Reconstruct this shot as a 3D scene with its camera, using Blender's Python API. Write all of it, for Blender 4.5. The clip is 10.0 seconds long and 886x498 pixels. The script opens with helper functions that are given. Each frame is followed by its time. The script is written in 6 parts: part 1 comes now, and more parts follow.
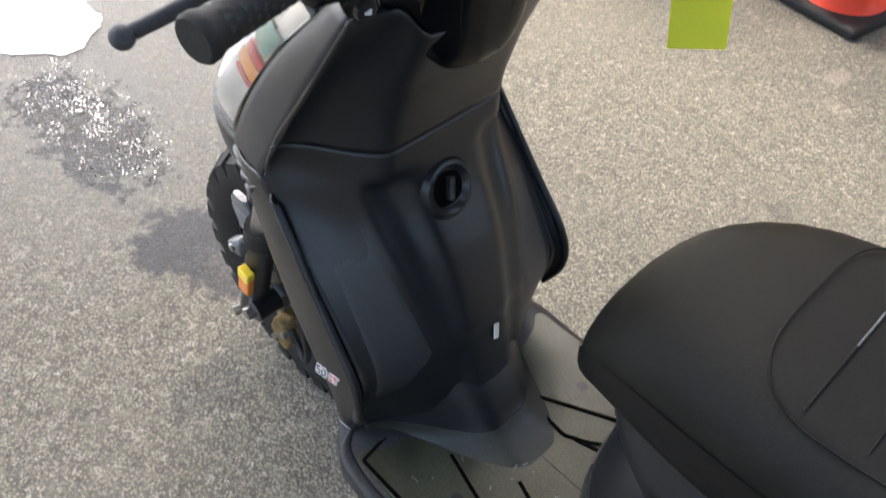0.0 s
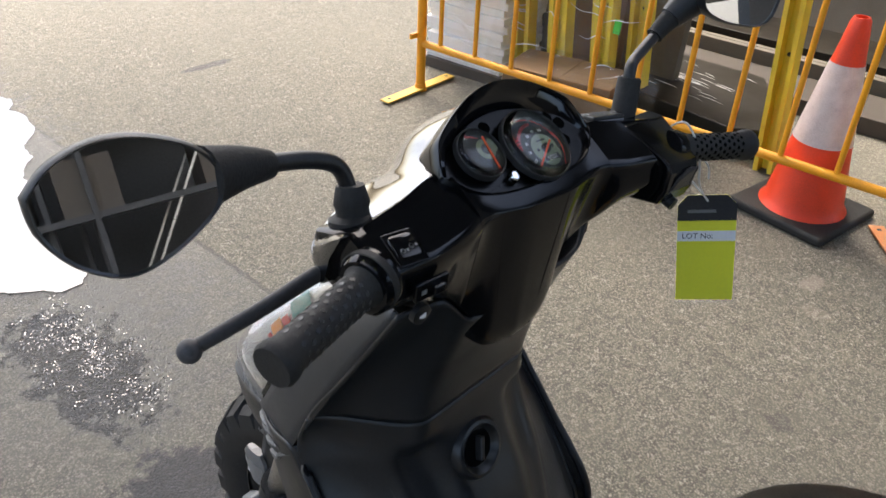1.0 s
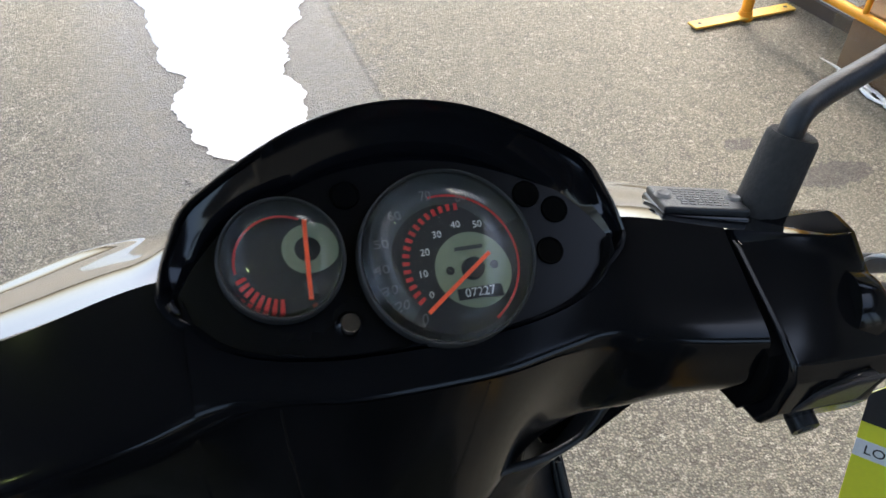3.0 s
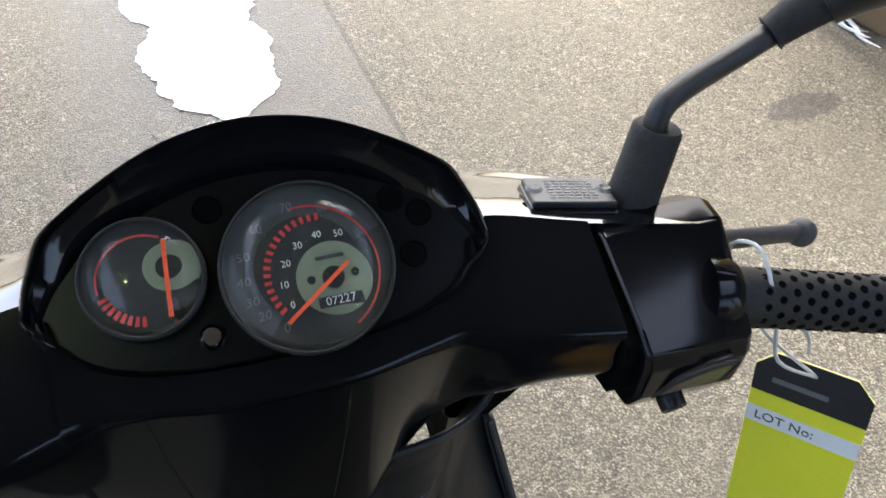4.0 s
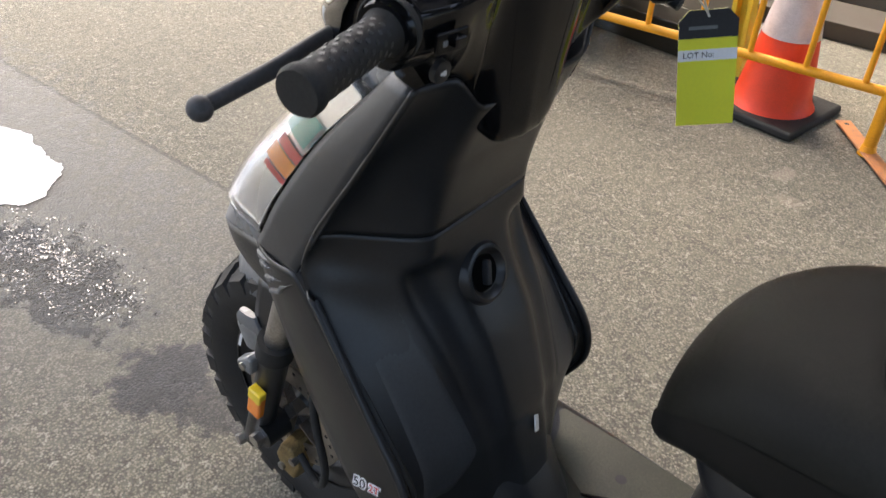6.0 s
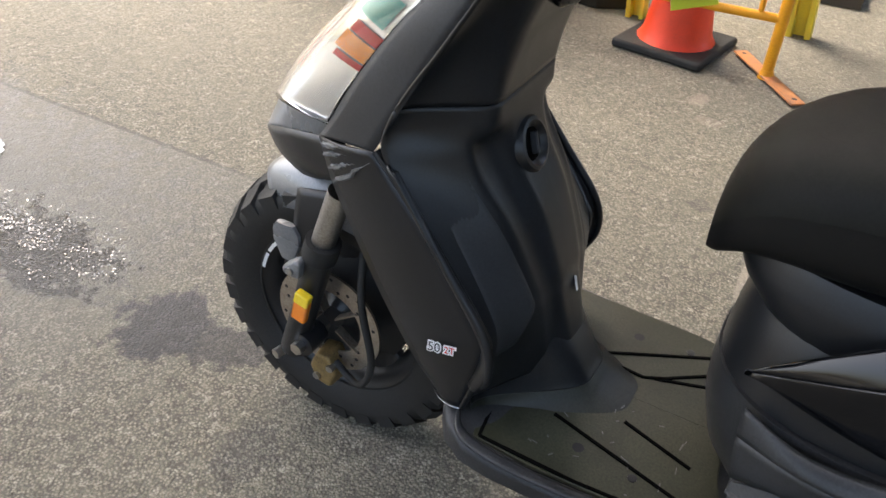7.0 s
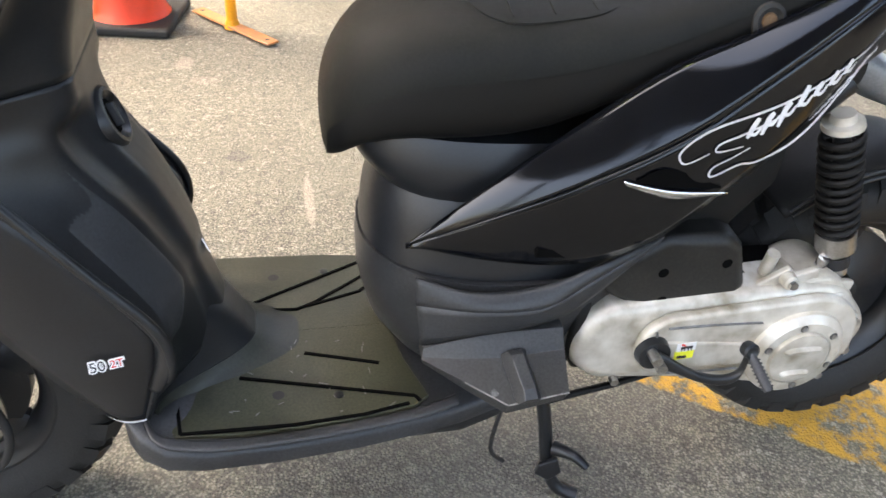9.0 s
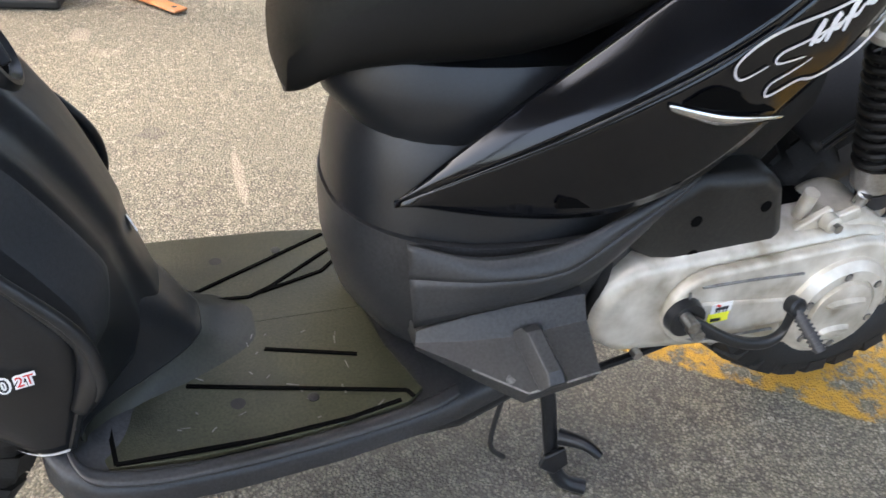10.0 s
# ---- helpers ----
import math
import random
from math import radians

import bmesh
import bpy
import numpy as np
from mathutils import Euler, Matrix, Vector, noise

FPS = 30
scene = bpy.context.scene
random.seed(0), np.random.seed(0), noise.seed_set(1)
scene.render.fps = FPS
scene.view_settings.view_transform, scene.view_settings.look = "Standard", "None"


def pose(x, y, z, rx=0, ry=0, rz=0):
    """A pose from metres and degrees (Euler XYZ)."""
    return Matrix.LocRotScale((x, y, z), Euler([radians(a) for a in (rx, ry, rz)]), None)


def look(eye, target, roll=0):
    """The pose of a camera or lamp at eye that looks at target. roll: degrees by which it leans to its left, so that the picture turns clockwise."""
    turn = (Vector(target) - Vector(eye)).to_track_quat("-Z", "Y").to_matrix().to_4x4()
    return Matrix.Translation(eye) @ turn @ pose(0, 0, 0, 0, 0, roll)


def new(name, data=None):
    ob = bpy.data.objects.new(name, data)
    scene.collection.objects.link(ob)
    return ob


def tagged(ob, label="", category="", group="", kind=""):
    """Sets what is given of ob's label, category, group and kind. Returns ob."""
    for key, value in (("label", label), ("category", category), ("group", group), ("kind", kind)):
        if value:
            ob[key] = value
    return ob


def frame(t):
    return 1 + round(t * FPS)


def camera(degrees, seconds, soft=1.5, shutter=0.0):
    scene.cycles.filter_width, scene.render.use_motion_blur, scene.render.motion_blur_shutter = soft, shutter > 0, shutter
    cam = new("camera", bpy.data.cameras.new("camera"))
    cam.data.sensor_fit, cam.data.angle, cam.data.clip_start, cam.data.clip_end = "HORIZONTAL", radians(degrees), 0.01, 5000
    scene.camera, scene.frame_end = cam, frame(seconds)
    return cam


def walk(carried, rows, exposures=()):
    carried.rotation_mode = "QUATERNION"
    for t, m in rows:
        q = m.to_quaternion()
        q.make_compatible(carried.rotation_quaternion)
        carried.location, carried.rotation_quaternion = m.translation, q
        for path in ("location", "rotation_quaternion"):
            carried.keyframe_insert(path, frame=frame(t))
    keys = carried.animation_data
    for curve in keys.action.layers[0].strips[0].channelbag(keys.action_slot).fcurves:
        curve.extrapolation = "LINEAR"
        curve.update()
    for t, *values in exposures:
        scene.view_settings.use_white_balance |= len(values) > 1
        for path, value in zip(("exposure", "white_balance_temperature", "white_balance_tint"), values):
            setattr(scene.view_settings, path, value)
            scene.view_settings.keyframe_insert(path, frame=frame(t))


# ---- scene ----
cam = camera(57.4, 10.0, shutter=0.2)
PATH = [
    (0, (-0.502, -0.215, 1.249), (0.502, 0.718, -0.208), 4.2),
    (0.5, (-0.556, -0.205, 1.291), (0.617, 0.863, 0.074), 2.7),
    (1, (-0.523, -0.144, 1.319), (0.732, 0.962, 0.223), 2.9),
    (1.5, (-0.396, -0.1, 1.285), (0.802, 1.101, 0.227), 3.2),
    (2, (-0.25, -0.094, 1.261), (0.703, 1.278, 0.161), 2.3),
    (2.2, (-0.202, -0.085, 1.251), (0.639, 1.332, 0.116), 1.8),
    (3.3, (-0.017, 0.031, 1.219), (0.47, 1.393, -0.162), 1.2),
    (3.5, (0.004, 0.034, 1.222), (0.481, 1.373, -0.185), 0.9),
    (4, (-0.005, 0.0, 1.253), (0.505, 1.289, -0.189), 0.0),
    (4.5, (-0.097, -0.097, 1.287), (0.509, 1.155, -0.15), 0.2),
    (5, (-0.284, -0.161, 1.296), (0.476, 1.076, -0.079), 0.8),
    (5.5, (-0.464, -0.134, 1.25), (0.623, 0.987, 0.0), 2.2),
    (6, (-0.596, -0.153, 1.184), (0.678, 0.833, -0.002), 2.9),
    (6.2, (-0.657, -0.169, 1.169), (0.642, 0.789, -0.011), 2.8),
    (7.3, (-0.873, -0.059, 1.108), (0.622, 0.518, -0.089), 3.7),
    (7.5, (-0.88, -0.071, 1.098), (0.666, 0.362, -0.094), 3.9),
    (8, (-0.871, -0.096, 1.094), (0.731, 0.049, -0.094), 4.4),
    (8.5, (-0.901, -0.003, 1.084), (0.712, -0.109, -0.094), 4.3),
    (9, (-0.893, 0.061, 1.072), (0.685, -0.327, -0.094), 4.6),
    (9.5, (-0.849, 0.046, 1.033), (0.69, -0.469, -0.135), 4.6),
    (10, (-0.739, 0.101, 0.934), (0.766, -0.481, -0.247), 5.3),
]
walk(cam, [(t, look(eye, target, roll)) for t, eye, target, roll in PATH], exposures=[(0, 3.05, 6500, 9), (0.5, 2.6, 6500, 9), (1, 2.33, 6500, 9), (2, 2.0, 6300, 8), (3.5, 2.85, 6300, 7), (4.5, 2.95, 6600, 9), (5.5, 2.65, 6600, 9), (6, 2.52, 6700, 10), (7.5, 3.0, 6900, 9), (8, 3.62, 7050, 9), (9, 3.6, 7100, 10), (10, 3.42, 6900, 10)])

# ---- world, sun, exposure ----
world = bpy.data.worlds.new("overcast")
scene.world = world
world.use_nodes = True
wn, wl = world.node_tree.nodes, world.node_tree.links
sky = wn.new("ShaderNodeTexSky")
sky.sky_type = "NISHITA"
sky.sun_disc = False
sky.sun_elevation = radians(60)
sky.sun_rotation = radians(25)
sky.dust_density = 6.0
sky.ozone_density = 0.6
wl.new(sky.outputs[0], wn["Background"].inputs[0])
wn["Background"].inputs[1].default_value = 0.14
sun = new("sun", bpy.data.lights.new("sun", "SUN"))
sun.data.energy, sun.data.angle, sun.data.color = 0.7, radians(25), (1.0, 0.95, 0.87)
sun.matrix_world = look((0, 0, 0), (-0.21, -0.45, -0.866))


# ---- materials ----
def ramp_mix(nt, fac, a, b):
    mix = nt.nodes.new("ShaderNodeMix")
    mix.data_type = "RGBA"
    nt.links.new(fac, mix.inputs[0])
    mix.inputs[6].default_value, mix.inputs[7].default_value = (*a, 1), (*b, 1)
    return mix.outputs[2]


def material(name, a, b=None, rough=0.5, rough2=None, metal=0.0, grain=300.0, patches=9.0, bump=0.0, bump_scale=400.0, coat=0.0, spec=0.5):
    """A surface of colour a with worn or dusty patches of colour b, grain, and fine relief."""
    m = bpy.data.materials.new(name)
    m.use_nodes = True
    nt = m.node_tree
    bs = nt.nodes["Principled BSDF"]
    co = nt.nodes.new("ShaderNodeTexCoord").outputs["Object"]

    def noise_tex(scale, detail):
        n = nt.nodes.new("ShaderNodeTexNoise")
        n.inputs["Scale"].default_value, n.inputs["Detail"].default_value = scale, detail
        nt.links.new(co, n.inputs["Vector"])
        return n.outputs["Fac"]

    big, fine = noise_tex(patches, 5), noise_tex(grain, 3)
    both = nt.nodes.new("ShaderNodeMath")
    both.operation = "MULTIPLY"
    nt.links.new(big, both.inputs[0]), nt.links.new(fine, both.inputs[1])
    spread = nt.nodes.new("ShaderNodeMapRange")
    spread.inputs[1].default_value, spread.inputs[2].default_value = 0.12, 0.42
    nt.links.new(both.outputs[0], spread.inputs[0])
    nt.links.new(ramp_mix(nt, spread.outputs[0], a, b or tuple(min(1, 1.35 * c + 0.004) for c in a)), bs.inputs["Base Color"])
    rr = nt.nodes.new("ShaderNodeMapRange")
    rr.inputs[1].default_value, rr.inputs[2].default_value = 0.3, 0.7
    rr.inputs[3].default_value, rr.inputs[4].default_value = rough, rough2 if rough2 is not None else min(1, rough * 1.3 + 0.03)
    nt.links.new(big, rr.inputs[0]), nt.links.new(rr.outputs[0], bs.inputs["Roughness"])
    bs.inputs["Metallic"].default_value = metal
    bs.inputs["Coat Weight"].default_value = coat
    bs.inputs["Coat Roughness"].default_value = 0.04
    bs.inputs["Specular IOR Level"].default_value = spec
    if bump:
        bp = nt.nodes.new("ShaderNodeBump")
        bp.inputs["Strength"].default_value, bp.inputs["Distance"].default_value = bump, 0.001
        nt.links.new(noise_tex(bump_scale, 2), bp.inputs["Height"])
        nt.links.new(bp.outputs[0], bs.inputs["Normal"])
    return m


GLOSS = material("gloss_black_paint", (0.0020, 0.0024, 0.0036), (0.0042, 0.0048, 0.0064), 0.07, 0.14, patches=14, spec=0.42)
BARBLACK = material("dusty_gloss_black", (0.0026, 0.0029, 0.0038), (0.0050, 0.0054, 0.0062), 0.09, 0.17, patches=12, spec=0.22)
COVER = material("polished_black_paint", (0.0020, 0.0024, 0.0036), (0.0042, 0.0048, 0.0064), 0.04, 0.09, patches=14, coat=0.9, spec=0.8)
SATIN = material("satin_black_plastic", (0.0074, 0.0083, 0.0098), (0.0145, 0.0160, 0.0185), 0.28, 0.42, bump=0.2, bump_scale=900, spec=0.46)
GREY = material("dark_grey_plastic", (0.0145, 0.0153, 0.0166), (0.038, 0.0393, 0.0415), 0.31, 0.46, bump=0.25, bump_scale=900, spec=0.45)
NOSE = material("graphite_paint", (0.17, 0.176, 0.184), (0.25, 0.256, 0.265), 0.24, 0.36, metal=0.35)
RUBBER = material("black_rubber", (0.0075, 0.0076, 0.0078), (0.018, 0.0176, 0.0168), 0.62, 0.8, bump=0.4, bump_scale=500)
AIRBOX = material("dusty_black_plastic", (0.0048, 0.0050, 0.0052), (0.020, 0.019, 0.016), 0.38, 0.55, bump=0.2, bump_scale=700, patches=14, spec=0.4)
# darker than the satin black, for inner parts and small fittings
DEEP = material("deep_black_plastic", (0.0030, 0.0031, 0.0033), (0.0075, 0.0073, 0.0068), 0.50, 0.68, bump=0.3, bump_scale=500, spec=0.25)
# pad plastic; some bluish sky light is put into this grey
PAD = material("lightened_textured_grey", (0.0200, 0.0218, 0.0245), (0.0340, 0.0370, 0.0410), 0.33, 0.46, bump=0.35, bump_scale=1100, spec=0.5)
SKIRT = material("smooth_seat_vinyl", (0.0022, 0.0023, 0.0024), (0.0048, 0.0050, 0.0050), 0.44, 0.55, bump=0.2, bump_scale=900, spec=0.3)
# greenish reflection in the headlamp lens, put into a coloured patch
TEAL = material("teal_lens_reflection", (0.10, 0.30, 0.27), (0.16, 0.36, 0.32), 0.1, 0.2, metal=0.3)
TYRE = material("tyre_rubber", (0.0050, 0.0050, 0.0051), (0.0155, 0.0148, 0.0135), 0.58, 0.8, bump=0.4, bump_scale=300)
VINYL = material("seat_vinyl", (0.0040, 0.0041, 0.0033), (0.0100, 0.0103, 0.0078), 0.46, 0.58, bump=0.5, bump_scale=1400, spec=0.22)
MATS = material("rubber_mat", (0.020, 0.0215, 0.011), (0.052, 0.054, 0.031), 0.38, 0.56, bump=0.4, bump_scale=500, patches=16)
FLARE = material("dark_olive_plastic", (0.0120, 0.0132, 0.0105), (0.0270, 0.0290, 0.0210), 0.36, 0.50, bump=0.3, bump_scale=700, patches=14)
ALLOY = material("cast_aluminium", (0.66, 0.63, 0.56), (0.27, 0.235, 0.17), 0.30, 0.42, metal=0.25, bump=0.06, bump_scale=500, patches=11, grain=30)
STEEL = material("bare_steel", (0.55, 0.55, 0.55), (0.35, 0.33, 0.30), 0.25, 0.4, metal=1.0)
DISC = material("brake_disc_steel", (0.50, 0.46, 0.40), (0.30, 0.25, 0.2), 0.3, 0.45, metal=0.9, patches=30)
GOLD = material("caliper_bronze", (0.36, 0.25, 0.10), (0.17, 0.12, 0.06), 0.4, 0.55, metal=0.6, patches=40)
COPPER = material("dull_copper", (0.20, 0.115, 0.055), (0.10, 0.06, 0.035), 0.45, 0.6, metal=0.5, patches=40)
CHROME = material("chrome", (0.8, 0.8, 0.8), (0.7, 0.7, 0.7), 0.05, 0.1, metal=1.0)
REFLECTOR = material("lamp_reflector", (0.82, 0.83, 0.84), (0.7, 0.72, 0.74), 0.12, 0.22, metal=0.7, patches=25)
ORANGE = material("orange_lens", (0.85, 0.22, 0.02), (0.9, 0.30, 0.03), 0.15, 0.25, coat=0.6)
YELLOW_LENS = material("yellow_lens", (0.9, 0.62, 0.03), (0.95, 0.7, 0.05), 0.15, 0.25, coat=0.6)
SILVER_PRINT = material("silver_decal", (0.74, 0.74, 0.75), (0.52, 0.52, 0.53), 0.35, 0.5, metal=0.3)
SCUFF = material("light_scuff", (0.20, 0.20, 0.195), (0.05, 0.05, 0.05), 0.5, 0.6, patches=60)
SLASH = material("grey_slash_decal", (0.15, 0.155, 0.16), (0.09, 0.093, 0.096), 0.38, 0.5, metal=0.2, patches=40)
RED_PRINT = material("red_print", (0.55, 0.03, 0.03), (0.6, 0.05, 0.04), 0.4)
WHITE_PRINT = material("white_print", (0.75, 0.75, 0.74), (0.65, 0.65, 0.64), 0.45)
DIAL_DARK = material("dial_face_dark", (0.016, 0.017, 0.018), (0.022, 0.023, 0.024), 0.5)
DIAL_GREY = material("dial_face_grey", (0.045, 0.050, 0.052), (0.055, 0.060, 0.062), 0.5)
NUMERAL = material("dial_numeral_grey", (0.13, 0.134, 0.134), (0.16, 0.164, 0.164), 0.5)
DIAL_PALE = material("dial_centre_pale", (0.20, 0.235, 0.16), (0.23, 0.265, 0.185), 0.55)
NEEDLE = material("needle_red", (0.95, 0.10, 0.03), (1.0, 0.13, 0.04), 0.4)
TAG_WHITE = material("tag_card_white", (0.86, 0.86, 0.85), (0.80, 0.80, 0.79), 0.6, patches=30)
TAG_YELLOW = material("tag_card_yellow", (0.84, 0.82, 0.04), (0.78, 0.77, 0.05), 0.5)
INK = material("ink_black", (0.012, 0.012, 0.014), None, 0.5)
PIANO = material("dark_dash_plastic", (0.0022, 0.0024, 0.003), (0.0032, 0.0034, 0.004), 0.22, 0.3, spec=0.22)
GROOVE = material("deep_groove", (0.002, 0.002, 0.002), (0.003, 0.003, 0.003), 0.9, spec=0.05)
STRING = material("white_string", (0.7, 0.7, 0.68), (0.55, 0.55, 0.52), 0.8)
BARRIER = material("barrier_yellow_paint", (0.88, 0.38, 0.008), (0.66, 0.26, 0.012), 0.38, 0.5, bump=0.2, bump_scale=150, patches=12)
FOOT_YELLOW = material("barrier_foot_yellow", (0.72, 0.50, 0.06), (0.45, 0.22, 0.06), 0.5, 0.65, patches=25)
RUST = material("rusty_orange_steel", (0.55, 0.20, 0.05), (0.30, 0.16, 0.10), 0.6, 0.75, patches=30)
CONE = material("cone_orange_plastic", (0.85, 0.055, 0.012), (0.62, 0.05, 0.015), 0.42, 0.55, patches=10)
SLEEVE = material("cone_reflective_sleeve", (0.72, 0.62, 0.58), (0.55, 0.45, 0.42), 0.4, 0.5, patches=30, bump=0.3, bump_scale=500)
CARD = material("corrugated_cardboard", (0.27, 0.175, 0.10), (0.19, 0.12, 0.07), 0.8, patches=6)
# white of the paper sheets, also used for highlights drawn on plastic film
PAPER_AND_GLINT = material("white_sheets_and_glints", (0.88, 0.88, 0.87), (0.76, 0.76, 0.74), 0.55, patches=8)
YELLOW_WOOD = material("yellow_painted_timber", (0.80, 0.62, 0.03), (0.60, 0.44, 0.05), 0.5, 0.65, patches=10)
BOARD = material("grey_board", (0.15, 0.128, 0.095), (0.10, 0.085, 0.066), 0.6, patches=5)
DARKBOARD = material("dark_brown_board", (0.055, 0.045, 0.036), (0.085, 0.07, 0.055), 0.5, patches=6)
DARKFILM = material("dark_shiny_film", (0.014, 0.0115, 0.0075), (0.026, 0.021, 0.014), 0.34, 0.50, bump=0.25, bump_scale=22, patches=7, spec=0.3)
GREEN_PRINT = material("green_label", (0.06, 0.55, 0.05), (0.08, 0.60, 0.07), 0.5)
STEEL_PAINT = material("dark_painted_steel", (0.03, 0.032, 0.036), (0.06, 0.06, 0.065), 0.45)
CONCRETE = material("painted_blockwork", (0.30, 0.30, 0.29), (0.22, 0.22, 0.21), 0.85, patches=2, grain=60)
DARKWALL = material("dark_cladding", (0.035, 0.037, 0.040), (0.055, 0.057, 0.060), 0.6, patches=2, grain=40)
ROOFING = material("roof_sheeting", (0.055, 0.057, 0.06), (0.04, 0.04, 0.043), 0.6, patches=1.5, grain=30)


def clear(name, colour=(1, 1, 1), rough=0.02, ior=1.45):
    m = bpy.data.materials.new(name)
    m.use_nodes = True
    bs = m.node_tree.nodes["Principled BSDF"]
    bs.inputs["Base Color"].default_value = (*colour, 1)
    bs.inputs["Roughness"].default_value = rough
    bs.inputs["Transmission Weight"].default_value = 1.0
    bs.inputs["IOR"].default_value = ior
    return m


LENS = clear("clear_lens")
DIALGLASS = clear("dial_glass", (0.96, 0.97, 0.97), 0.03, 1.3)


def thin_film(name, share, rough, bump):
    """Thin clear plastic film: light passes straight through, a small share is mirrored by its wrinkles."""
    m = bpy.data.materials.new(name)
    m.use_nodes = True
    nt = m.node_tree
    nt.nodes.remove(nt.nodes["Principled BSDF"])
    out = nt.nodes["Material Output"]
    through_it, gloss, mix = nt.nodes.new("ShaderNodeBsdfTransparent"), nt.nodes.new("ShaderNodeBsdfGlossy"), nt.nodes.new("ShaderNodeMixShader")
    through_it.inputs[0].default_value = (0.97, 0.965, 0.94, 1)
    gloss.inputs["Roughness"].default_value = rough
    mix.inputs[0].default_value = share
    co, wr, bp = nt.nodes.new("ShaderNodeTexCoord"), nt.nodes.new("ShaderNodeTexNoise"), nt.nodes.new("ShaderNodeBump")
    wr.inputs["Scale"].default_value, wr.inputs["Detail"].default_value = 14.0, 5.0
    bp.inputs["Strength"].default_value, bp.inputs["Distance"].default_value = bump, 0.03
    nt.links.new(co.outputs["Object"], wr.inputs["Vector"])
    nt.links.new(wr.outputs["Fac"], bp.inputs["Height"])
    nt.links.new(bp.outputs[0], gloss.inputs["Normal"])
    nt.links.new(through_it.outputs[0], mix.inputs[1])
    nt.links.new(gloss.outputs[0], mix.inputs[2])
    nt.links.new(mix.outputs[0], out.inputs["Surface"])
    return m


WRAP = thin_film("stretch_wrap", 0.045, 0.09, 1.0)
MIRROR = bpy.data.materials.new("mirror_glass")
MIRROR.use_nodes = True
MIRROR.node_tree.nodes["Principled BSDF"].inputs["Base Color"].default_value = (0.72, 0.74, 0.76, 1)
MIRROR.node_tree.nodes["Principled BSDF"].inputs["Metallic"].default_value = 1.0
MIRROR.node_tree.nodes["Principled BSDF"].inputs["Roughness"].default_value = 0.015


# ---- shape helpers ----
def part(name, bm, mat, parent=None, label="", angle=38, solid=0.0, bevel=0.0):
    """Links a bmesh as one mesh object under a thing or under a part."""
    bmesh.ops.recalc_face_normals(bm, faces=bm.faces[:])
    me = bpy.data.meshes.new(name)
    bm.to_mesh(me)
    bm.free()
    me.polygons.foreach_set("use_smooth", [True] * len(me.polygons))
    me.set_sharp_from_angle(angle=radians(angle))
    me.materials.append(mat)
    ob = new(name, me)
    if parent:
        ob.parent = parent
    if label:
        tagged(ob, label)
    if solid:
        md = ob.modifiers.new("thickness", "SOLIDIFY")
        md.thickness, md.offset = solid, -1
    if bevel:
        md = ob.modifiers.new("rounded", "BEVEL")
        md.width, md.segments, md.limit_method, md.angle_limit = bevel, 2, "ANGLE", radians(35)
        md.harden_normals = True
    return ob


def empty(name, label="", category="", group="", kind="", at=(0, 0, 0)):
    ob = tagged(new(name), label, category, group, kind)
    ob.location = at
    ob.empty_display_size = 0.1
    return ob


def spline(ctrl, n):
    """n + 1 points on a smooth curve through the control points."""
    c = [Vector(p) for p in ctrl]
    if len(c) == 2:
        return [c[0].lerp(c[1], i / n) for i in range(n + 1)]
    out = []
    for i in range(n + 1):
        u = i / n * (len(c) - 1)
        k = min(int(u), len(c) - 2)
        f = u - k
        p0, p1, p2, p3 = c[max(k - 1, 0)], c[k], c[k + 1], c[min(k + 2, len(c) - 1)]
        out.append(0.5 * (2 * p1 + (p2 - p0) * f + (2 * p0 - 5 * p1 + 4 * p2 - p3) * f * f + (3 * p1 - p0 - 3 * p2 + p3) * f ** 3))
    return out


def interp(z, table):
    """Linear between (z, value) pairs."""
    zs, vs = zip(*sorted(table))
    return float(np.interp(z, zs, vs))


def curve_at(z, table):
    """Smooth between (z, value) pairs."""
    t = sorted(table)
    if z <= t[0][0]:
        return t[0][1]
    if z >= t[-1][0]:
        return t[-1][1]
    k = max(i for i in range(len(t) - 1) if t[i][0] <= z)
    slope = lambda i: (t[min(i + 1, len(t) - 1)][1] - t[max(i - 1, 0)][1]) / (t[min(i + 1, len(t) - 1)][0] - t[max(i - 1, 0)][0])
    h = t[k + 1][0] - t[k][0]
    f = (z - t[k][0]) / h
    return (2 * f ** 3 - 3 * f ** 2 + 1) * t[k][1] + (f ** 3 - 2 * f ** 2 + f) * h * slope(k) + (3 * f ** 2 - 2 * f ** 3) * t[k + 1][1] + (f ** 3 - f ** 2) * h * slope(k + 1)


def loft(rings, closed=True, caps=True, bm=None):
    bm = bm or bmesh.new()
    vs = [[bm.verts.new(p) for p in ring] for ring in rings]
    n = len(vs[0])
    for a, b in zip(vs, vs[1:]):
        for i in range(n if closed else n - 1):
            j = (i + 1) % n
            bm.faces.new((a[i], a[j], b[j], b[i]))
    if caps and closed:
        bm.faces.new(vs[0][::-1]), bm.faces.new(vs[-1])
    return bm


def oval(c, ax, ay, n=24, power=2.0):
    """A rounded ring about c with half-axes ax and ay; a higher power is squarer."""
    c, ax, ay = Vector(c), Vector(ax), Vector(ay)
    out = []
    for i in range(n):
        a = 2 * math.pi * i / n
        ca, sa = math.cos(a), math.sin(a)
        out.append(c + ax * math.copysign(abs(ca) ** (2 / power), ca) + ay * math.copysign(abs(sa) ** (2 / power), sa))
    return out


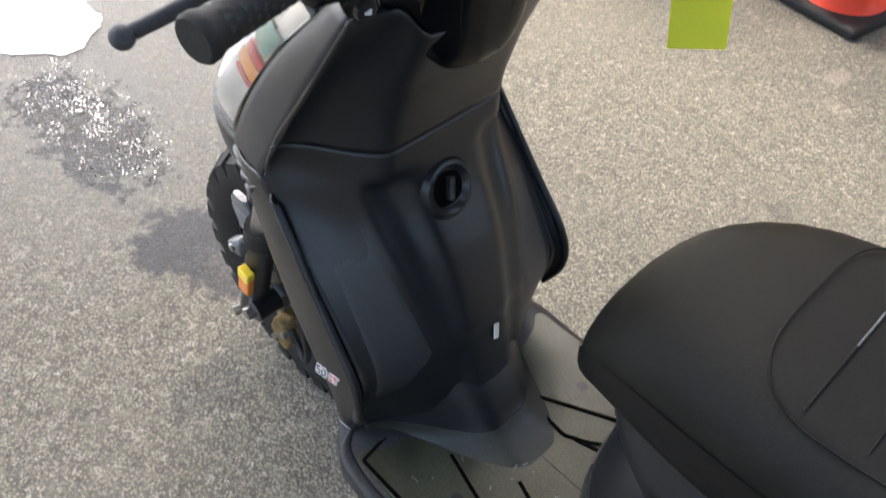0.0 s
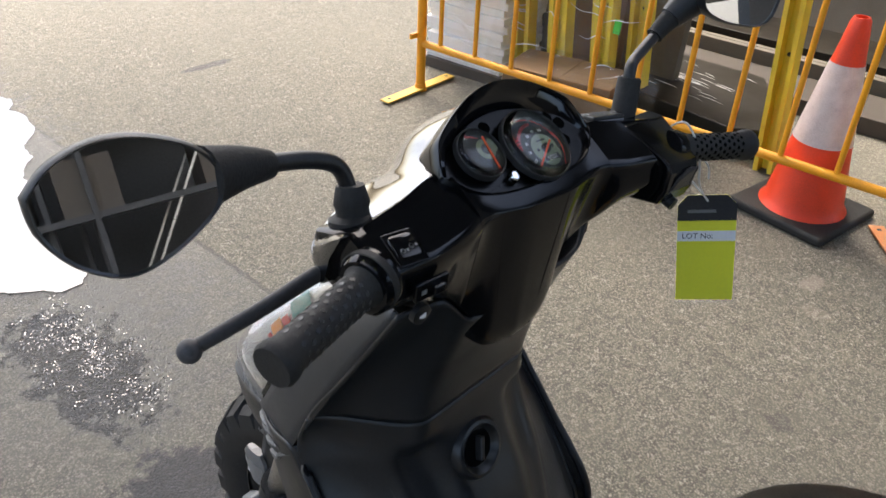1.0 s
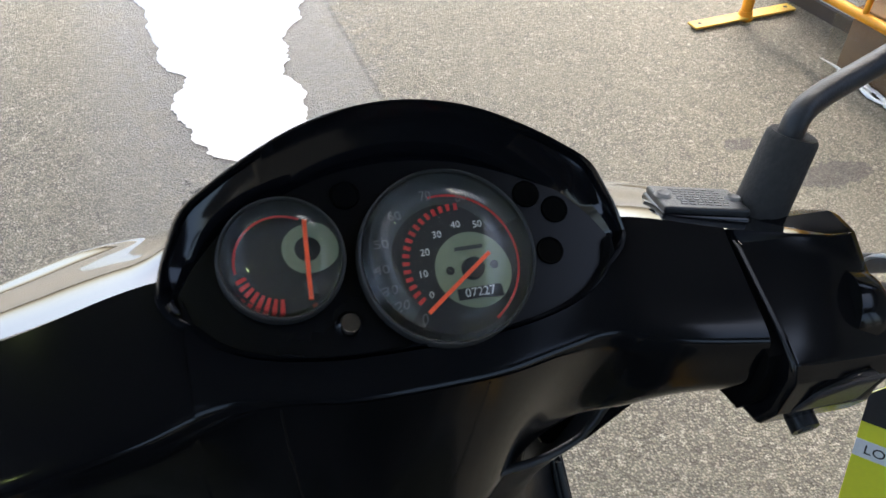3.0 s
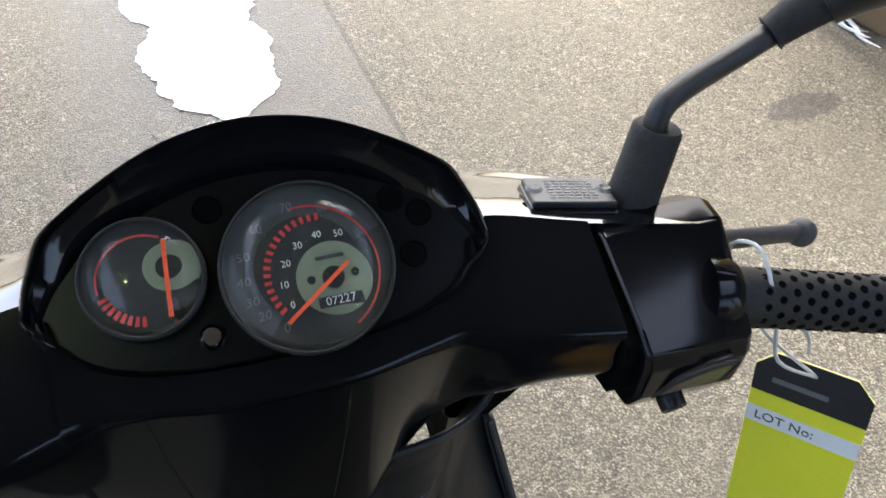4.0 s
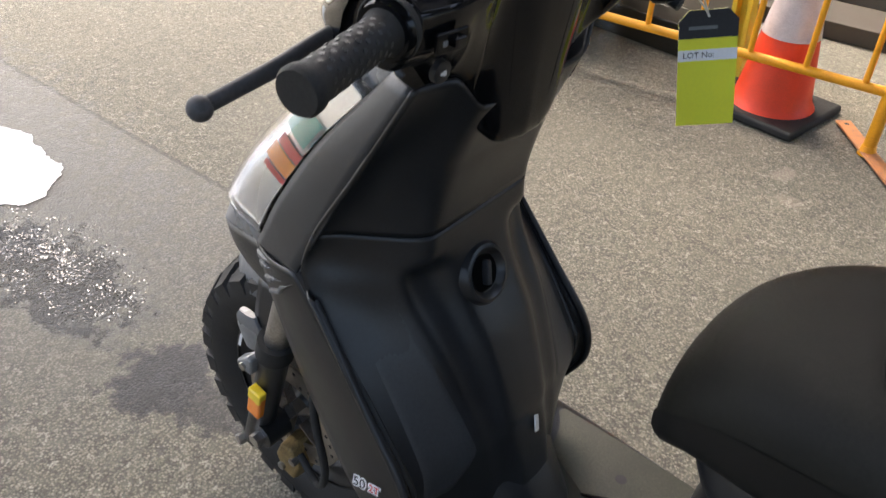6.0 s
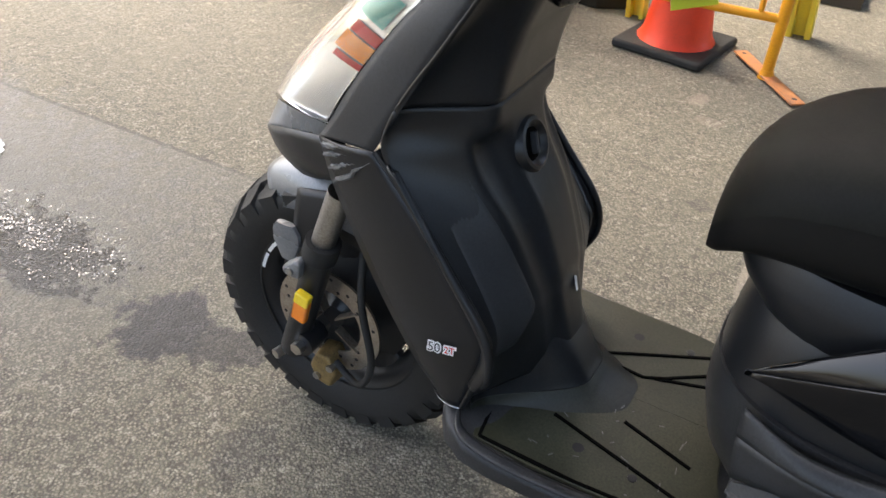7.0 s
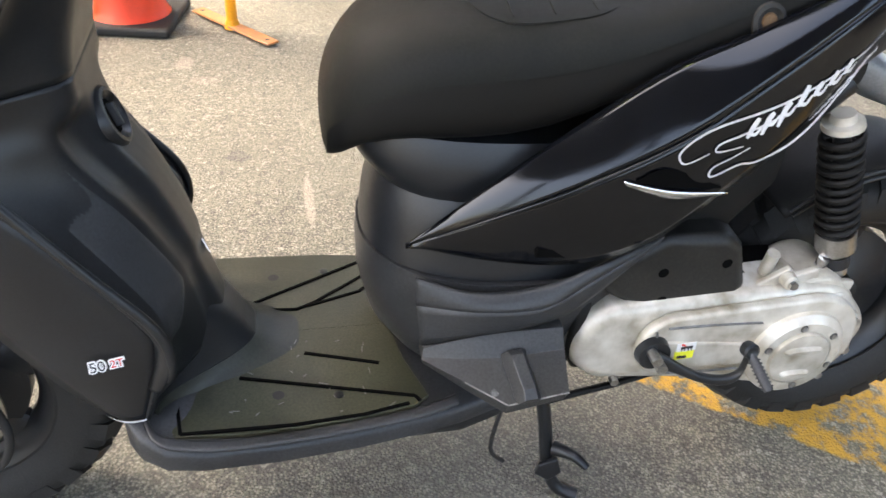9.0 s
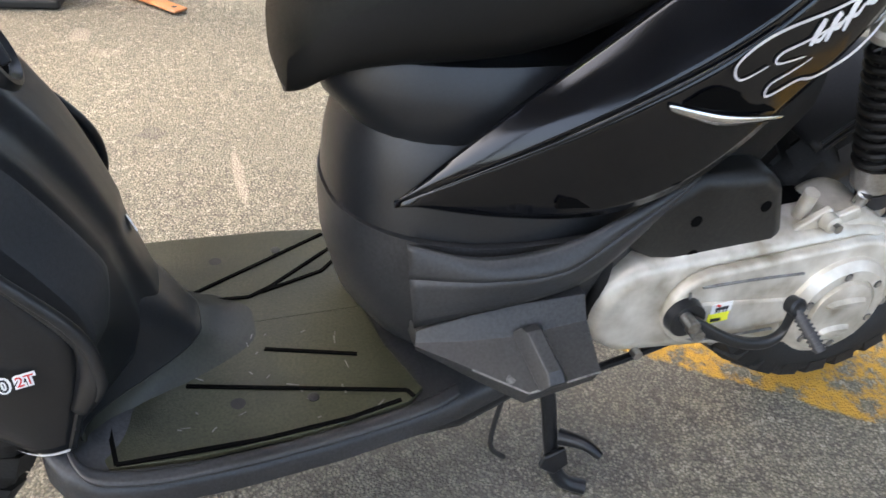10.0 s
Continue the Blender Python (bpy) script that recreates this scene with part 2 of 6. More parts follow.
def tube(points, r, n=10, bm=None, caps=True):
    """A round bar along points; r is one radius or one for each point."""
    pts = [Vector(p) for p in points]
    rs = r if isinstance(r, (list, tuple)) else [r] * len(pts)
    rings, side = [], None
    for i, p in enumerate(pts):
        d = (pts[min(i + 1, len(pts) - 1)] - pts[max(i - 1, 0)]).normalized()
        ref = side if side and abs(side.dot(d)) < 0.95 else (Vector((0, 0, 1)) if abs(d.z) < 0.9 else Vector((1, 0, 0)))
        side = (ref - d * ref.dot(d)).normalized()
        rings.append(oval(p, side * rs[i], d.cross(side) * rs[i], n))
    return loft(rings, True, caps, bm)


def lathe(profile, c, axis, n=48, bm=None, closed=False, a0=0.0, a1=2 * math.pi):
    """Turns a profile of (along, radius) about an axis through c."""
    bm = bm or bmesh.new()
    c, axis = Vector(c), Vector(axis).normalized()
    ref = Vector((0, 0, 1)) if abs(axis.z) < 0.9 else Vector((0, 1, 0))
    u = (ref - axis * ref.dot(axis)).normalized()
    w = axis.cross(u)
    full = a1 - a0 > 6.28
    rings = []
    for i in range(n if full else n + 1):
        a = a0 + (a1 - a0) * i / n
        d = u * math.cos(a) + w * math.sin(a)
        rings.append([bm.verts.new(c + axis * h + d * r) for h, r in profile])
    m = len(profile)
    for i in range(n):
        a, b = rings[i], rings[(i + 1) % len(rings)]
        for k in range(m if closed else m - 1):
            try:
                bm.faces.new((a[k], a[(k + 1) % m], b[(k + 1) % m], b[k]))
            except ValueError:
                pass
    bmesh.ops.remove_doubles(bm, verts=bm.verts[:], dist=1e-6)
    return bm


def box(c, size, turn=None, bm=None):
    bm = bm or bmesh.new()
    m = Matrix.Translation(c) @ (turn or Matrix()) @ Matrix.Diagonal((*size, 1))
    bmesh.ops.create_cube(bm, size=1, matrix=m)
    return bm


def beam(a, b, w, h, up=(0, 0, 1), bm=None):
    """A bar of section w by h from a to b."""
    a, b, up = Vector(a), Vector(b), Vector(up)
    d = (b - a).normalized()
    s = d.cross(up).normalized()
    t = s.cross(d)
    ring = lambda p: [p + s * w / 2 + t * h / 2, p - s * w / 2 + t * h / 2, p - s * w / 2 - t * h / 2, p + s * w / 2 - t * h / 2]
    return loft([ring(a), ring(b)], True, True, bm)


def prism(outline, x0, x1, shrink=0.0, bm=None):
    """A (y, z) outline carried from x0 to x1; the far face is drawn in by shrink."""
    cy, cz = sum(p[0] for p in outline) / len(outline), sum(p[1] for p in outline) / len(outline)
    a = [Vector((x0, y, z)) for y, z in outline]
    b = [Vector((x1, y + (cy - y) * shrink, z + (cz - z) * shrink)) for y, z in outline]
    return loft([a, b], True, True, bm)


def patch(a, b, nu=16, nv=8, bulge=(0, 0, 0), sharp=1.0, bm=None, u0=0.0, u1=1.0, v0=0.0, v1=1.0, lift=0.0):
    """A sheet between two smooth curves, swelling by bulge between them."""
    fine = 64
    ca, cb, bulge = spline(a, fine), spline(b, fine), Vector(bulge)

    def at(u, v):
        k = u * fine
        i = min(int(k), fine - 1)
        pa, pb = ca[i].lerp(ca[i + 1], k - i), cb[i].lerp(cb[i + 1], k - i)
        return pa.lerp(pb, v) + bulge * (math.sin(math.pi * v) ** sharp if 0 < v < 1 else 0)

    rows = []
    for i in range(nu + 1):
        row = []
        for j in range(nv + 1):
            u, v = u0 + (u1 - u0) * i / nu, v0 + (v1 - v0) * j / nv
            p = at(u, v)
            if lift:
                e = 0.01
                du = at(min(u + e, 1), v) - at(max(u - e, 0), v)
                dv = at(u, min(v + e, 1)) - at(u, max(v - e, 0))
                p = p + du.cross(dv).normalized() * lift
            row.append(p)
        rows.append(row)
    return loft(rows, False, False, bm)


def field(z0, z1, hw, edge, mid, shape, nz=28, nx=44, bm=None, x0=-1.0, x1=1.0, lift=0.0):
    """A shield-like sheet: at height z it spans half-width hw(z); its depth runs from edge(z) at the rims to mid(z) at the
    middle, following shape(x / hw)."""
    rows = []
    for i in range(nz + 1):
        z = z0 + (z1 - z0) * i / nz
        w, e, m = curve_at(z, hw), curve_at(z, edge), curve_at(z, mid)
        rows.append([Vector((w * s, e + (m - e) * shape(s, z) - lift, z)) for s in (x0 + (x1 - x0) * k / nx for k in range(nx + 1))])
    return loft(rows, False, False, bm)


def lettering(name, text, size, m, mat, parent, depth=0.0003, align="CENTER", grow=0.0):
    """Raised letters in the built-in font, centred on the pose m."""
    cu = bpy.data.curves.new(name, "FONT")
    cu.body, cu.size, cu.extrude = text, size, depth
    cu.align_x, cu.align_y = align, "CENTER"
    cu.resolution_u, cu.offset = 3, grow
    tmp = bpy.data.objects.new("tmp", cu)
    scene.collection.objects.link(tmp)
    me = bpy.data.meshes.new_from_object(tmp.evaluated_get(bpy.context.evaluated_depsgraph_get()))
    bpy.data.objects.remove(tmp)
    me.materials.clear()
    me.materials.append(mat)
    ob = new(name, me)
    ob.parent = parent
    ob.matrix_local = m
    return ob


def basis(o, right, up):
    """A pose at o with x along right and y along up."""
    x = Vector(right).normalized()
    z = x.cross(Vector(up)).normalized()
    y = z.cross(x)
    m = Matrix((x, y, z)).transposed().to_4x4()
    m.translation = Vector(o)
    return m

# ---- the scooter ----
scooter = empty("motor_scooter", "black motor scooter on its centre stand, dusty and lightly scuffed", "scooter")


def wheel(name, c, radius, width, rim_r, discs):
    c = Vector(c)
    hw = width / 2
    rim = lathe([(-hw * 0.72, rim_r - 0.004), (-hw * 0.72, rim_r + 0.008), (-hw * 0.55, rim_r - 0.014), (-hw * 0.2, rim_r - 0.030), (hw * 0.2, rim_r - 0.030),
                 (hw * 0.55, rim_r - 0.014), (hw * 0.72, rim_r + 0.008), (hw * 0.72, rim_r - 0.004)], c, (1, 0, 0), 56)
    w = part(name, rim, SATIN, scooter, "black alloy wheel with a knobbly tyre")
    for k in range(5):
        a = 2 * math.pi * k / 5 + 0.3
        d = Vector((0, math.cos(a), math.sin(a)))
        s = Vector((0, -math.sin(a), math.cos(a)))
        part("spoke", loft([oval(c + d * r, Vector((t, 0, 0)), s * q, 10, 3) for r, t, q in ((0.025, 0.024, 0.032), (0.08, 0.018, 0.030), (rim_r - 0.022, 0.016, 0.040))]), SATIN, w)
    prof = [(-hw * 0.70, rim_r - 0.002), (-hw * 0.86, rim_r + 0.012), (-hw * 1.0, rim_r + (radius - rim_r) * 0.45), (-hw * 0.93, radius - 0.027), (-hw * 0.72, radius - 0.016),
            (-hw * 0.35, radius - 0.012), (0, radius - 0.011), (hw * 0.35, radius - 0.012), (hw * 0.72, radius - 0.016), (hw * 0.93, radius - 0.027), (hw * 1.0, rim_r + (radius - rim_r) * 0.45),
            (hw * 0.86, rim_r + 0.012), (hw * 0.70, rim_r - 0.002)]
    part("tyre", lathe(prof, c, (1, 0, 0), 72), TYRE, w, "black knobbly tyre with dusty sidewalls", 50)
    bm = bmesh.new()
    n = 26
    for k in range(n):
        for x0, x1, r0, r1, off, span in ((-1.0, -0.50, 0.026, 0.0075, 0.0, 0.62), (0.50, 1.0, 0.0075, 0.026, 0.5, 0.62), (-0.44, -0.04, 0.0075, 0.0005, 0.35, 0.72), (0.04, 0.44, 0.0005, 0.0075, 0.85, 0.72)):
            a0 = 2 * math.pi * (k + off) / n
            a1 = a0 + 2 * math.pi / n * span
            skew = 0.05 if x0 < 0 else -0.05
            ring_in, ring_out = [], []
            for x, dr, sk in ((x0, r0, 0), (x1, r1, skew)):
                for a in (a0 + sk, a1 + sk) if x == x0 else (a1 + sk, a0 + sk):
                    d = Vector((0, math.cos(a), math.sin(a)))
                    ring_in.append(c + Vector((x * hw, 0, 0)) + d * (radius - dr - 0.018))
                    ring_out.append(c + Vector((x * hw * 0.99, 0, 0)) + d * (radius - dr + 0.005))
            loft([ring_in, ring_out], True, True, bm)
    part("tread", bm, TYRE, w, "", 20)
    part("hub", lathe([(-0.05, 0.0), (-0.05, 0.02), (-0.03, 0.045), (-0.012, 0.118), (0.012, 0.118), (0.03, 0.045), (0.05, 0.02), (0.05, 0.0)], c, (1, 0, 0), 28), SATIN, w)
    if discs:
        disc = lathe([(-0.002, 0.062), (-0.002, 0.098), (0.002, 0.098), (0.002, 0.062)], c + Vector((-0.062, 0, 0)), (1, 0, 0), 60, closed=True)
        for k in range(5):
            a = 2 * math.pi * k / 5
            d = Vector((0, math.cos(a), math.sin(a)))
            beam(c + Vector((-0.061, 0, 0)) + d * 0.02, c + Vector((-0.061, 0, 0)) + d * 0.07, 0.003, 0.016, (1, 0, 0), disc)
        dk = part("brake_disc", disc, DISC, w, "drilled steel brake disc with brown rust tint")
        holes = bmesh.new()
        for k in range(30):
            a = 2 * math.pi * k / 30
            r = (0.071, 0.080, 0.089)[k % 3]
            lathe([(0.0, 0.0), (0.0, 0.0034)], c + Vector((-0.0648, math.cos(a) * r, math.sin(a) * r)), (1, 0, 0), 10, holes)
        part("disc_hole", holes, INK, dk)
    return w


FW, RW = Vector((0, 0.53, 0.243)), Vector((0, -0.795, 0.292))
front_wheel = wheel("front_wheel", FW, 0.245, 0.122, 0.157, True)
rear_wheel = wheel("rear_wheel", RW, 0.248, 0.136, 0.157, False)

# front fork, brake and mudguard
for s in (-1, 1):
    leg = part("fork_leg", tube([(s * 0.100, 0.572, 0.195), (s * 0.100, 0.555, 0.26), (s * 0.100, 0.520, 0.375), (s * 0.100, 0.508, 0.42)], [0.024, 0.021, 0.022, 0.024], 16), SATIN, scooter)
    part("stanchion", tube([(s * 0.100, 0.510, 0.415), (s * 0.100, 0.470, 0.53)], 0.018, 16), STEEL, leg, "bare steel fork stanchion")
    part("dust_cap", tube([(s * 0.100, 0.512, 0.405), (s * 0.100, 0.503, 0.435)], 0.027, 16), RUBBER, leg)
    part("axle_lug", tube([(s * 0.118, 0.545, 0.225), (s * 0.075, 0.545, 0.225)], 0.022, 16), SATIN, leg)
    part("axle_nut", tube([(s * 0.132, 0.545, 0.225), (s * 0.116, 0.545, 0.225)], 0.011, 6), STEEL, leg)
    part("drain_bolt", tube([(s * 0.128, 0.592, 0.188), (s * 0.10, 0.586, 0.188)], 0.009, 6), STEEL, leg)
    side = part("side_reflector", box((s * 0.128, 0.530, 0.315), (0.014, 0.026, 0.048), pose(0, 0, 0, 14, 0, 0)), ORANGE, leg, "orange side reflector with a yellow upper half", bevel=0.004)
    part("upper_half", box((s * 0.1285, 0.5247, 0.3372), (0.0148, 0.0255, 0.022), pose(0, 0, 0, 14, 0, 0)), YELLOW_LENS, side, bevel=0.003)
part("mudguard_bracket", loft([oval((-0.083, 0.585, z), (0.006, 0, 0), (0, w, 0), 12, 3) for z, w in ((0.36, 0.012), (0.39, 0.026), (0.41, 0.026), (0.425, 0.016))]), NOSE, scooter, "light grey bracket")
bracket = part("reflector_bracket", prism([(0.560, 0.385), (0.556, 0.372), (0.528, 0.372), (0.524, 0.402), (0.535, 0.405)], -0.112, -0.132, 0.05), NOSE, scooter, "bright silver bracket above the reflector", bevel=0.004)
part("bracket_bolt", tube([(-0.136, 0.542, 0.385), (-0.130, 0.542, 0.385)], 0.006, 8), STEEL, bracket)
for a0, a1 in ((-42, -30), (-28, -14)):
    strip = lathe([(0.0, 0.146), (0.0, 0.152)], FW + Vector((-0.0455, 0, 0)), (-1, 0, 0), 10, a0=radians(a0 + 90), a1=radians(a1 + 90))
    part("rim_strip", strip, WHITE_PRINT, front_wheel, "pale reflective strip on the rim")
cal = prism([(0.50, 0.15), (0.515, 0.19), (0.545, 0.185), (0.56, 0.15), (0.545, 0.115), (0.515, 0.11)], -0.045, -0.088, 0.12)
caliper = part("brake_caliper", cal, GOLD, scooter, "bronze coloured brake caliper", bevel=0.006)
part("caliper_bolt", tube([(-0.093, 0.512, 0.165), (-0.08, 0.512, 0.165)], 0.007, 6), STEEL, caliper)
part("caliper_bolt", tube([(-0.093, 0.540, 0.135), (-0.08, 0.540, 0.135)], 0.007, 6), STEEL, caliper)
part("brake_hose", tube(spline([(-0.075, 0.51, 0.17), (-0.09, 0.455, 0.16), (-0.105, 0.42, 0.24), (-0.10, 0.44, 0.36), (-0.06, 0.45, 0.50)], 28), 0.006, 10), RUBBER, scooter)
guard = bmesh.new()
rows = []
for i in range(25):
    a = radians(60 + i / 24 * 70)
    w = 0.072 * (0.75 + 0.25 * math.sin(math.pi * i / 24))
    d = Vector((0, math.cos(a), math.sin(a)))
    rows.append([FW + d * (0.264 - 0.060 * abs(s) ** 4) + Vector((w * s, 0, 0)) for s in (k / 6 - 1 for k in range(13))])
loft(rows, False, False, guard)
mudguard = part("front_mudguard", guard, NOSE, scooter, "graphite grey front mudguard", solid=0.004)
for s in (-1, 1):
    part("mudguard_stay", patch([(s * 0.069, 0.57, 0.485), (s * 0.069, 0.50, 0.50)], [(s * 0.082, 0.575, 0.39), (s * 0.085, 0.53, 0.385)], 6, 8, (s * 0.004, 0, 0)), SATIN, mudguard, solid=0.005)

# nose, headlamp and front cowl
NOSE_MID = [(0, 0.325, 0.885), (0, 0.42, 0.800), (0, 0.535, 0.695), (0, 0.603, 0.610), (0, 0.650, 0.522)]


def nose_edge(s):
    return [(s * 0.125, 0.262, 0.900), (s * 0.136, 0.345, 0.806), (s * 0.140, 0.405, 0.722), (s * 0.138, 0.440, 0.665), (s * 0.132, 0.465, 0.630)]


nose = part("nose_panel", bmesh.new(), NOSE, scooter, "graphite painted nose panel with scratches")
nb = bmesh.new()
for s in (-1, 1):
    patch(NOSE_MID, nose_edge(s), 30, 14, (s * 0.030, 0.030, 0.018), 0.9, nb)
bmesh.ops.remove_doubles(nb, verts=nb.verts[:], dist=1e-5)
bmesh.ops.recalc_face_normals(nb, faces=nb.faces[:])
nb.to_mesh(nose.data)
nb.free()
nose.data.polygons.foreach_set("use_smooth", [True] * len(nose.data.polygons))
nose.modifiers.new("thickness", "SOLIDIFY").thickness = 0.003
for s in (-1, 1):
    up = -s
    args = dict(bulge=(s * 0.030, 0.030, 0.018), sharp=0.9)
    part("lamp_reflector", patch(NOSE_MID, nose_edge(s), 20, 10, u0=0.10, u1=0.78, v0=0.30, v1=0.97, lift=0.0015 * up, **args), REFLECTOR, nose, "bright lamp reflector")
    for u0, u1, v0, v1, mt, lab in ((0.33, 0.365, 0.72, 0.96, RED_PRINT, "red edge of the turn signal"), (0.37, 0.43, 0.70, 0.95, ORANGE, "orange turn signal behind the lens"), (0.437, 0.46, 0.74, 0.95, RED_PRINT, "red edge of the turn signal"), (0.22, 0.31, 0.66, 0.92, TEAL, "teal reflection painted behind the lens")):
        part("turn_signal" if mt is ORANGE else "lamp_accent", patch(NOSE_MID, nose_edge(s), 8, 8, u0=u0, u1=u1, v0=v0, v1=v1, lift=0.0035 * up, **args), mt, nose, lab)
    part("headlamp_lens", patch(NOSE_MID, nose_edge(s), 24, 12, u0=0.08, u1=0.80, v0=0.28, v1=1.0, lift=0.0075 * up, **args), LENS, nose, "clear headlamp lens", solid=0.002)
    part("lamp_strip", patch(NOSE_MID, nose_edge(s), 12, 2, u0=0.22, u1=0.60, v0=0.46, v1=0.49, lift=0.0035 * up, **args), RED_PRINT if s < 0 else ORANGE, nose)
    rim_in = [Vector(p) + Vector((s * 0.007, 0.006, 0.004)) for p in nose_edge(s)]
    rim_out = [(s * 0.150, 0.232, 0.905), (s * 0.157, 0.285, 0.815), (s * 0.161, 0.325, 0.742), (s * 0.164, 0.352, 0.695), (s * 0.166, 0.374, 0.655)]
    # same satin plastic as the cowl; its sky sheen is painted as lighter grey
    part("cowl_rim", patch(rim_in, rim_out, 20, 6, (s * 0.002, 0.002, 0.001), 0.8), PAD, scooter, solid=0.003)
    low = [(0, 0.649, 0.521), (s * 0.055, 0.626, 0.562), (s * 0.096, 0.588, 0.594), (s * 0.121, 0.533, 0.616), (s * 0.134, 0.466, 0.631)]
    under = [(0, 0.592, 0.470), (s * 0.052, 0.570, 0.500), (s * 0.092, 0.536, 0.530), (s * 0.122, 0.486, 0.556), (s * 0.141, 0.430, 0.583)]
    chin = part("nose_underside", patch(low, under, 16, 6, (s * 0.004, 0.006, -0.004)), SATIN, scooter, solid=0.003)
    for k in range(3):
        v = 0.35 + 0.2 * k
        u = 0.48 + 0.14 * k
        part("grey_slash", patch(low, under, 10, 1, (s * 0.004, 0.006, -0.004), u0=u - 0.22, u1=u + 0.16, v0=v, v1=v + 0.09, lift=-0.0065 * s), SLASH, chin)
    front = [(s * 0.136, 0.474, 0.632), (s * 0.142, 0.453, 0.578), (s * 0.149, 0.412, 0.505), (s * 0.153, 0.366, 0.425), (s * 0.155, 0.315, 0.348), (s * 0.152, 0.283, 0.308)]
    rear = [(s * 0.166, 0.374, 0.655), (s * 0.171, 0.300, 0.575), (s * 0.172, 0.222, 0.468), (s * 0.173, 0.206, 0.420), (s * 0.168, 0.236, 0.308)]
    apron = part("side_apron", patch(front, rear, 26, 8, (s * 0.008, 0, 0)), SATIN, scooter, "satin black side panel of the leg shield", solid=0.004)
    part("apron_bead", tube(spline([Vector(p) + Vector((-s * 0.004, -0.002, 0)) for p in rear], 30), 0.0055, 8), SATIN, apron)
    for (u0, v0), (u1, v1) in (((0.05, 0.04), (0.02, 0.50)), ((0.10, 0.02), (0.05, 0.52)), ((0.15, 0.05), (0.08, 0.60)), ((0.20, 0.06), (0.06, 0.85))):
        ca, cb = spline(front, 100), spline(rear, 100)
        pts = []
        for i in range(13):
            u, v = u0 + (u1 - u0) * i / 12, v0 + (v1 - v0) * i / 12
            pts.append(ca[int(u * 100)].lerp(cb[int(u * 100)], v) + Vector((s * (0.008 * math.sin(math.pi * v) + 0.0012), 0, 0)))
        part("grey_slash", tube(pts, [0.0004 + 0.0034 * math.sin(math.pi * min(1, i / 12 + 0.15)) for i in range(13)], 6), SLASH, apron)
    if s < 0:
        m = basis((-0.1795, 0.262, 0.412), (0.10, -1.0, 0.10), (0.25, 0.05, 1.0))
        for txt, size, dx, mt in (("50", 0.018, -0.0105, INK), ("2T", 0.0138, 0.0108, RED_PRINT)):
            lettering("number_outline", txt, size, m @ pose(dx, 0, 0.0008) @ Matrix.Diagonal((1.03, 1.03, 1, 1)), WHITE_PRINT, apron, 0.0003, grow=0.0016)
            lettering("number_print", txt, size, m @ pose(dx, 0, 0.0013), mt, apron, 0.0003)
        part("silver_line", patch(front, rear, 2, 10, (s * 0.008, 0, 0), u0=0.985, u1=1.0, v0=0.05, v1=1.0, lift=0.003), SILVER_PRINT, apron)

EDGE = [(0.30, 0.240), (0.36, 0.222), (0.42, 0.207), (0.458, 0.216), (0.56, 0.287), (0.655, 0.360), (0.71, 0.350), (0.80, 0.295), (0.905, 0.232)]
MID = [(0.30, 0.132), (0.36, 0.145), (0.44, 0.168), (0.468, 0.172), (0.56, 0.205), (0.635, 0.247), (0.71, 0.262), (0.80, 0.243), (0.905, 0.214)]


def smooth(a, b, x):
    t = min(max((x - a) / (b - a), 0), 1)
    return t * t * (3 - 2 * t)


def shield_shape(s, z):
    """Across the shield: a raised middle column, a shoulder, and a slanting knee facet from the break outwards."""
    s = abs(s)
    brk = interp(z, [(0.34, 0.36), (0.45, 0.42), (0.56, 0.54), (0.655, 0.645)])
    level = curve_at(s, [(0.0, 1.0), (0.38 * brk, 0.985), (0.46 * brk, 0.95), (0.66 * brk, 0.80), (0.86 * brk, 0.735), (brk, 0.715), (0.5 * brk + 0.5, 0.36), (1.0, 0.0)])
    plain = 1 - smooth(0.45, 1.0, s)
    k = smooth(0.652, 0.690, z)
    return k * plain + (1 - k) * level


HW = [(0.30, 0.168), (0.36, 0.170), (0.42, 0.172), (0.655, 0.167), (0.71, 0.163), (0.80, 0.158), (0.905, 0.150)]
shield = part("inner_leg_shield", field(0.335, 0.7130, HW, EDGE, MID, shield_shape, 60, 72), SATIN, scooter, "satin black inner leg shield with moulded knee pads", 50, solid=0.004)
cowl = part("rear_cowl", field(0.7145, 0.905, HW, EDGE, MID, lambda s, z: 1 - smooth(0.45, 1.0, abs(s)), 26, 40), SATIN, scooter, "satin black cowl under the handlebar", 50, solid=0.004)
for v in cowl.data.vertices:
    v.co.z -= 0.034 * max(0.0, (v.co.z - 0.80) / 0.105) * smooth(0.120, 0.085, abs(v.co.x - 0.012))
for side in (-1, 1):
    rows = []
    for i in range(31):
        z = 0.652 - 0.250 * i / 30
        brk = interp(z, [(0.34, 0.36), (0.45, 0.42), (0.56, 0.54), (0.655, 0.645)])
        s0, s1 = brk + 0.02 + 0.10 * smooth(0.632, 0.656, z) ** 2 + 0.30 * smooth(0.455, 0.400, z), 0.93 - 0.04 * smooth(0.632, 0.656, z) ** 2
        w, e, m = curve_at(z, HW), curve_at(z, EDGE), curve_at(z, MID)
        row = []
        for k in range(15):
            q = s0 + (s1 - s0) * k / 14
            rim_drop = 0.0040 * max(smooth(2, 0, k), smooth(12, 14, k), smooth(2, 0, i), smooth(28, 30, i))
            row.append(Vector((side * w * q, e + (m - e) * shield_shape(q, min(z, 0.652)) - 0.0060 + rim_drop, z)))
        rows.append(row)
    part("knee_pad", loft(rows, False, False), PAD, shield, "textured dark grey knee pad", 50)
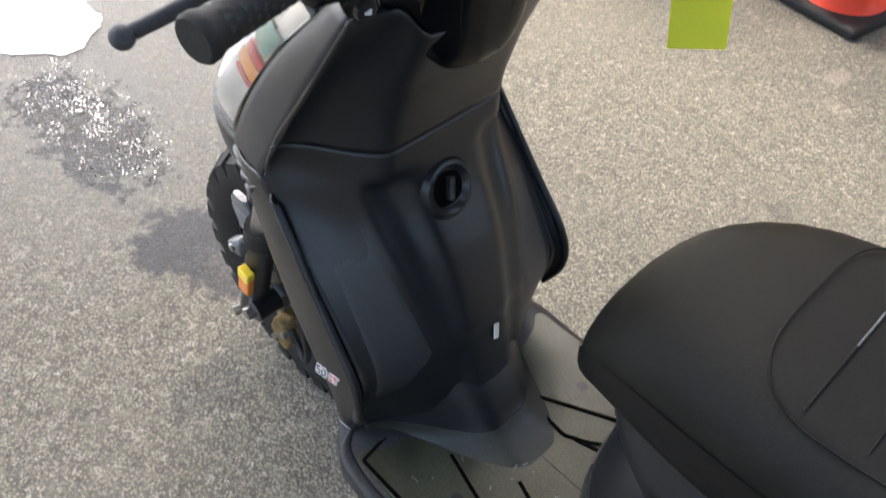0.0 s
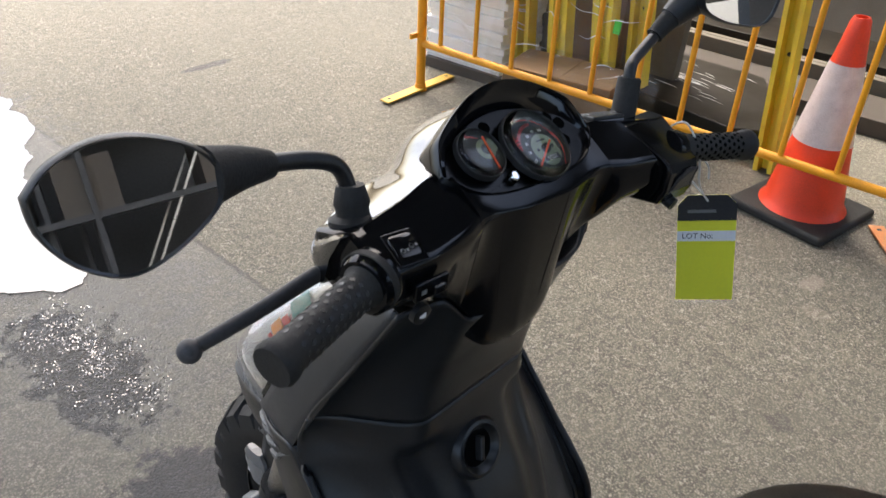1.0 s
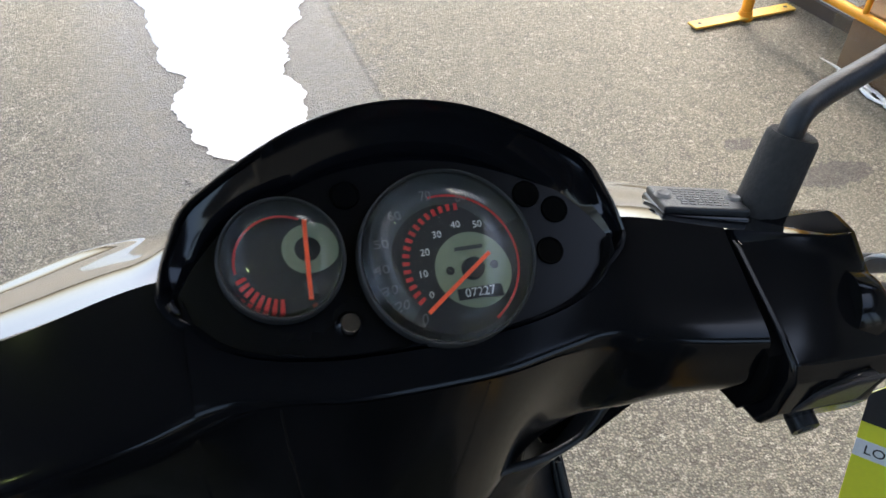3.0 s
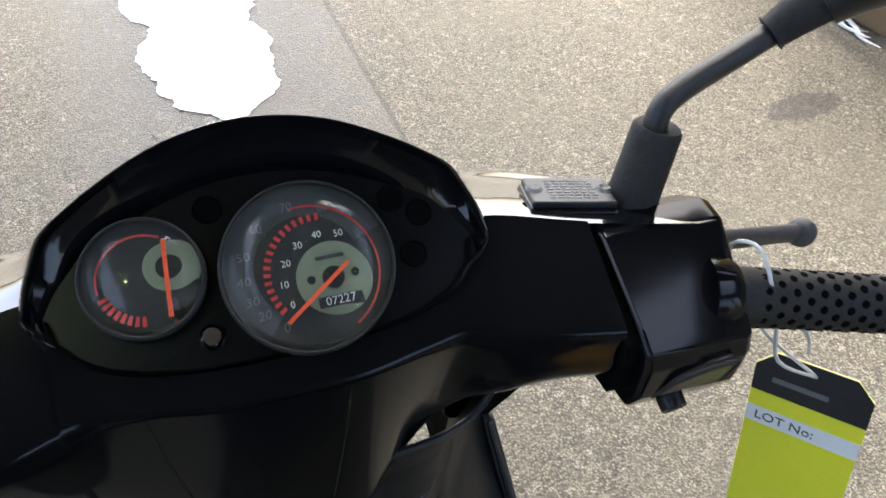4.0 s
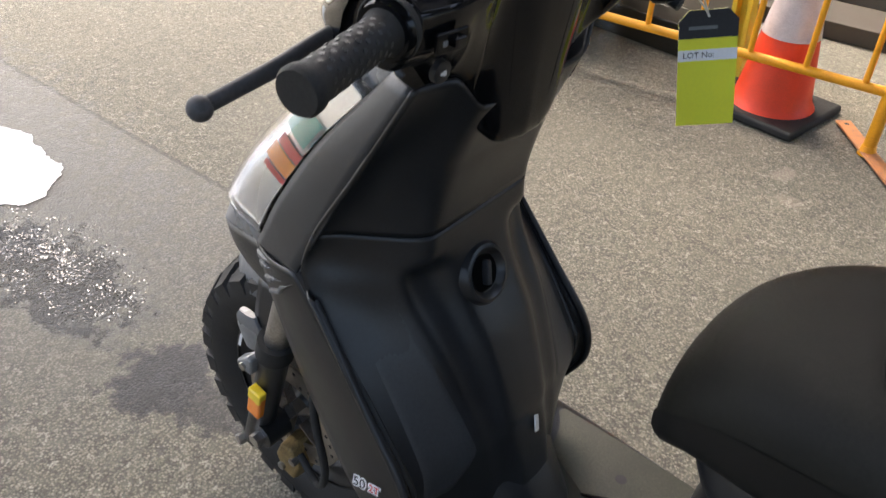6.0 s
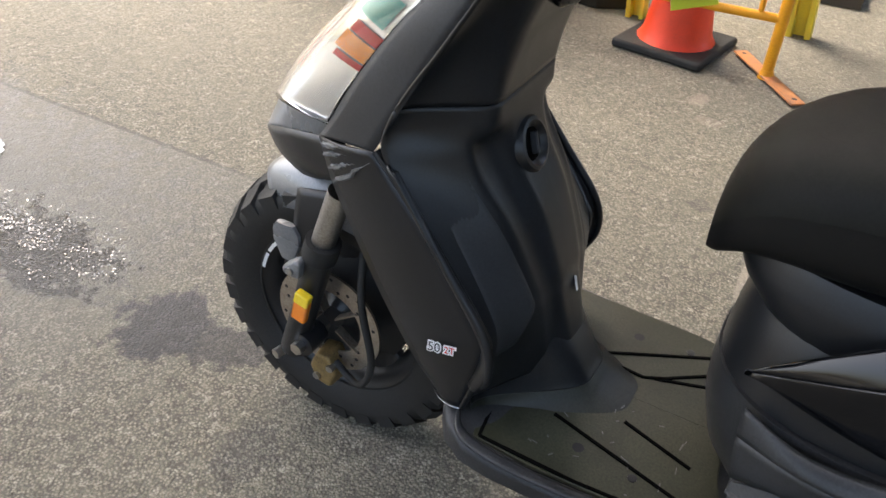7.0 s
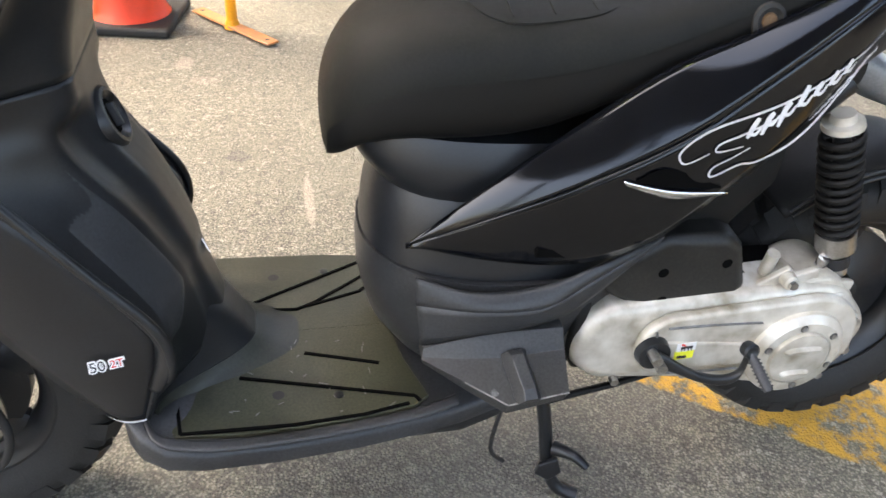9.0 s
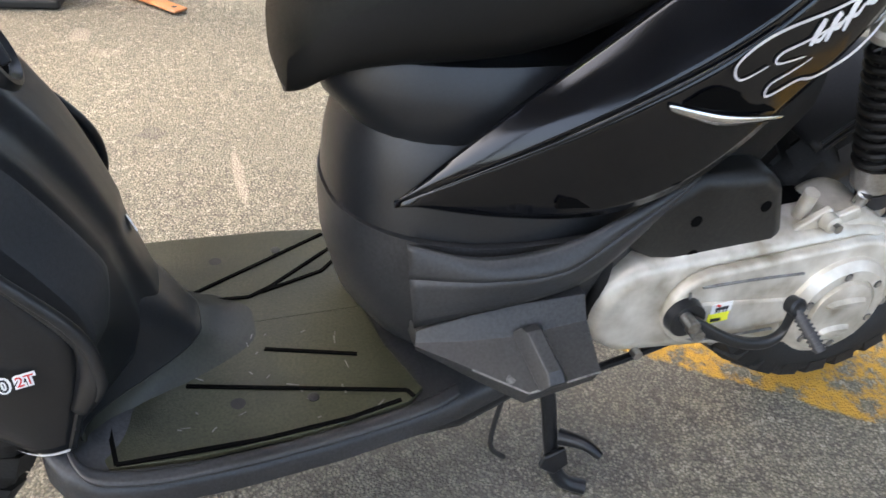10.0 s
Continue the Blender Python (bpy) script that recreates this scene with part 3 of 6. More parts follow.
part("pad_screw", tube([(-0.150, 0.345, 0.640), (-0.150, 0.333, 0.636)], 0.006, 12), INK, shield)
for s in (-1, 1):
    edge = [(s * 0.166, 0.352, 0.648), (s * 0.169, 0.283, 0.555), (s * 0.172, 0.216, 0.458), (s * 0.172, 0.207, 0.420), (s * 0.170, 0.222, 0.362)]
    lip = [(s * 0.172, 0.338, 0.642), (s * 0.180, 0.258, 0.535), (s * 0.185, 0.203, 0.462), (s * 0.187, 0.192, 0.405), (s * 0.174, 0.210, 0.362)]
    part("shield_wing", patch(edge, lip, 24, 4, (s * 0.004, 0, 0)), SATIN, shield, solid=0.004)
    part("shield_lip", tube(spline(lip, 24), [0.003 + 0.003 * math.sin(math.pi * i / 24) for i in range(25)], 10), SATIN, shield)
hook = lathe([(0.010, 0.020), (0.002, 0.025), (-0.001, 0.029), (0.0, 0.033), (0.006, 0.037), (0.016, 0.038), (0.016, 0.0), ], (-0.010, 0.236, 0.638), (0, 1, -0.42), 40)
ring = part("key_recess", hook, SATIN, shield, "round recessed lock surround")
part("lock_core", lathe([(0.006, 0.0), (0.005, 0.017), (0.007, 0.0235), (0.012, 0.024)], (-0.010, 0.236, 0.638), (0, 1, -0.42), 28), GROOVE, ring)
part("lock_tab", box((-0.010, 0.238, 0.638), (0.007, 0.010, 0.028), pose(0, 0, 0, -22, 20, 0)), INK, ring, bevel=0.002)
part("warning_label", box((0.012, 0.1600, 0.434), (0.012, 0.0015, 0.020), pose(0, 0, 0, -22, 30, 8)), SILVER_PRINT, shield, "small pale label")

# floorboard with rubber mats
rows = []
for y, w, top in ((0.262, 0.165, 0.320), (0.245, 0.188, 0.306), (0.215, 0.203, 0.292), (0.17, 0.206, 0.284), (0.08, 0.203, 0.280), (-0.02, 0.194, 0.279), (-0.11, 0.180, 0.279), (-0.16, 0.170, 0.280), (-0.22, 0.15, 0.280)):
    zc, h = (top + 0.208) / 2, (top - 0.208) / 2
    rows.append([Vector((p.x * (1 - 0.16 * smooth(0, 0.03, zc - p.z + 0.0)), p.y, p.z)) for p in oval((0, y, zc), (w, 0, 0), (0, 0, h), 48, 5.5)])
deck = part("floorboard", loft(rows), GREY, scooter, "dark grey plastic floorboard, scuffed along the rim", 45)
TUNNEL = ([(0.27, 0.150), (0.34, 0.150), (0.40, 0.150), (0.47, 0.10)], [(0.27, 0.215), (0.285, 0.226), (0.34, 0.232), (0.40, 0.228), (0.47, 0.215)],
          [(0.272, 0.000), (0.279, 0.046), (0.285, 0.074), (0.293, 0.094), (0.305, 0.109), (0.325, 0.122), (0.345, 0.134), (0.37, 0.152), (0.40, 0.180)], lambda s, z: 1 - smooth(0.12, 1.0, abs(s)))
part("floor_tunnel", field(0.303, 0.40, *TUNNEL, 50, 40), SATIN, scooter, "dark plastic foot of the leg shield", 60, solid=0.004)
part("tunnel_flare", field(0.272, 0.303, *TUNNEL, 24, 40), FLARE, deck, "dark olive flare of the floorboard", 60, solid=0.004)
DECK = lambda x, y: Vector((x, y, 0.283 + 0.006 * smooth(0.15, 0.24, y)))


def mat_shape(s):
    bm = bmesh.new()
    outline = [(0.183, 0.205), (0.186, 0.12), (0.181, 0.0), (0.166, -0.098), (0.150, -0.118), (0.075, -0.095), (0.0, -0.085), (0.0, 0.095), (0.045, 0.13), (0.085, 0.175), (0.155, 0.215)]
    top = [DECK(s * x, y) for x, y in outline]
    low = [p - Vector((0, 0, 0.006)) for p in top]
    loft([low, top], True, True, bm)
    return bm


for s in (-1, 1):
    mat_ob = part("rubber_mat", mat_shape(s), MATS, deck, "olive grey rubber foot mat with black grooves", bevel=0.001)
    lines = [[(0.052, 0.137), (0.158, -0.066)], [(0.052, 0.130), (0.046, 0.045), (0.060, 0.018), (0.128, -0.075)], [(0.052, 0.030), (0.078, -0.050), (0.105, -0.078)]]
    if s < 0:
        lines = [[(0.088, 0.128), (0.150, -0.100), (0.160, -0.105)], [(0.050, 0.040), (0.082, -0.060)], [(0.180, 0.198), (0.180, 0.06), (0.174, -0.03), (0.162, -0.090)], [(0.180, 0.198), (0.13, 0.205)]]
    for ln in lines:
        pts = [DECK(s * x, y) + Vector((0, 0, 0.0005)) for x, y in ln]
        bm = bmesh.new()
        for a, b in zip(pts, pts[1:]):
            beam(a, b, 0.0046, 0.003, bm=bm)
        part("mat_groove", bm, GROOVE, mat_ob)
    part("deck_screw", lathe([(0.0, 0.0), (0.001, 0.004), (0.0, 0.0065), (-0.002, 0.0065)], DECK(s * 0.135, 0.0) + Vector((0, 0, 0.001)), (0, 0, 1), 14), SATIN, mat_ob)
    part("deck_dimple", lathe([(0.0, 0.0), (0.0005, 0.008)], DECK(s * 0.126, 0.078) + Vector((0, 0, 0.0004)), (0, 0, 1), 14), INK, mat_ob)
# pale scuffs and crumbs of dirt on the mats
dirt = random.Random(21)
for k in range(26):
    x, y, a = dirt.uniform(-0.165, -0.02), dirt.uniform(-0.09, 0.15), dirt.uniform(0, 180)
    part("scuff_mark", box((0, 0, 0), (dirt.uniform(0.003, 0.014), dirt.uniform(0.0008, 0.0018), 0.0006), Matrix.Translation(DECK(x, y) + Vector((0, 0, 0.0008))) @ pose(0, 0, 0, 0, 0, a)), SCUFF, deck)
rim_path = spline([(-0.150, 0.243, 0.304), (-0.190, 0.222, 0.295), (-0.201, 0.165, 0.287), (-0.199, 0.08, 0.284), (-0.190, -0.02, 0.283), (-0.176, -0.11, 0.283), (-0.160, -0.155, 0.283)], 40)
part("deck_rim", loft([oval(p - Vector((0, 0, 0.0025)), (0.009, 0, 0), (0, 0, 0.004), 12, 2.4) for p in rim_path]), GREY, deck, "scuffed raised rim of the floorboard", 60)
part("belly_pan", loft([oval((0, y, zc), (w, 0, 0), (0, 0, h), 28, 3.5) for y, w, zc, h in ((0.24, 0.10, 0.225, 0.02), (0.15, 0.15, 0.215, 0.024), (0.0, 0.152, 0.212, 0.026), (-0.17, 0.15, 0.215, 0.026), (-0.28, 0.12, 0.23, 0.03))]), SATIN, scooter)

# body under the seat
rows = []
for z, yf, yb, w, pw in ((0.275, -0.118, -0.36, 0.118, 2.3), (0.30, -0.082, -0.38, 0.130, 2.3), (0.345, -0.052, -0.40, 0.148, 2.3), (0.40, -0.038, -0.42, 0.162, 2.3), (0.44, -0.036, -0.43, 0.165, 2.3), (0.47, -0.037, -0.44, 0.163, 2.3)):
    rows.append(oval((0, (yf + yb) / 2, z), (w, 0, 0), (0, (yf - yb) / 2, 0), 56, pw))
part("lower_body", loft(rows), GREY, scooter, "dark grey lower body panel with scuffs", 60)
rows = []
for z, yf, yb, w in ((0.472, -0.040, -0.46, 0.157), (0.52, -0.044, -0.50, 0.150), (0.56, -0.052, -0.55, 0.142), (0.595, -0.066, -0.58, 0.124)):
    rows.append(oval((0, (yf + yb) / 2, z), (w, 0, 0), (0, (yf - yb) / 2, 0), 56, 2.4))
part("upper_body", loft(rows), SATIN, scooter, "satin black body panel below the seat", 60)
S_TOP = [(-0.143, -0.092, 0.478), (-0.168, -0.160, 0.470), (-0.175, -0.240, 0.478), (-0.172, -0.305, 0.499), (-0.158, -0.395, 0.530)]
S_MID = [(-0.150, -0.094, 0.440), (-0.184, -0.165, 0.450), (-0.191, -0.242, 0.455), (-0.179, -0.302, 0.480), (-0.160, -0.392, 0.524)]
S_LOW = [(-0.148, -0.103, 0.372), (-0.170, -0.160, 0.399), (-0.181, -0.225, 0.416), (-0.181, -0.288, 0.440), (-0.158, -0.390, 0.517)]
swoop = part("lower_side_panel", patch(S_LOW, S_MID, 24, 5, (-0.002, 0, 0), 1.0, patch(S_MID, S_TOP, 24, 5, (-0.003, 0, 0))), GREY, scooter, "scuffed dark grey side panel", 24, solid=0.004)
for u, v, w, h in ((0.48, 0.25, 0.10, 0.02), (0.62, 0.45, 0.03, 0.10), (0.70, 0.30, 0.02, 0.12), (0.78, 0.55, 0.05, 0.03), (0.30, 0.35, 0.02, 0.03)):
    part("scuff", patch(S_MID, S_TOP, 6, 2, (-0.003, 0, 0), u0=u, u1=u + w, v0=v, v1=v + h, lift=-0.0012), SCUFF, swoop)

# seat
SEAT = ((0.008, 0.606, 0.650, 0.035, 2), (0.004, 0.596, 0.684, 0.066, 2.2), (-0.010, 0.602, 0.716, 0.090, 2.3), (-0.035, 0.626, 0.748, 0.108, 2.5), (-0.085, 0.635, 0.778, 0.126, 2.8), (-0.15, 0.635, 0.791, 0.137, 3.2),
        (-0.24, 0.645, 0.793, 0.144, 3.4), (-0.32, 0.690, 0.798, 0.147, 3.4), (-0.40, 0.730, 0.820, 0.147, 3.4), (-0.50, 0.775, 0.862, 0.144, 3.4), (-0.62, 0.818, 0.900, 0.130, 3.2), (-0.72, 0.850, 0.912, 0.105, 2.8), (-0.76, 0.87, 0.90, 0.06, 2))


def seat_ring(y, z0, z1, w, pw):
    """A section of the cushion: domed above, with a nearly upright skirt and a flat base."""
    belt = z0 + (z1 - z0) * 0.40
    out = []
    for i in range(48):
        a = 2 * math.pi * i / 48
        c, q = math.cos(a), math.sin(a)
        if q >= 0:
            out.append(Vector((w * math.copysign(abs(c) ** (2 / pw), c), y, belt + (z1 - belt) * q ** (2 / pw))))
        else:
            out.append(Vector((w * math.copysign(abs(c) ** 0.34, c) * (1 - 0.13 * abs(q)), y, belt - (belt - z0) * abs(q) ** 0.55)))
    return out


def seat_top(x, y):
    pick = lambda k: interp(y, [(r[0], r[k]) for r in SEAT])
    z0, z1, w, pw = (pick(k) for k in (1, 2, 3, 4))
    belt = z0 + (z1 - z0) * 0.40
    return Vector((x, y, belt + (z1 - belt) * max(0.0, 1 - (abs(x) / w) ** pw) ** (1 / pw) + 0.0008))


seat = part("seat", loft([seat_ring(*r) for r in SEAT]), VINYL, scooter, "long black vinyl seat with stitched seams", 70)
skirt_rows = []
for r in SEAT[1:-1]:
    ring = seat_ring(*r)
    ring = [ring[i % 48] for i in range(23, 50)]
    mid = Vector((0, r[0], (r[1] + r[2]) / 2))
    skirt_rows.append([mid + (p - mid) * 1.006 for p in ring])
skirt = part("seat_skirt", loft(skirt_rows, False, False), SKIRT, seat, "smooth black skirt of the seat", 70)
md = skirt.modifiers.new("soft", "SUBSURF")
md.levels = md.render_levels = 1
buffer = part("seat_hinge_cap", lathe([(0.0, 0.020), (0.006, 0.019), (0.008, 0.0145), (0.005, 0.011), (0.005, 0.0)], (-0.142, -0.455, 0.792), (-1, 0, 0.1), 28), RUBBER, seat, "round black cap with a copper centre")
part("cap_centre", lathe([(0.0, 0.009), (0.002, 0.008), (0.0025, 0.0)], (-0.1475, -0.455, 0.7925), (-1, 0, 0.1), 20), COPPER, buffer, "dull copper coloured centre")
sub = seat.modifiers.new("soft", "SUBSURF")
sub.levels = sub.render_levels = 1
for centre, hx, hy in ((-0.235, 0.112, 0.094), (-0.52, 0.085, 0.10)):
    loop = oval((0, centre, 0), (hx, 0, 0), (0, hy, 0), 72, 3.6)
    part("stitched_seam", tube([seat_top(p.x, p.y) for p in loop + loop[:1]], 0.0009, 6), VINYL, seat)
    for k in (-1, 0, 1):
        part("stitch_line", tube([seat_top(x, centre + 0.046 * k) for x in np.linspace(-0.9 * hx, 0.9 * hx, 24)], 0.0008, 6), VINYL, seat)
        part("worn_piping", tube([seat_top(x, centre + 0.046 * k) + Vector((0, 0, 0.0006)) for x in np.linspace(-0.03, 0.035, 10)], 0.0010, 6), SCUFF, seat)
part("seat_base", loft([oval((0, (a + b) / 2, z), (w, 0, 0), (0, (a - b) / 2, 0), 48, 2.5) for z, a, b, w in ((0.505, -0.100, -0.42, 0.106), (0.53, -0.084, -0.44, 0.120), (0.56, -0.060, -0.46, 0.130), (0.59, -0.034, -0.48, 0.133), (0.615, -0.022, -0.50, 0.130), (0.64, -0.03, -0.52, 0.120))]), SATIN, scooter, "satin black plastic under the seat", 60)

# glossy side panels with printed graphics
for s in (-1, 1):
    TOP = [(s * 0.1325, -0.080, 0.5195), (s * 0.148, -0.170, 0.606), (s * 0.153, -0.250, 0.672), (s * 0.156, -0.349, 0.745), (s * 0.152, -0.44, 0.784), (s * 0.138, -0.56, 0.835), (s * 0.08, -0.74, 0.905)]
    CREASE = [(s * 0.1335, -0.080, 0.5190), (s * 0.172, -0.180, 0.580), (s * 0.195, -0.270, 0.632), (s * 0.203, -0.365, 0.686), (s * 0.192, -0.45, 0.744), (s * 0.160, -0.56, 0.808), (s * 0.09, -0.735, 0.888)]
    LOW = [(s * 0.1325, -0.080, 0.5185), (s * 0.160, -0.185, 0.507), (s * 0.177, -0.280, 0.509), (s * 0.184, -0.365, 0.540), (s * 0.186, -0.440, 0.610), (s * 0.172, -0.535, 0.705), (s * 0.088, -0.70, 0.862)]
    panel = part("side_panel", patch(TOP, CREASE, 40, 8, (s * 0.002, 0, 0.002)), GLOSS, scooter, "gloss black side panel with silver line graphics", solid=0.003)
    part("lower_facet", patch(CREASE, LOW, 40, 10, (s * 0.004, 0, -0.002)), GLOSS, panel, solid=0.003)
    # tapered bead added along the crease to shape its highlight
    fold = spline(CREASE, 60)[4:34]
    part("panel_fold", tube([p + Vector((s * 0.0005, 0, -0.0005)) for p in fold], [0.0006 + 0.0026 * math.sin(math.pi * i / 29) for i in range(30)], 10), GLOSS, panel, "glossy bead added on the fold to catch a highlight")
    part("chrome_crescent", patch([(s * 0.2030, -0.303, 0.637), (s * 0.2035, -0.365, 0.621), (s * 0.1960, -0.436, 0.6115)], [(s * 0.2015, -0.306, 0.629), (s * 0.2010, -0.366, 0.610), (s * 0.1945, -0.435, 0.6075)], 16, 2, (s * 0.0008, 0, 0)), CHROME, panel, "silver crescent trim", solid=0.0015)
    part("vent_slot", box((s * 0.1775, -0.245, 0.528), (0.004, 0.040, 0.011), pose(0, 0, 0, 8, 0, s * -4)), GROOVE, panel)
    part("panel_screw", tube([(s * 0.186, -0.345, 0.548), (s * 0.172, -0.345, 0.548)], 0.0085, 14), GROOVE, panel)
    # line graphics: flowing outlines round a slanting row of plain strokes
    ca, cb = spline(CREASE, 96), spline(LOW, 96)
    skin = np.array([ca[i].lerp(cb[i], j / 24) + Vector((s * 0.004, 0, -0.002)) * math.sin(math.pi * j / 24) for i in range(97) for j in range(25)])

    def on_panel(y, z):
        """The point of the panel's lower facet at this height and length, just proud of it."""
        d = (skin[:, 1] - y) ** 2 + (skin[:, 2] - z) ** 2
        near = np.argsort(d)[:5]
        w = 1 / (d[near] + 1e-7)
        return Vector((float((skin[near, 0] * w).sum() / w.sum()) + s * 0.0016, y, z))

    def ink(path, w, n=40, mat=SILVER_PRINT, name="silver_stroke"):
        pts = spline([(y, z, 0) for y, z in path], n)
        rows = []
        for i, p in enumerate(pts):
            d = (pts[min(i + 1, n)] - pts[max(i - 1, 0)]).normalized()
            half = w * (0.5 + 0.5 * math.sin(math.pi * min(1, 0.15 + 0.85 * i / n)))
            rows.append([on_panel(p.x - d.y * half, p.y + d.x * half), on_panel(p.x + d.y * half, p.y - d.x * half)])
        part(name, loft(rows, False, False), mat, panel, "", 180)

    ink([(-0.610, 0.780), (-0.535, 0.743), (-0.470, 0.716), (-0.403, 0.700), (-0.374, 0.686), (-0.359, 0.668), (-0.369, 0.655), (-0.395, 0.666)], 0.0016)
    ink([(-0.490, 0.707), (-0.437, 0.687), (-0.406, 0.677), (-0.405, 0.667), (-0.437, 0.670)], 0.0015)
    ink([(-0.585, 0.750), (-0.545, 0.706), (-0.507, 0.668), (-0.466, 0.646), (-0.440, 0.6455), (-0.408, 0.634), (-0.405, 0.646), (-0.425, 0.656), (-0.448, 0.667)], 0.0016)
    ink([(-0.600, 0.762), (-0.555, 0.722), (-0.520, 0.690)], 0.0010)
    for k, (tall, deep) in enumerate(((0.014, 0.010), (0.008, 0.018), (0.009, 0.020), (0.016, 0.008), (0.008, 0.008), (0.008, 0.008), (0.008, 0.008))):
        y, z = -0.443 - 0.0185 * k, 0.690 + 0.0098 * k
        ink([(y - 0.003, z + tall), (y + 0.002, z), (y + 0.005, z - deep)], 0.0040, 10, WHITE_PRINT, "plain_stroke")
        ink([(y + 0.004, z - 0.004), (y - 0.005, z - 0.006), (y - 0.011, z + 0.004)], 0.0024, 10, WHITE_PRINT, "plain_stroke")
    # fine dark mesh above the crescent
    part("mesh_inset", patch([on_panel(-0.318, 0.637) + Vector((s * 0.0004, 0, 0)), on_panel(-0.352, 0.650), on_panel(-0.428, 0.617)], [on_panel(-0.318, 0.634), on_panel(-0.368, 0.624), on_panel(-0.428, 0.6145)], 14, 4), GROOVE, panel)

# passenger footrest cover
F_TOP = [Vector(p) for p in ((-0.143, -0.108, 0.362), (-0.160, -0.155, 0.388), (-0.172, -0.210, 0.405), (-0.181, -0.276, 0.414))]
F_STEP = [Vector(p) for p in ((-0.148, -0.106, 0.351), (-0.172, -0.152, 0.365), (-0.187, -0.203, 0.375), (-0.189, -0.280, 0.384))]
F_NOSE = [Vector(p) for p in ((-0.150, -0.105, 0.347), (-0.200, -0.151, 0.352), (-0.243, -0.196, 0.350), (-0.251, -0.268, 0.371))]
F_LOW = [Vector(p) for p in ((-0.146, -0.108, 0.338), (-0.193, -0.152, 0.333), (-0.236, -0.197, 0.327), (-0.243, -0.266, 0.350))]
wm = bmesh.new()
inner = lambda c: [Vector((-0.10, p.y, p.z)) for p in c]
for a, b in ((inner(F_TOP), F_TOP), (F_TOP, F_STEP), (F_STEP, F_NOSE), (F_NOSE, F_LOW), (F_LOW, inner(F_LOW))):
    loft([[a[0].lerp(b[0], v / 4)] + [p.lerp(q, v / 4) for p, q in zip(a[1:], b[1:])] for v in range(5)], False, False, wm)
for i in (0, -1):
    wm.faces.new([wm.verts.new(p) for p in (F_TOP[i], F_STEP[i], F_NOSE[i], F_LOW[i], inner(F_LOW)[i], inner(F_TOP)[i])])
bmesh.ops.remove_doubles(wm, verts=wm.verts[:], dist=1e-5)
wing = part("footrest_cover", wm, GREY, scooter, "dark grey folding footrest cover with a step", 18, bevel=0.0025)
r0, r1 = Vector((-0.186, -0.2000, 0.3790)), Vector((-0.249, -0.2080, 0.3555))
rb = bmesh.new()
wide, out_dir = Vector((0.0, -0.028, 0.004)), Vector((-0.005, 0, 0.0125))
loft([[p + wide * e + out_dir * h * k for e, h in ((-0.08, -0.3), (0.22, 1.0), (0.78, 1.0), (1.08, -0.3))] for p, k in ((r0 + Vector((0, 0, 0.004)), 0.2), (r0.lerp(r1, 0.12), 1.0), (r0.lerp(r1, 0.82), 1.0), (r1, 0.5))], True, True, rb)
part("step_rib", rb, GREY, wing, "worn raised step", 18, bevel=0.003)
part("cover_bolt", tube([(-0.2245, -0.184, 0.3545), (-0.2235, -0.184, 0.3500)], 0.0050, 12), SCUFF, wing)
part("worn_edge", tube([F_NOSE[1] + Vector((-0.001, 0, 0)), F_NOSE[2] + Vector((-0.001, 0, 0)), F_NOSE[3] + Vector((-0.001, 0, 0))], 0.0012, 6), SCUFF, wing)

# engine and transmission
def hull(circles, n=40):
    pts = []
    for i in range(n):
        a = 2 * math.pi * i / n
        d = (math.cos(a), math.sin(a))
        y, z, r = max(circles, key=lambda c: c[0] * d[0] + c[1] * d[1] + c[2])
        pts.append((y + d[0] * r, z + d[1] * r))
    return pts


CASE = [(-0.365, 0.361, 0.066), (-0.50, 0.354, 0.063), (-0.638, 0.352, 0.088)]
case = part("transmission_case", prism(hull(CASE), -0.085, -0.172, 0.0), ALLOY, scooter, "oily cast aluminium transmission case", bevel=0.022)
part("case_face", prism(hull([(-0.437, 0.363, 0.054), (-0.50, 0.360, 0.054), (-0.636, 0.350, 0.080)]), -0.170, -0.186, 0.03), ALLOY, case, bevel=0.006)
part("case_rib", prism(hull([(-0.415, 0.352, 0.027), (-0.56, 0.343, 0.018)]), -0.184, -0.190, 0.05), ALLOY, case, bevel=0.003)
# near-black band set behind the case, slightly larger at its front end
part("case_gap_band", prism(hull([(-0.352, 0.361, 0.070), (-0.50, 0.354, 0.064), (-0.60, 0.352, 0.085)]), -0.070, -0.128, 0.0), GROOVE, case, "near-black band in the gap round the case")
cover = part("clutch_cover", lathe([(0.0, 0.072), (0.010, 0.070), (0.0165, 0.062), (0.018, 0.060), (0.018, 0.0475), (0.0155, 0.0465), (0.0155, 0.0440), (0.021, 0.0425), (0.0222, 0.036), (0.0222, 0.0)], (-0.182, -0.620, 0.338), (-1, 0, 0), 48), ALLOY, case, "round ribbed clutch cover", 30)
for dz, w in ((0.016, 0.058), (-0.026, 0.046)):
    bar = loft([oval((-0.2042 - h, -0.620, 0.338 + dz), (0, w / 2 - h, 0), (0, 0, 0.0075 - h), 24, 2.6) for h in (0.0, 0.0045)])
    part("cover_bar", bar, ALLOY, cover, "", 30)
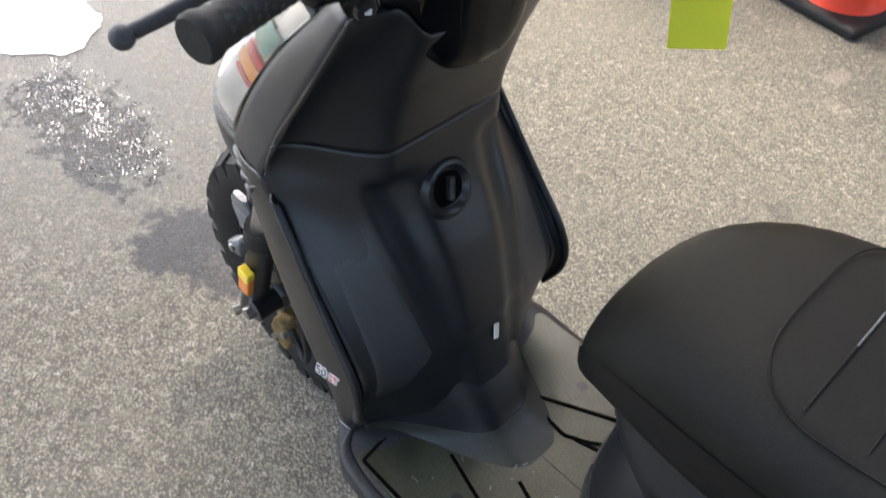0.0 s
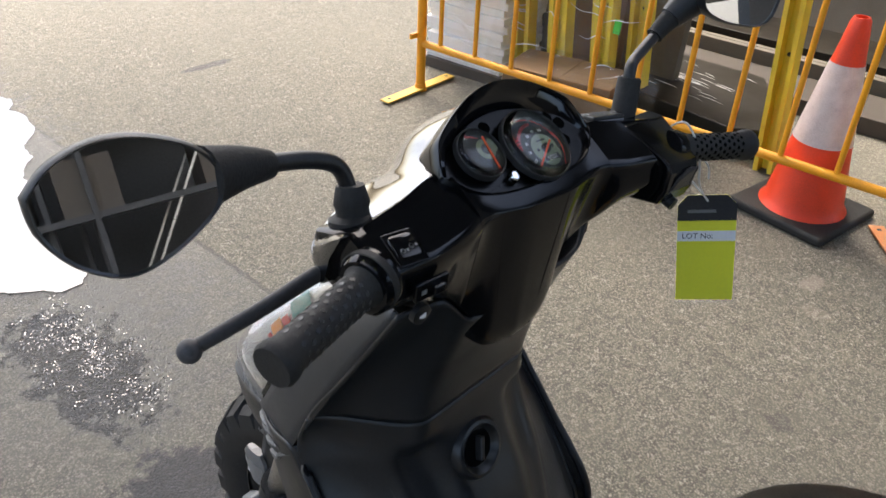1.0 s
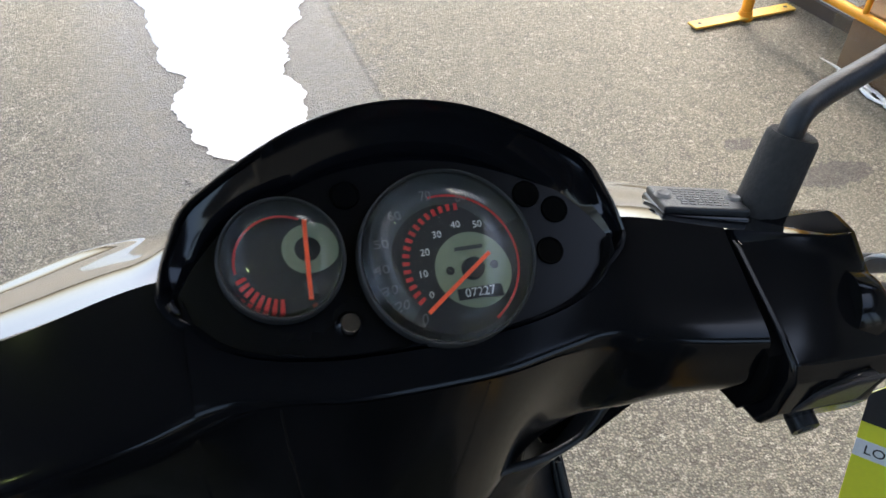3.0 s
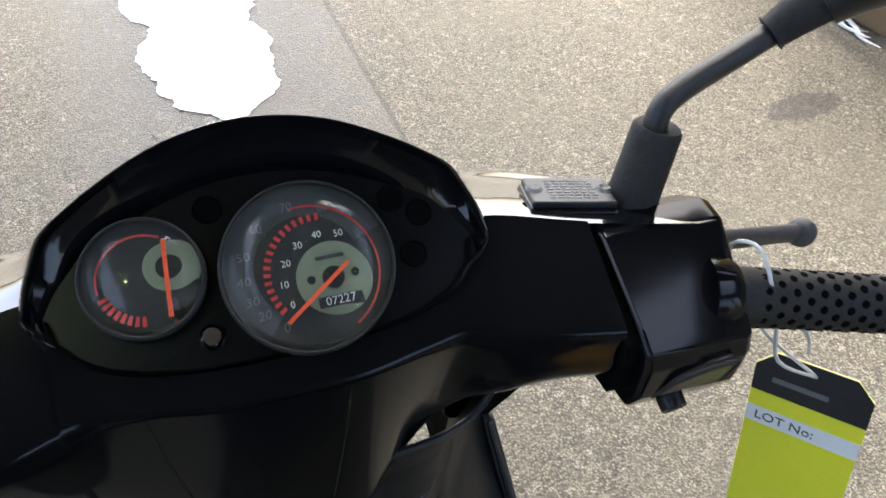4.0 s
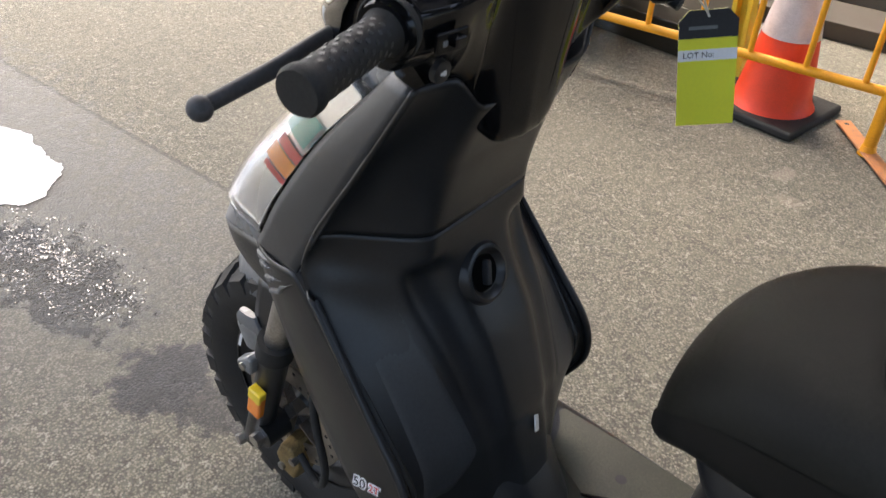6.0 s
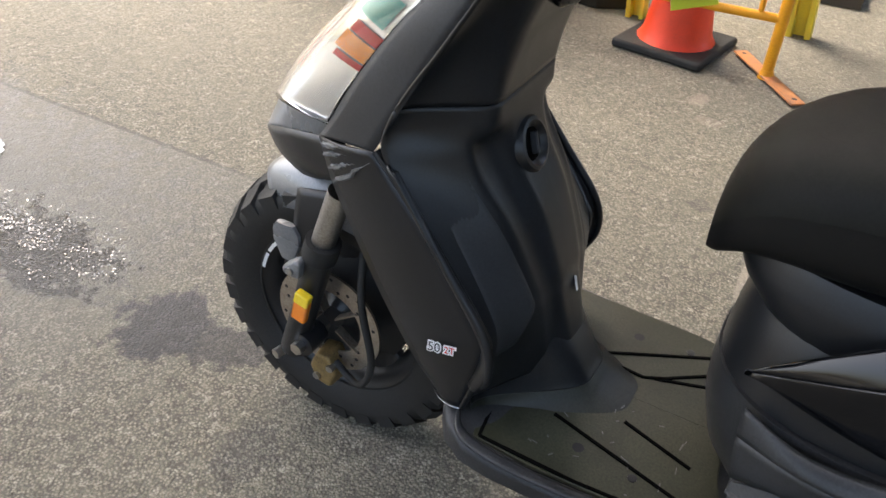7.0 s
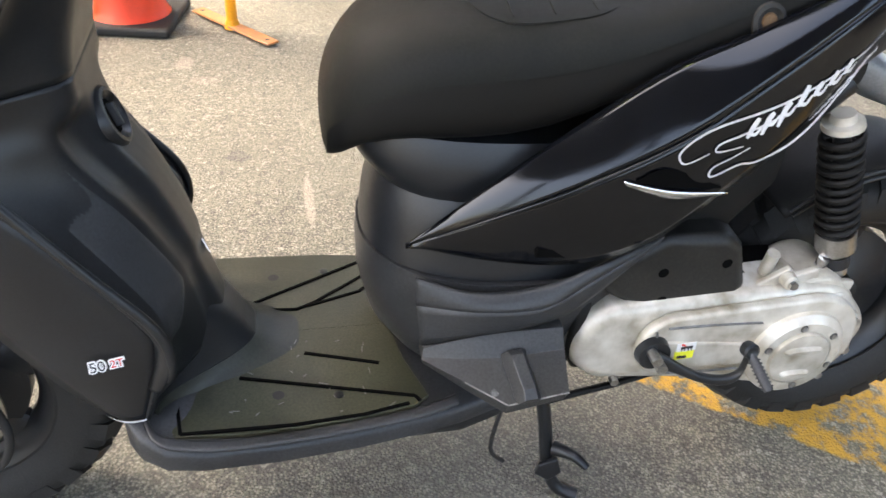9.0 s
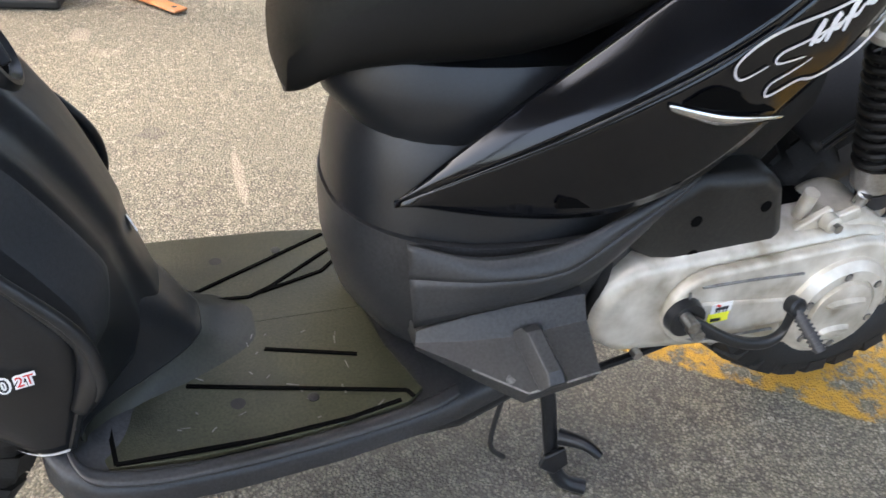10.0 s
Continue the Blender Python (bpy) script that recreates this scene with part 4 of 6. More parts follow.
for k in range(6):
    a = 2 * math.pi * k / 6 + 0.35
    y, z = -0.620 + 0.0540 * math.cos(a), 0.338 + 0.0540 * math.sin(a)
    part("bolt_recess", lathe([(0.0006, 0.0), (0.0006, 0.0056)], (-0.1998, y, z), (-1, 0, 0), 14), STEEL_PAINT, cover)
    part("cover_bolt", tube([(-0.2018, y, z), (-0.1995, y, z)], 0.0042, 6), STEEL, cover)
for pts in ([(-0.405, 0.395), (-0.41, 0.36), (-0.42, 0.326), (-0.46, 0.318), (-0.54, 0.316)], [(-0.42, 0.400), (-0.48, 0.400), (-0.555, 0.397)]):
    part("case_step", tube(spline([(-0.1872, y, z) for y, z in pts], 16), 0.0018, 6), SCUFF, case)
for y, z in ((-0.37, 0.298), (-0.47, 0.300), (-0.545, 0.290)):
    part("case_bolt", tube([(-0.1765, y, z), (-0.165, y, z)], 0.0060, 8), STEEL, case)
part("gear_housing", prism(hull([(-0.645, 0.395, 0.055), (-0.695, 0.340, 0.055)]), -0.07, -0.162, 0.06), ALLOY, scooter, "cast aluminium gear housing", bevel=0.012)
part("breather_post", tube([(-0.13, -0.575, 0.43), (-0.14, -0.572, 0.475)], 0.009, 10), ALLOY, case)
part("breather_post", tube([(-0.13, -0.655, 0.43), (-0.14, -0.652, 0.462)], 0.008, 10), STEEL, case)
for y0, z0, y1, z1 in ((-0.555, 0.424, -0.600, 0.452), (-0.600, 0.432, -0.640, 0.446), (-0.650, 0.424, -0.700, 0.418)):
    part("cast_rib", beam((-0.150, y0, z0), (-0.152, y1, z1), 0.010, 0.022), ALLOY, case, bevel=0.003)
for y, z in ((-0.590, 0.446), (-0.672, 0.412), (-0.712, 0.372), (-0.716, 0.318), (-0.690, 0.272)):
    part("flange_boss", lathe([(0.0, 0.0115), (0.012, 0.0105), (0.014, 0.008), (0.014, 0.0)], (-0.158, y, z), (-1, 0, 0), 18), ALLOY, case)
    part("flange_bolt", tube([(-0.178, y, z), (-0.170, y, z)], 0.0062, 6), STEEL, case)
part("oily_hose", tube(spline([(-0.135, -0.325, 0.44), (-0.150, -0.312, 0.40), (-0.150, -0.308, 0.35), (-0.135, -0.325, 0.305)], 16), 0.009, 10), DEEP, case, "black oily rubber edge beside the case")
part("stand_strut", tube([(-0.120, -0.298, 0.214), (-0.120, -0.400, 0.236), (-0.118, -0.520, 0.268)], 0.0055, 8), DEEP, scooter, "thin black strut below the case")
part("kick_boss", lathe([(0.0, 0.024), (0.012, 0.022), (0.014, 0.0)], (-0.186, -0.404, 0.364), (-1, 0, 0), 28), SATIN, case)
kick = part("kick_lever", loft([oval(p, (0.006, 0, 0), Vector((0, 0, r)), 14, 2.6) for p, r in zip(spline([(-0.203, -0.404, 0.366), (-0.208, -0.430, 0.352), (-0.214, -0.468, 0.334), (-0.218, -0.500, 0.329), (-0.220, -0.519, 0.340), (-0.221, -0.522, 0.372)], 22), [0.0120 - 0.0045 * smooth(0, 8, i) for i in range(23)])]), SATIN, scooter, "black kick start lever", 60)
for y, z in ((-0.398, 0.372), (-0.408, 0.357)):
    part("kick_nut", tube([(-0.218, y, z), (-0.198, y, z)], 0.0075, 10), STEEL, kick)
p0, p1 = Vector((-0.222, -0.522, 0.380)), Vector((-0.266, -0.534, 0.352))
pedal = part("kick_pedal", tube([p0, p1], 0.0062, 12), STEEL_PAINT, kick, "worn ribbed pedal")
for k in range(8):
    part("pedal_rib", tube([p0.lerp(p1, 0.22 + 0.095 * k), p0.lerp(p1, 0.265 + 0.095 * k)], 0.0082, 12), STEEL_PAINT, pedal)
part("pedal_pivot", lathe([(0.0, 0.0), (0.0, 0.011), (0.012, 0.011), (0.014, 0.008), (0.012, 0.005), (0.012, 0.0)], (-0.216, -0.521, 0.382), (-1, 0, 0.3), 20), SATIN, kick)
stk = part("yellow_sticker", box((-0.1910, -0.450, 0.355), (0.0008, 0.027, 0.014), pose(0, 0, 0, -4, 0, 0)), TAG_YELLOW, case, "small yellow and white sticker with a dark emblem")
part("white_top", box((-0.1911, -0.4505, 0.3690), (0.0008, 0.027, 0.014), pose(0, 0, 0, -4, 0, 0)), WHITE_PRINT, stk)
part("plain_emblem", box((-0.1917, -0.4510, 0.3685), (0.0006, 0.017, 0.0045), pose(0, 0, 0, -4, 0, 0)), INK, stk, bevel=0.0015)
for y in (-0.4445, -0.4485, -0.4540, -0.4580):
    part("plain_emblem", box((-0.1917, y, 0.3650), (0.0006, 0.0015, 0.005)), INK, stk)
part("plain_emblem", box((-0.1917, -0.4455, 0.3730), (0.0006, 0.006, 0.003), pose(0, 0, 0, 20, 0, 0)), RED_PRINT, stk)
part("plain_bar", box((-0.1917, -0.4470, 0.3520), (0.0006, 0.013, 0.0045)), INK, stk)
AIR = [(-0.300, 0.470), (-0.360, 0.500), (-0.405, 0.526), (-0.495, 0.522), (-0.520, 0.500), (-0.540, 0.440), (-0.538, 0.394), (-0.40, 0.398), (-0.345, 0.428)]
air = part("air_filter_box", prism(AIR, -0.060, -0.158, 0.05), AIRBOX, scooter, "dusty black air filter box", bevel=0.016)
for y, z in ((-0.408, 0.470), (-0.494, 0.478), (-0.416, 0.424), (-0.516, 0.418)):
    part("filter_screw", lathe([(0.0, 0.0), (0.0, 0.0072)], (-0.1586, y, z), (-1, 0, 0), 14), GROOVE, air)
part("frame_rail", tube(spline([(-0.098, -0.20, 0.30), (-0.11, -0.32, 0.38), (-0.10, -0.42, 0.50), (-0.10, -0.62, 0.70)], 16), 0.016, 12), SATIN, scooter)
part("engine_block", loft([oval((-0.01, y, z), (w, 0, 0), (0, 0, h), 20, 3) for y, z, w, h in ((-0.27, 0.36, 0.05, 0.05), (-0.36, 0.37, 0.09, 0.08), (-0.48, 0.37, 0.09, 0.09), (-0.54, 0.38, 0.07, 0.07))]), DEEP, scooter)
part("tail_frame", loft([oval((0, y, z), (w, 0, 0), (0, 0, h), 20, 2.6) for y, z, w, h in ((-0.48, 0.66, 0.13, 0.08), (-0.60, 0.74, 0.12, 0.07), (-0.72, 0.81, 0.09, 0.06), (-0.82, 0.87, 0.06, 0.03))]), SATIN, scooter)
part("rear_carrier", loft([oval(p, (0.045, 0, 0), (0, 0, h), 18, 2.4) for p, h in zip(spline([(-0.03, -0.66, 0.70), (-0.03, -0.74, 0.665), (-0.03, -0.84, 0.655), (-0.03, -0.95, 0.67)], 10), np.linspace(0.035, 0.018, 11))]), NOSE, scooter, "grey rear mudguard and carrier")

# rear shock absorber
S0, S1 = Vector((-0.128, -0.605, 0.672)), Vector((-0.128, -0.694, 0.405))
AX = (S1 - S0).normalized()
shock = part("rear_shock", tube([S0 + AX * 0.01, S1], 0.011, 14), SATIN, scooter, "rear shock absorber with a black coil spring")
part("shock_top", lathe([(0.0, 0.0), (0.0, 0.014), (0.010, 0.016), (0.012, 0.0245), (0.019, 0.0255), (0.021, 0.0)], S0, AX, 28), ALLOY, shock, "pale cast collar")
coil = []
e1 = Vector((1, 0, 0))
e2 = AX.cross(e1)
for i in range(11 * 22 + 1):
    a = 2 * math.pi * i / 22
    coil.append(S0 + AX * (0.026 + 0.152 * i / 242) + (e1 * math.cos(a) + e2 * math.sin(a)) * 0.0235)
part("coil_spring", tube(coil, 0.0048, 8), DEEP, shock, "black coil spring")
part("damper_body", lathe([(0.0, 0.0), (0.0, 0.026), (0.03, 0.026), (0.032, 0.018), (0.055, 0.017), (0.075, 0.017), (0.080, 0.0)], S0 + AX * 0.182, AX, 24), STEEL, shock, "bright damper body")
part("damper_band", lathe([(0.0, 0.0195), (0.02, 0.0195)], S0 + AX * 0.222, AX, 24), INK, shock)
part("lower_eye", tube([S1 + Vector((-0.022, 0, 0)), S1 + Vector((0.022, 0, 0))], 0.022, 18), SATIN, shock)
rows = []
for i in range(29):
    a = radians(48 + i / 28 * 50)
    d = Vector((0, math.cos(a), math.sin(a)))
    rows.append([RW + d * (0.282 - 0.016 * abs(q) ** 3) + Vector((0.082 * q, 0, 0)) for q in (k / 6 - 1 for k in range(13))])
guard_rear = part("rear_inner_guard", loft(rows, False, False), DEEP, scooter, "black inner mudguard over the rear tyre", solid=0.004)
for r in (0.2865, 0.276):
    part("guard_bead", tube([RW + Vector((-0.083, math.cos(radians(a)) * (r - 0.014), math.sin(radians(a)) * (r - 0.014))) for a in range(50, 98, 4)], 0.0028, 8), SATIN, guard_rear)
part("under_tail", loft([oval((0, y, z), (w, 0, 0), (0, 0.02, h), 24, 2.8) for y, z, w, h in ((-0.33, 0.505, 0.125, 0.03), (-0.42, 0.560, 0.140, 0.055), (-0.50, 0.630, 0.135, 0.070), (-0.60, 0.715, 0.115, 0.065))]), DEEP, scooter, "black inner body below the tail")
# dark filler added to stop bright floor showing between body and engine
part("gap_filler", loft([oval((0, y, z), (w, 0, 0), (0, 0, h), 24, 4) for y, z, w, h in ((-0.30, 0.47, 0.11, 0.05), (-0.40, 0.50, 0.118, 0.07), (-0.50, 0.545, 0.118, 0.075), (-0.56, 0.60, 0.11, 0.06))]), DEEP, scooter, "unseen dark filler added between body and engine")

# centre stand
st = bmesh.new()
for s in (-1, 1):
    tube(spline([(s * 0.085, -0.300, 0.235), (s * 0.100, -0.315, 0.15), (s * 0.115, -0.328, 0.06), (s * 0.125, -0.345, 0.018), (s * 0.140, -0.375, 0.010)], 14), 0.0105, 10, st)
tube([(-0.09, -0.303, 0.22), (0.09, -0.303, 0.22)], 0.012, 10, st)
stand = part("centre_stand", st, SATIN, scooter, "black tubular centre stand resting on the floor")
part("stand_foot", prism([(-0.305, 0.085), (-0.335, 0.095), (-0.345, 0.062), (-0.325, 0.045), (-0.300, 0.066)], -0.125, -0.134, 0.0), SATIN, stand, bevel=0.003)
part("stand_tang", tube(spline([(-0.118, -0.330, 0.105), (-0.140, -0.355, 0.108), (-0.158, -0.372, 0.098)], 6), [0.012, 0.011, 0.010, 0.009, 0.008, 0.007, 0.006], 10), SATIN, stand)
part("stand_spring", tube([(-0.095, -0.34, 0.262), (-0.105, -0.62, 0.276)], 0.005, 8), SATIN, stand)
part("loose_tube", tube(spline([(-0.12, -0.235, 0.21), (-0.125, -0.225, 0.13), (-0.12, -0.25, 0.09)], 10), 0.0035, 8), RUBBER, scooter)

# ---- handlebar, dashboard, mirrors (own frame: x to the right grip, y ahead, z up) ----
BAR = pose(0.012, 0.24, 1.0, 0, 3, -3)
DASH = pose(0, 0, 0.0, 35, 0, 0)
COLUMN = -0.018
SEAM_Y = [(0.0, 0.014), (0.10, 0.010), (0.15, -0.004), (0.205, -0.014)]
SEAM_Z = [(0.0, 0.004), (0.10, -0.001), (0.15, -0.005), (0.205, -0.010)]


def well_edge(x):
    """How far down the dash plane the instrument well reaches at x."""
    q = abs(x) / 0.089
    return -0.0345 * (1 - q ** 2.6) ** (1 / 2.6) if q < 1 else 0.0


def dash_point(v, h):
    p = DASH @ Vector((0, v, h))
    return p.y, p.z


def bar_section(x):
    """The section of the rear cover at x: a flat slanting top, a crease, and a face that deepens towards the steering column."""
    u, uc = abs(x), abs(x - COLUMN)
    seam = (curve_at(u, SEAM_Y), curve_at(u, SEAM_Z))
    crease = (curve_at(u, [(0.0, -0.0435), (0.03, -0.043), (0.06, -0.0395), (0.08, -0.0395), (0.11, -0.050), (0.15, -0.058)]), curve_at(u, [(0.0, -0.0305), (0.03, -0.030), (0.06, -0.027), (0.08, -0.0245), (0.11, -0.0255), (0.15, -0.0275)]))
    bottom = (curve_at(uc, [(0.0, -0.036), (0.05, -0.030), (0.08, -0.016), (0.10, -0.018), (0.12, -0.032), (0.16, -0.044)]), curve_at(uc, [(0.0, -0.176), (0.035, -0.172), (0.055, -0.157), (0.075, -0.136), (0.095, -0.112), (0.115, -0.088), (0.135, -0.074), (0.17, -0.067)]))
    if u < 0.090:
        edge = dash_point(well_edge(x) - 0.0015, 0.0008)
        deep, back = dash_point(well_edge(x) + 0.001, -0.022), dash_point(0.03, -0.022)
    else:
        edge = tuple(seam[i] + (crease[i] - seam[i]) * 0.40 for i in (0, 1))
        deep, back = (tuple(seam[i] + (crease[i] - seam[i]) * k for i in (0, 1)) for k in (0.2, 0.0))
    r = 0.0035 + 0.004 * smooth(0.05, 0.10, u)
    d = Vector((0, crease[0] - edge[0], crease[1] - edge[1])).normalized()
    e = Vector((0, bottom[0] - crease[0], bottom[1] - crease[1])).normalized()
    c = Vector((0, *crease))
    full = 0.006 * smooth(0.06, 0.11, u)
    low = [Vector((0, *edge)), c - d * r * 2.2, c - d * r * 0.7 + e * r * 0.12, c + e * r * 0.7 - d * r * 0.12, c + e * r * 2.2 + d * full * 0.5,
           c.lerp(Vector((0, *bottom)), 0.62) + d * full, Vector((0, *bottom)), Vector((0, bottom[0] + 0.012, bottom[1] - 0.003))]
    ring = [Vector((0, *back)), Vector((0, *deep))] + spline(low, 35)
    ring += [Vector((0, 0.022, bottom[1] + 0.004)), Vector((0, 0.032, max(bottom[1] + 0.03, -0.05))), Vector((0, 0.028, -0.024))]
    return [Vector((x, p.y, p.z)) for p in ring]


def front_section(x):
    """The front cover: it falls away ahead of the seam, and swells to a dome before the dashboard."""
    u = abs(x)
    y0, z0 = curve_at(u, SEAM_Y), curve_at(u, SEAM_Z)
    fy = curve_at(u, [(0.0, 0.128), (0.04, 0.118), (0.07, 0.098), (0.09, 0.080), (0.13, 0.069), (0.15, 0.060), (0.175, 0.048), (0.20, 0.036), (0.210, 0.028), (0.215, 0.016)])
    fz = curve_at(u, [(0.0, -0.030), (0.07, -0.036), (0.09, -0.033), (0.13, -0.030), (0.175, -0.031), (0.20, -0.037), (0.215, -0.041)])
    lift = curve_at(u, [(0.0, 0.026), (0.06, 0.024), (0.085, 0.012), (0.11, 0.0035), (0.22, 0.003)])
    ctrl = [(0, y0 + 0.0005, z0 - 0.0012), (0, y0 * 0.65 + fy * 0.35, z0 * 0.65 + fz * 0.35 + lift), (0, y0 * 0.25 + fy * 0.75, z0 * 0.25 + fz * 0.75 + lift * 0.95), (0, fy - 0.002, fz + 0.004), (0, fy, fz - 0.006), (0, fy - 0.010, fz - 0.024), (0, fy * 0.5, -0.062), (0, 0.006, -0.060)]
    ring = spline(ctrl, 30) + [Vector((0, 0.0, -0.035))]
    return [Vector((x, p.y, p.z)) for p in ring]


xs = [-0.2080, -0.2072, -0.2040] + [-0.20 + 0.004 * i for i in range(13)] + sorted([-0.146 + 0.292 * i / 78 for i in range(79)] + [-0.0901, -0.0899, 0.0899, 0.0901]) + [0.1475, 0.1485]
bars = part("handlebar", loft([[Vector((p.x, -0.02 + (p.y + 0.02) * k, -0.035 + (p.z + 0.035) * k)) for p in bar_section(x)] for x, k in ((x, 0.80 if x < -0.2075 else 0.94 if x < -0.2060 or x > 0.148 else 1.0) for x in xs)]), BARBLACK, scooter, "handlebar in glossy black covers", 42)
bars.matrix_local = BAR


def neck_point(a, b, out):
    """A point of the column's panel: a from -1 to 1 across, b from 0 at the lip to 1 at the foot."""
    x = COLUMN + a * (0.0415 - 0.010 * b - 0.007 * b * b)
    ring = bar_section(x)[2:]
    p = ring[16].lerp(ring[30], b)
    return Vector((x, p.y - out - 0.0015 * (1 - a * a), p.z))


for a in (-1, 1):
    part("neck_seam", tube([neck_point(a, j / 24, 0.0002) for j in range(25)], 0.0005, 6), BARBLACK, bars)
front = part("front_cover", loft([front_section(x) for x in sorted([-0.214, 0.214] + [-0.210 + 0.42 * i / 70 for i in range(71)])]), COVER, bars, "glossy black front cover of the handlebar", 50)
HOUSE = [(-0.006, -0.0045), (-0.052, -0.0205), (-0.062, -0.0255), (-0.0655, -0.034), (-0.0645, -0.056), (-0.058, -0.071), (-0.020, -0.078), (0.016, -0.068), (0.026, -0.044), (0.022, -0.014), (0.008, -0.0045)]
part("cover_gap", prism([(y * 0.87 - 0.004, -0.042 + (z + 0.036) * 0.86) for y, z in HOUSE], 0.1460, 0.1560), GROOVE, bars)
hb = bmesh.new()
loft([[Vector((x + 0.008 * smooth(-0.03, 0.0, z) * (x > 0.16), -0.020 + (y + 0.020) * k - 0.004, -0.036 + (z + 0.036) * k - 0.0060 - 0.0060 * smooth(0.0, -0.045, y) * (x - 0.1525) / 0.055)) for y, z in HOUSE] for x, k in ((0.1525, 0.95), (0.1545, 1.0), (0.207, 0.985), (0.2115, 0.93), (0.2125, 0.78))], True, True, hb)
part("throttle_housing", hb, BARBLACK, bars, "", 20, bevel=0.003)
# corner of the front fairing that stands out below the bar
fin = bmesh.new()
loft([[Vector(p) + Vector((0, dy, 0)) for p in ((0.100, 0.262, 0.862), (0.146, 0.250, 0.878), (0.160, 0.243, 0.862), (0.157, 0.243, 0.850), (0.120, 0.239, 0.826), (0.096, 0.252, 0.815))] for dy in (0.0, 0.05)], True, True, fin)
part("fairing_corner", fin, GLOSS, scooter, "glossy corner of the front fairing", 30, bevel=0.004)

# grips, levers, switches
for s in (-1, 1):
    g0, g1 = Vector((s * 0.212, -0.040, -0.038)), Vector((0.318, -0.067, -0.050)) if s > 0 else Vector((-0.306, -0.064, -0.0487))
    d = (g1 - g0).normalized()
    L = (g1 - g0).length
    grip = part("grip", lathe(([(-0.012, 0.0), (-0.012, 0.024), (-0.004, 0.025), (0.0, 0.019), (0.006, 0.0150)] if s < 0 else [(-0.012, 0.0), (-0.012, 0.0155)]) + [(L * 0.5, 0.0146), (L - 0.012, 0.0150), (L - 0.006, 0.0172), (L, 0.0174), (L + 0.003, 0.0155), (L + 0.003, 0.0)], g0, d, 28), RUBBER, bars, "black rubber grip with moulded dimples")
    studs = bmesh.new()
    e1 = (Vector((0, 0, 1)) - d * d.z).normalized()
    e2 = d.cross(e1)
    for k in range(11 if s > 0 else 10):
        for q in range(12):
            a = 2 * math.pi * (q + 0.5 * (k % 2)) / 12
            n = e1 * math.cos(a) + e2 * math.sin(a)
            lathe([(-0.0006, 0.0024), (0.0002, 0.0021), (0.00025, 0.0)], g0 + d * (0.014 + 0.0073 * k) + n * 0.0149, n, 6, studs)
    part("grip_studs", studs, GROOVE if s > 0 else SATIN, grip)
    tip = 0.328 if s > 0 else 0.315
    lever = spline([(s * 0.165, 0.004, -0.045), (s * 0.210, 0.014, -0.055), (s * (tip - 0.056), 0.022, -0.073), (s * tip, 0.030, -0.090)], 18)
    lv = part("brake_lever", loft([oval(p, (0, 0.0045, 0.001), (0, -0.001, r), 14, 2.6) for p, r in zip(lever, np.linspace(0.0085, 0.0060, 19))]), STEEL_PAINT, bars, "dark metal brake lever with a ball end", 60)
    ball = bmesh.new()
    bmesh.ops.create_uvsphere(ball, u_segments=18, v_segments=12, radius=0.0095, matrix=Matrix.Translation((s * (tip + 0.002), 0.030, -0.0905)))
    part("ball_end", ball, STEEL_PAINT, lv)
    part("lever_pivot", box((s * 0.178, 0.006, -0.050), (0.03, 0.03, 0.016)), SATIN, bars, bevel=0.004)
    part("grip_collar", lathe([(0.0, 0.0), (0.0, 0.024), (0.010, 0.0245), (0.016, 0.021), (0.016, 0.0)] if s < 0 else [(0.0, 0.0), (0.0, 0.0195), (0.010, 0.020), (0.014, 0.018), (0.014, 0.0)], g0 - d * 0.014, d, 28), BARBLACK, bars)
    if s < 0:
        continue
    part("lower_clamp", box((s * 0.178, -0.050, -0.076), (0.030, 0.022, 0.016), pose(0, 0, 0, -18, 0, 0)), SATIN, bars, bevel=0.005)
    part("switch_bolt", tube([(s * 0.180, -0.067, -0.083), (s * 0.180, -0.050, -0.078)], 0.0068, 14), SATIN, bars)
    part("bolt_socket", tube([(s * 0.180, -0.0678, -0.0833), (s * 0.180, -0.067, -0.083)], 0.0040, 6), GREY, bars)
# left switches, set into the slanting face of the housing
FACE = pose(-0.1745, -0.0400, -0.0205, 22, 0, -7)
LOWER = pose(-0.164, -0.0595, -0.048, 92, 0, 0)
sw = part("switch_panel", box((0, 0, 0.0005), (0.027, 0.032, 0.003)), BARBLACK, bars, "switch panel with a light switch", bevel=0.0012)
sw.matrix_local = FACE
part("light_switch", loft([oval((0, -0.001, 0.001), (0.0112, 0, 0), (0, 0.0130, 0), 24, 7), oval((0, 0.004, 0.0030), (0.0104, 0, 0), (0, 0.0075, 0), 24, 7), oval((0, 0.006, 0.0034), (0.0100, 0, 0), (0, 0.0040, 0), 24, 7)]), GLOSS, sw)
for x, y in ((-0.0045, -0.0035), (0.0045, -0.001)):
    part("switch_mark", lathe([(0.0, 0.0014), (0.0003, 0.0018), (0.0, 0.0022)], (x, y, 0.0031), (0, 0, 1), 14), SCUFF, sw)
    part("switch_mark", box((x + 0.0042, y, 0.0032), (0.0020, 0.0024, 0.0005)), SCUFF, sw)
tn = part("turn_switch", box((0, 0, 0.001), (0.034, 0.016, 0.004)), BARBLACK, bars, "turn signal switch", bevel=0.0012)
tn.matrix_local = LOWER
part("slide_button", box((0.004, 0, 0.005), (0.012, 0.008, 0.006)), GLOSS, tn, bevel=0.0015)
part("switch_mark", box((-0.009, 0, 0.0032), (0.005, 0.004, 0.0006)), NUMERAL, tn)
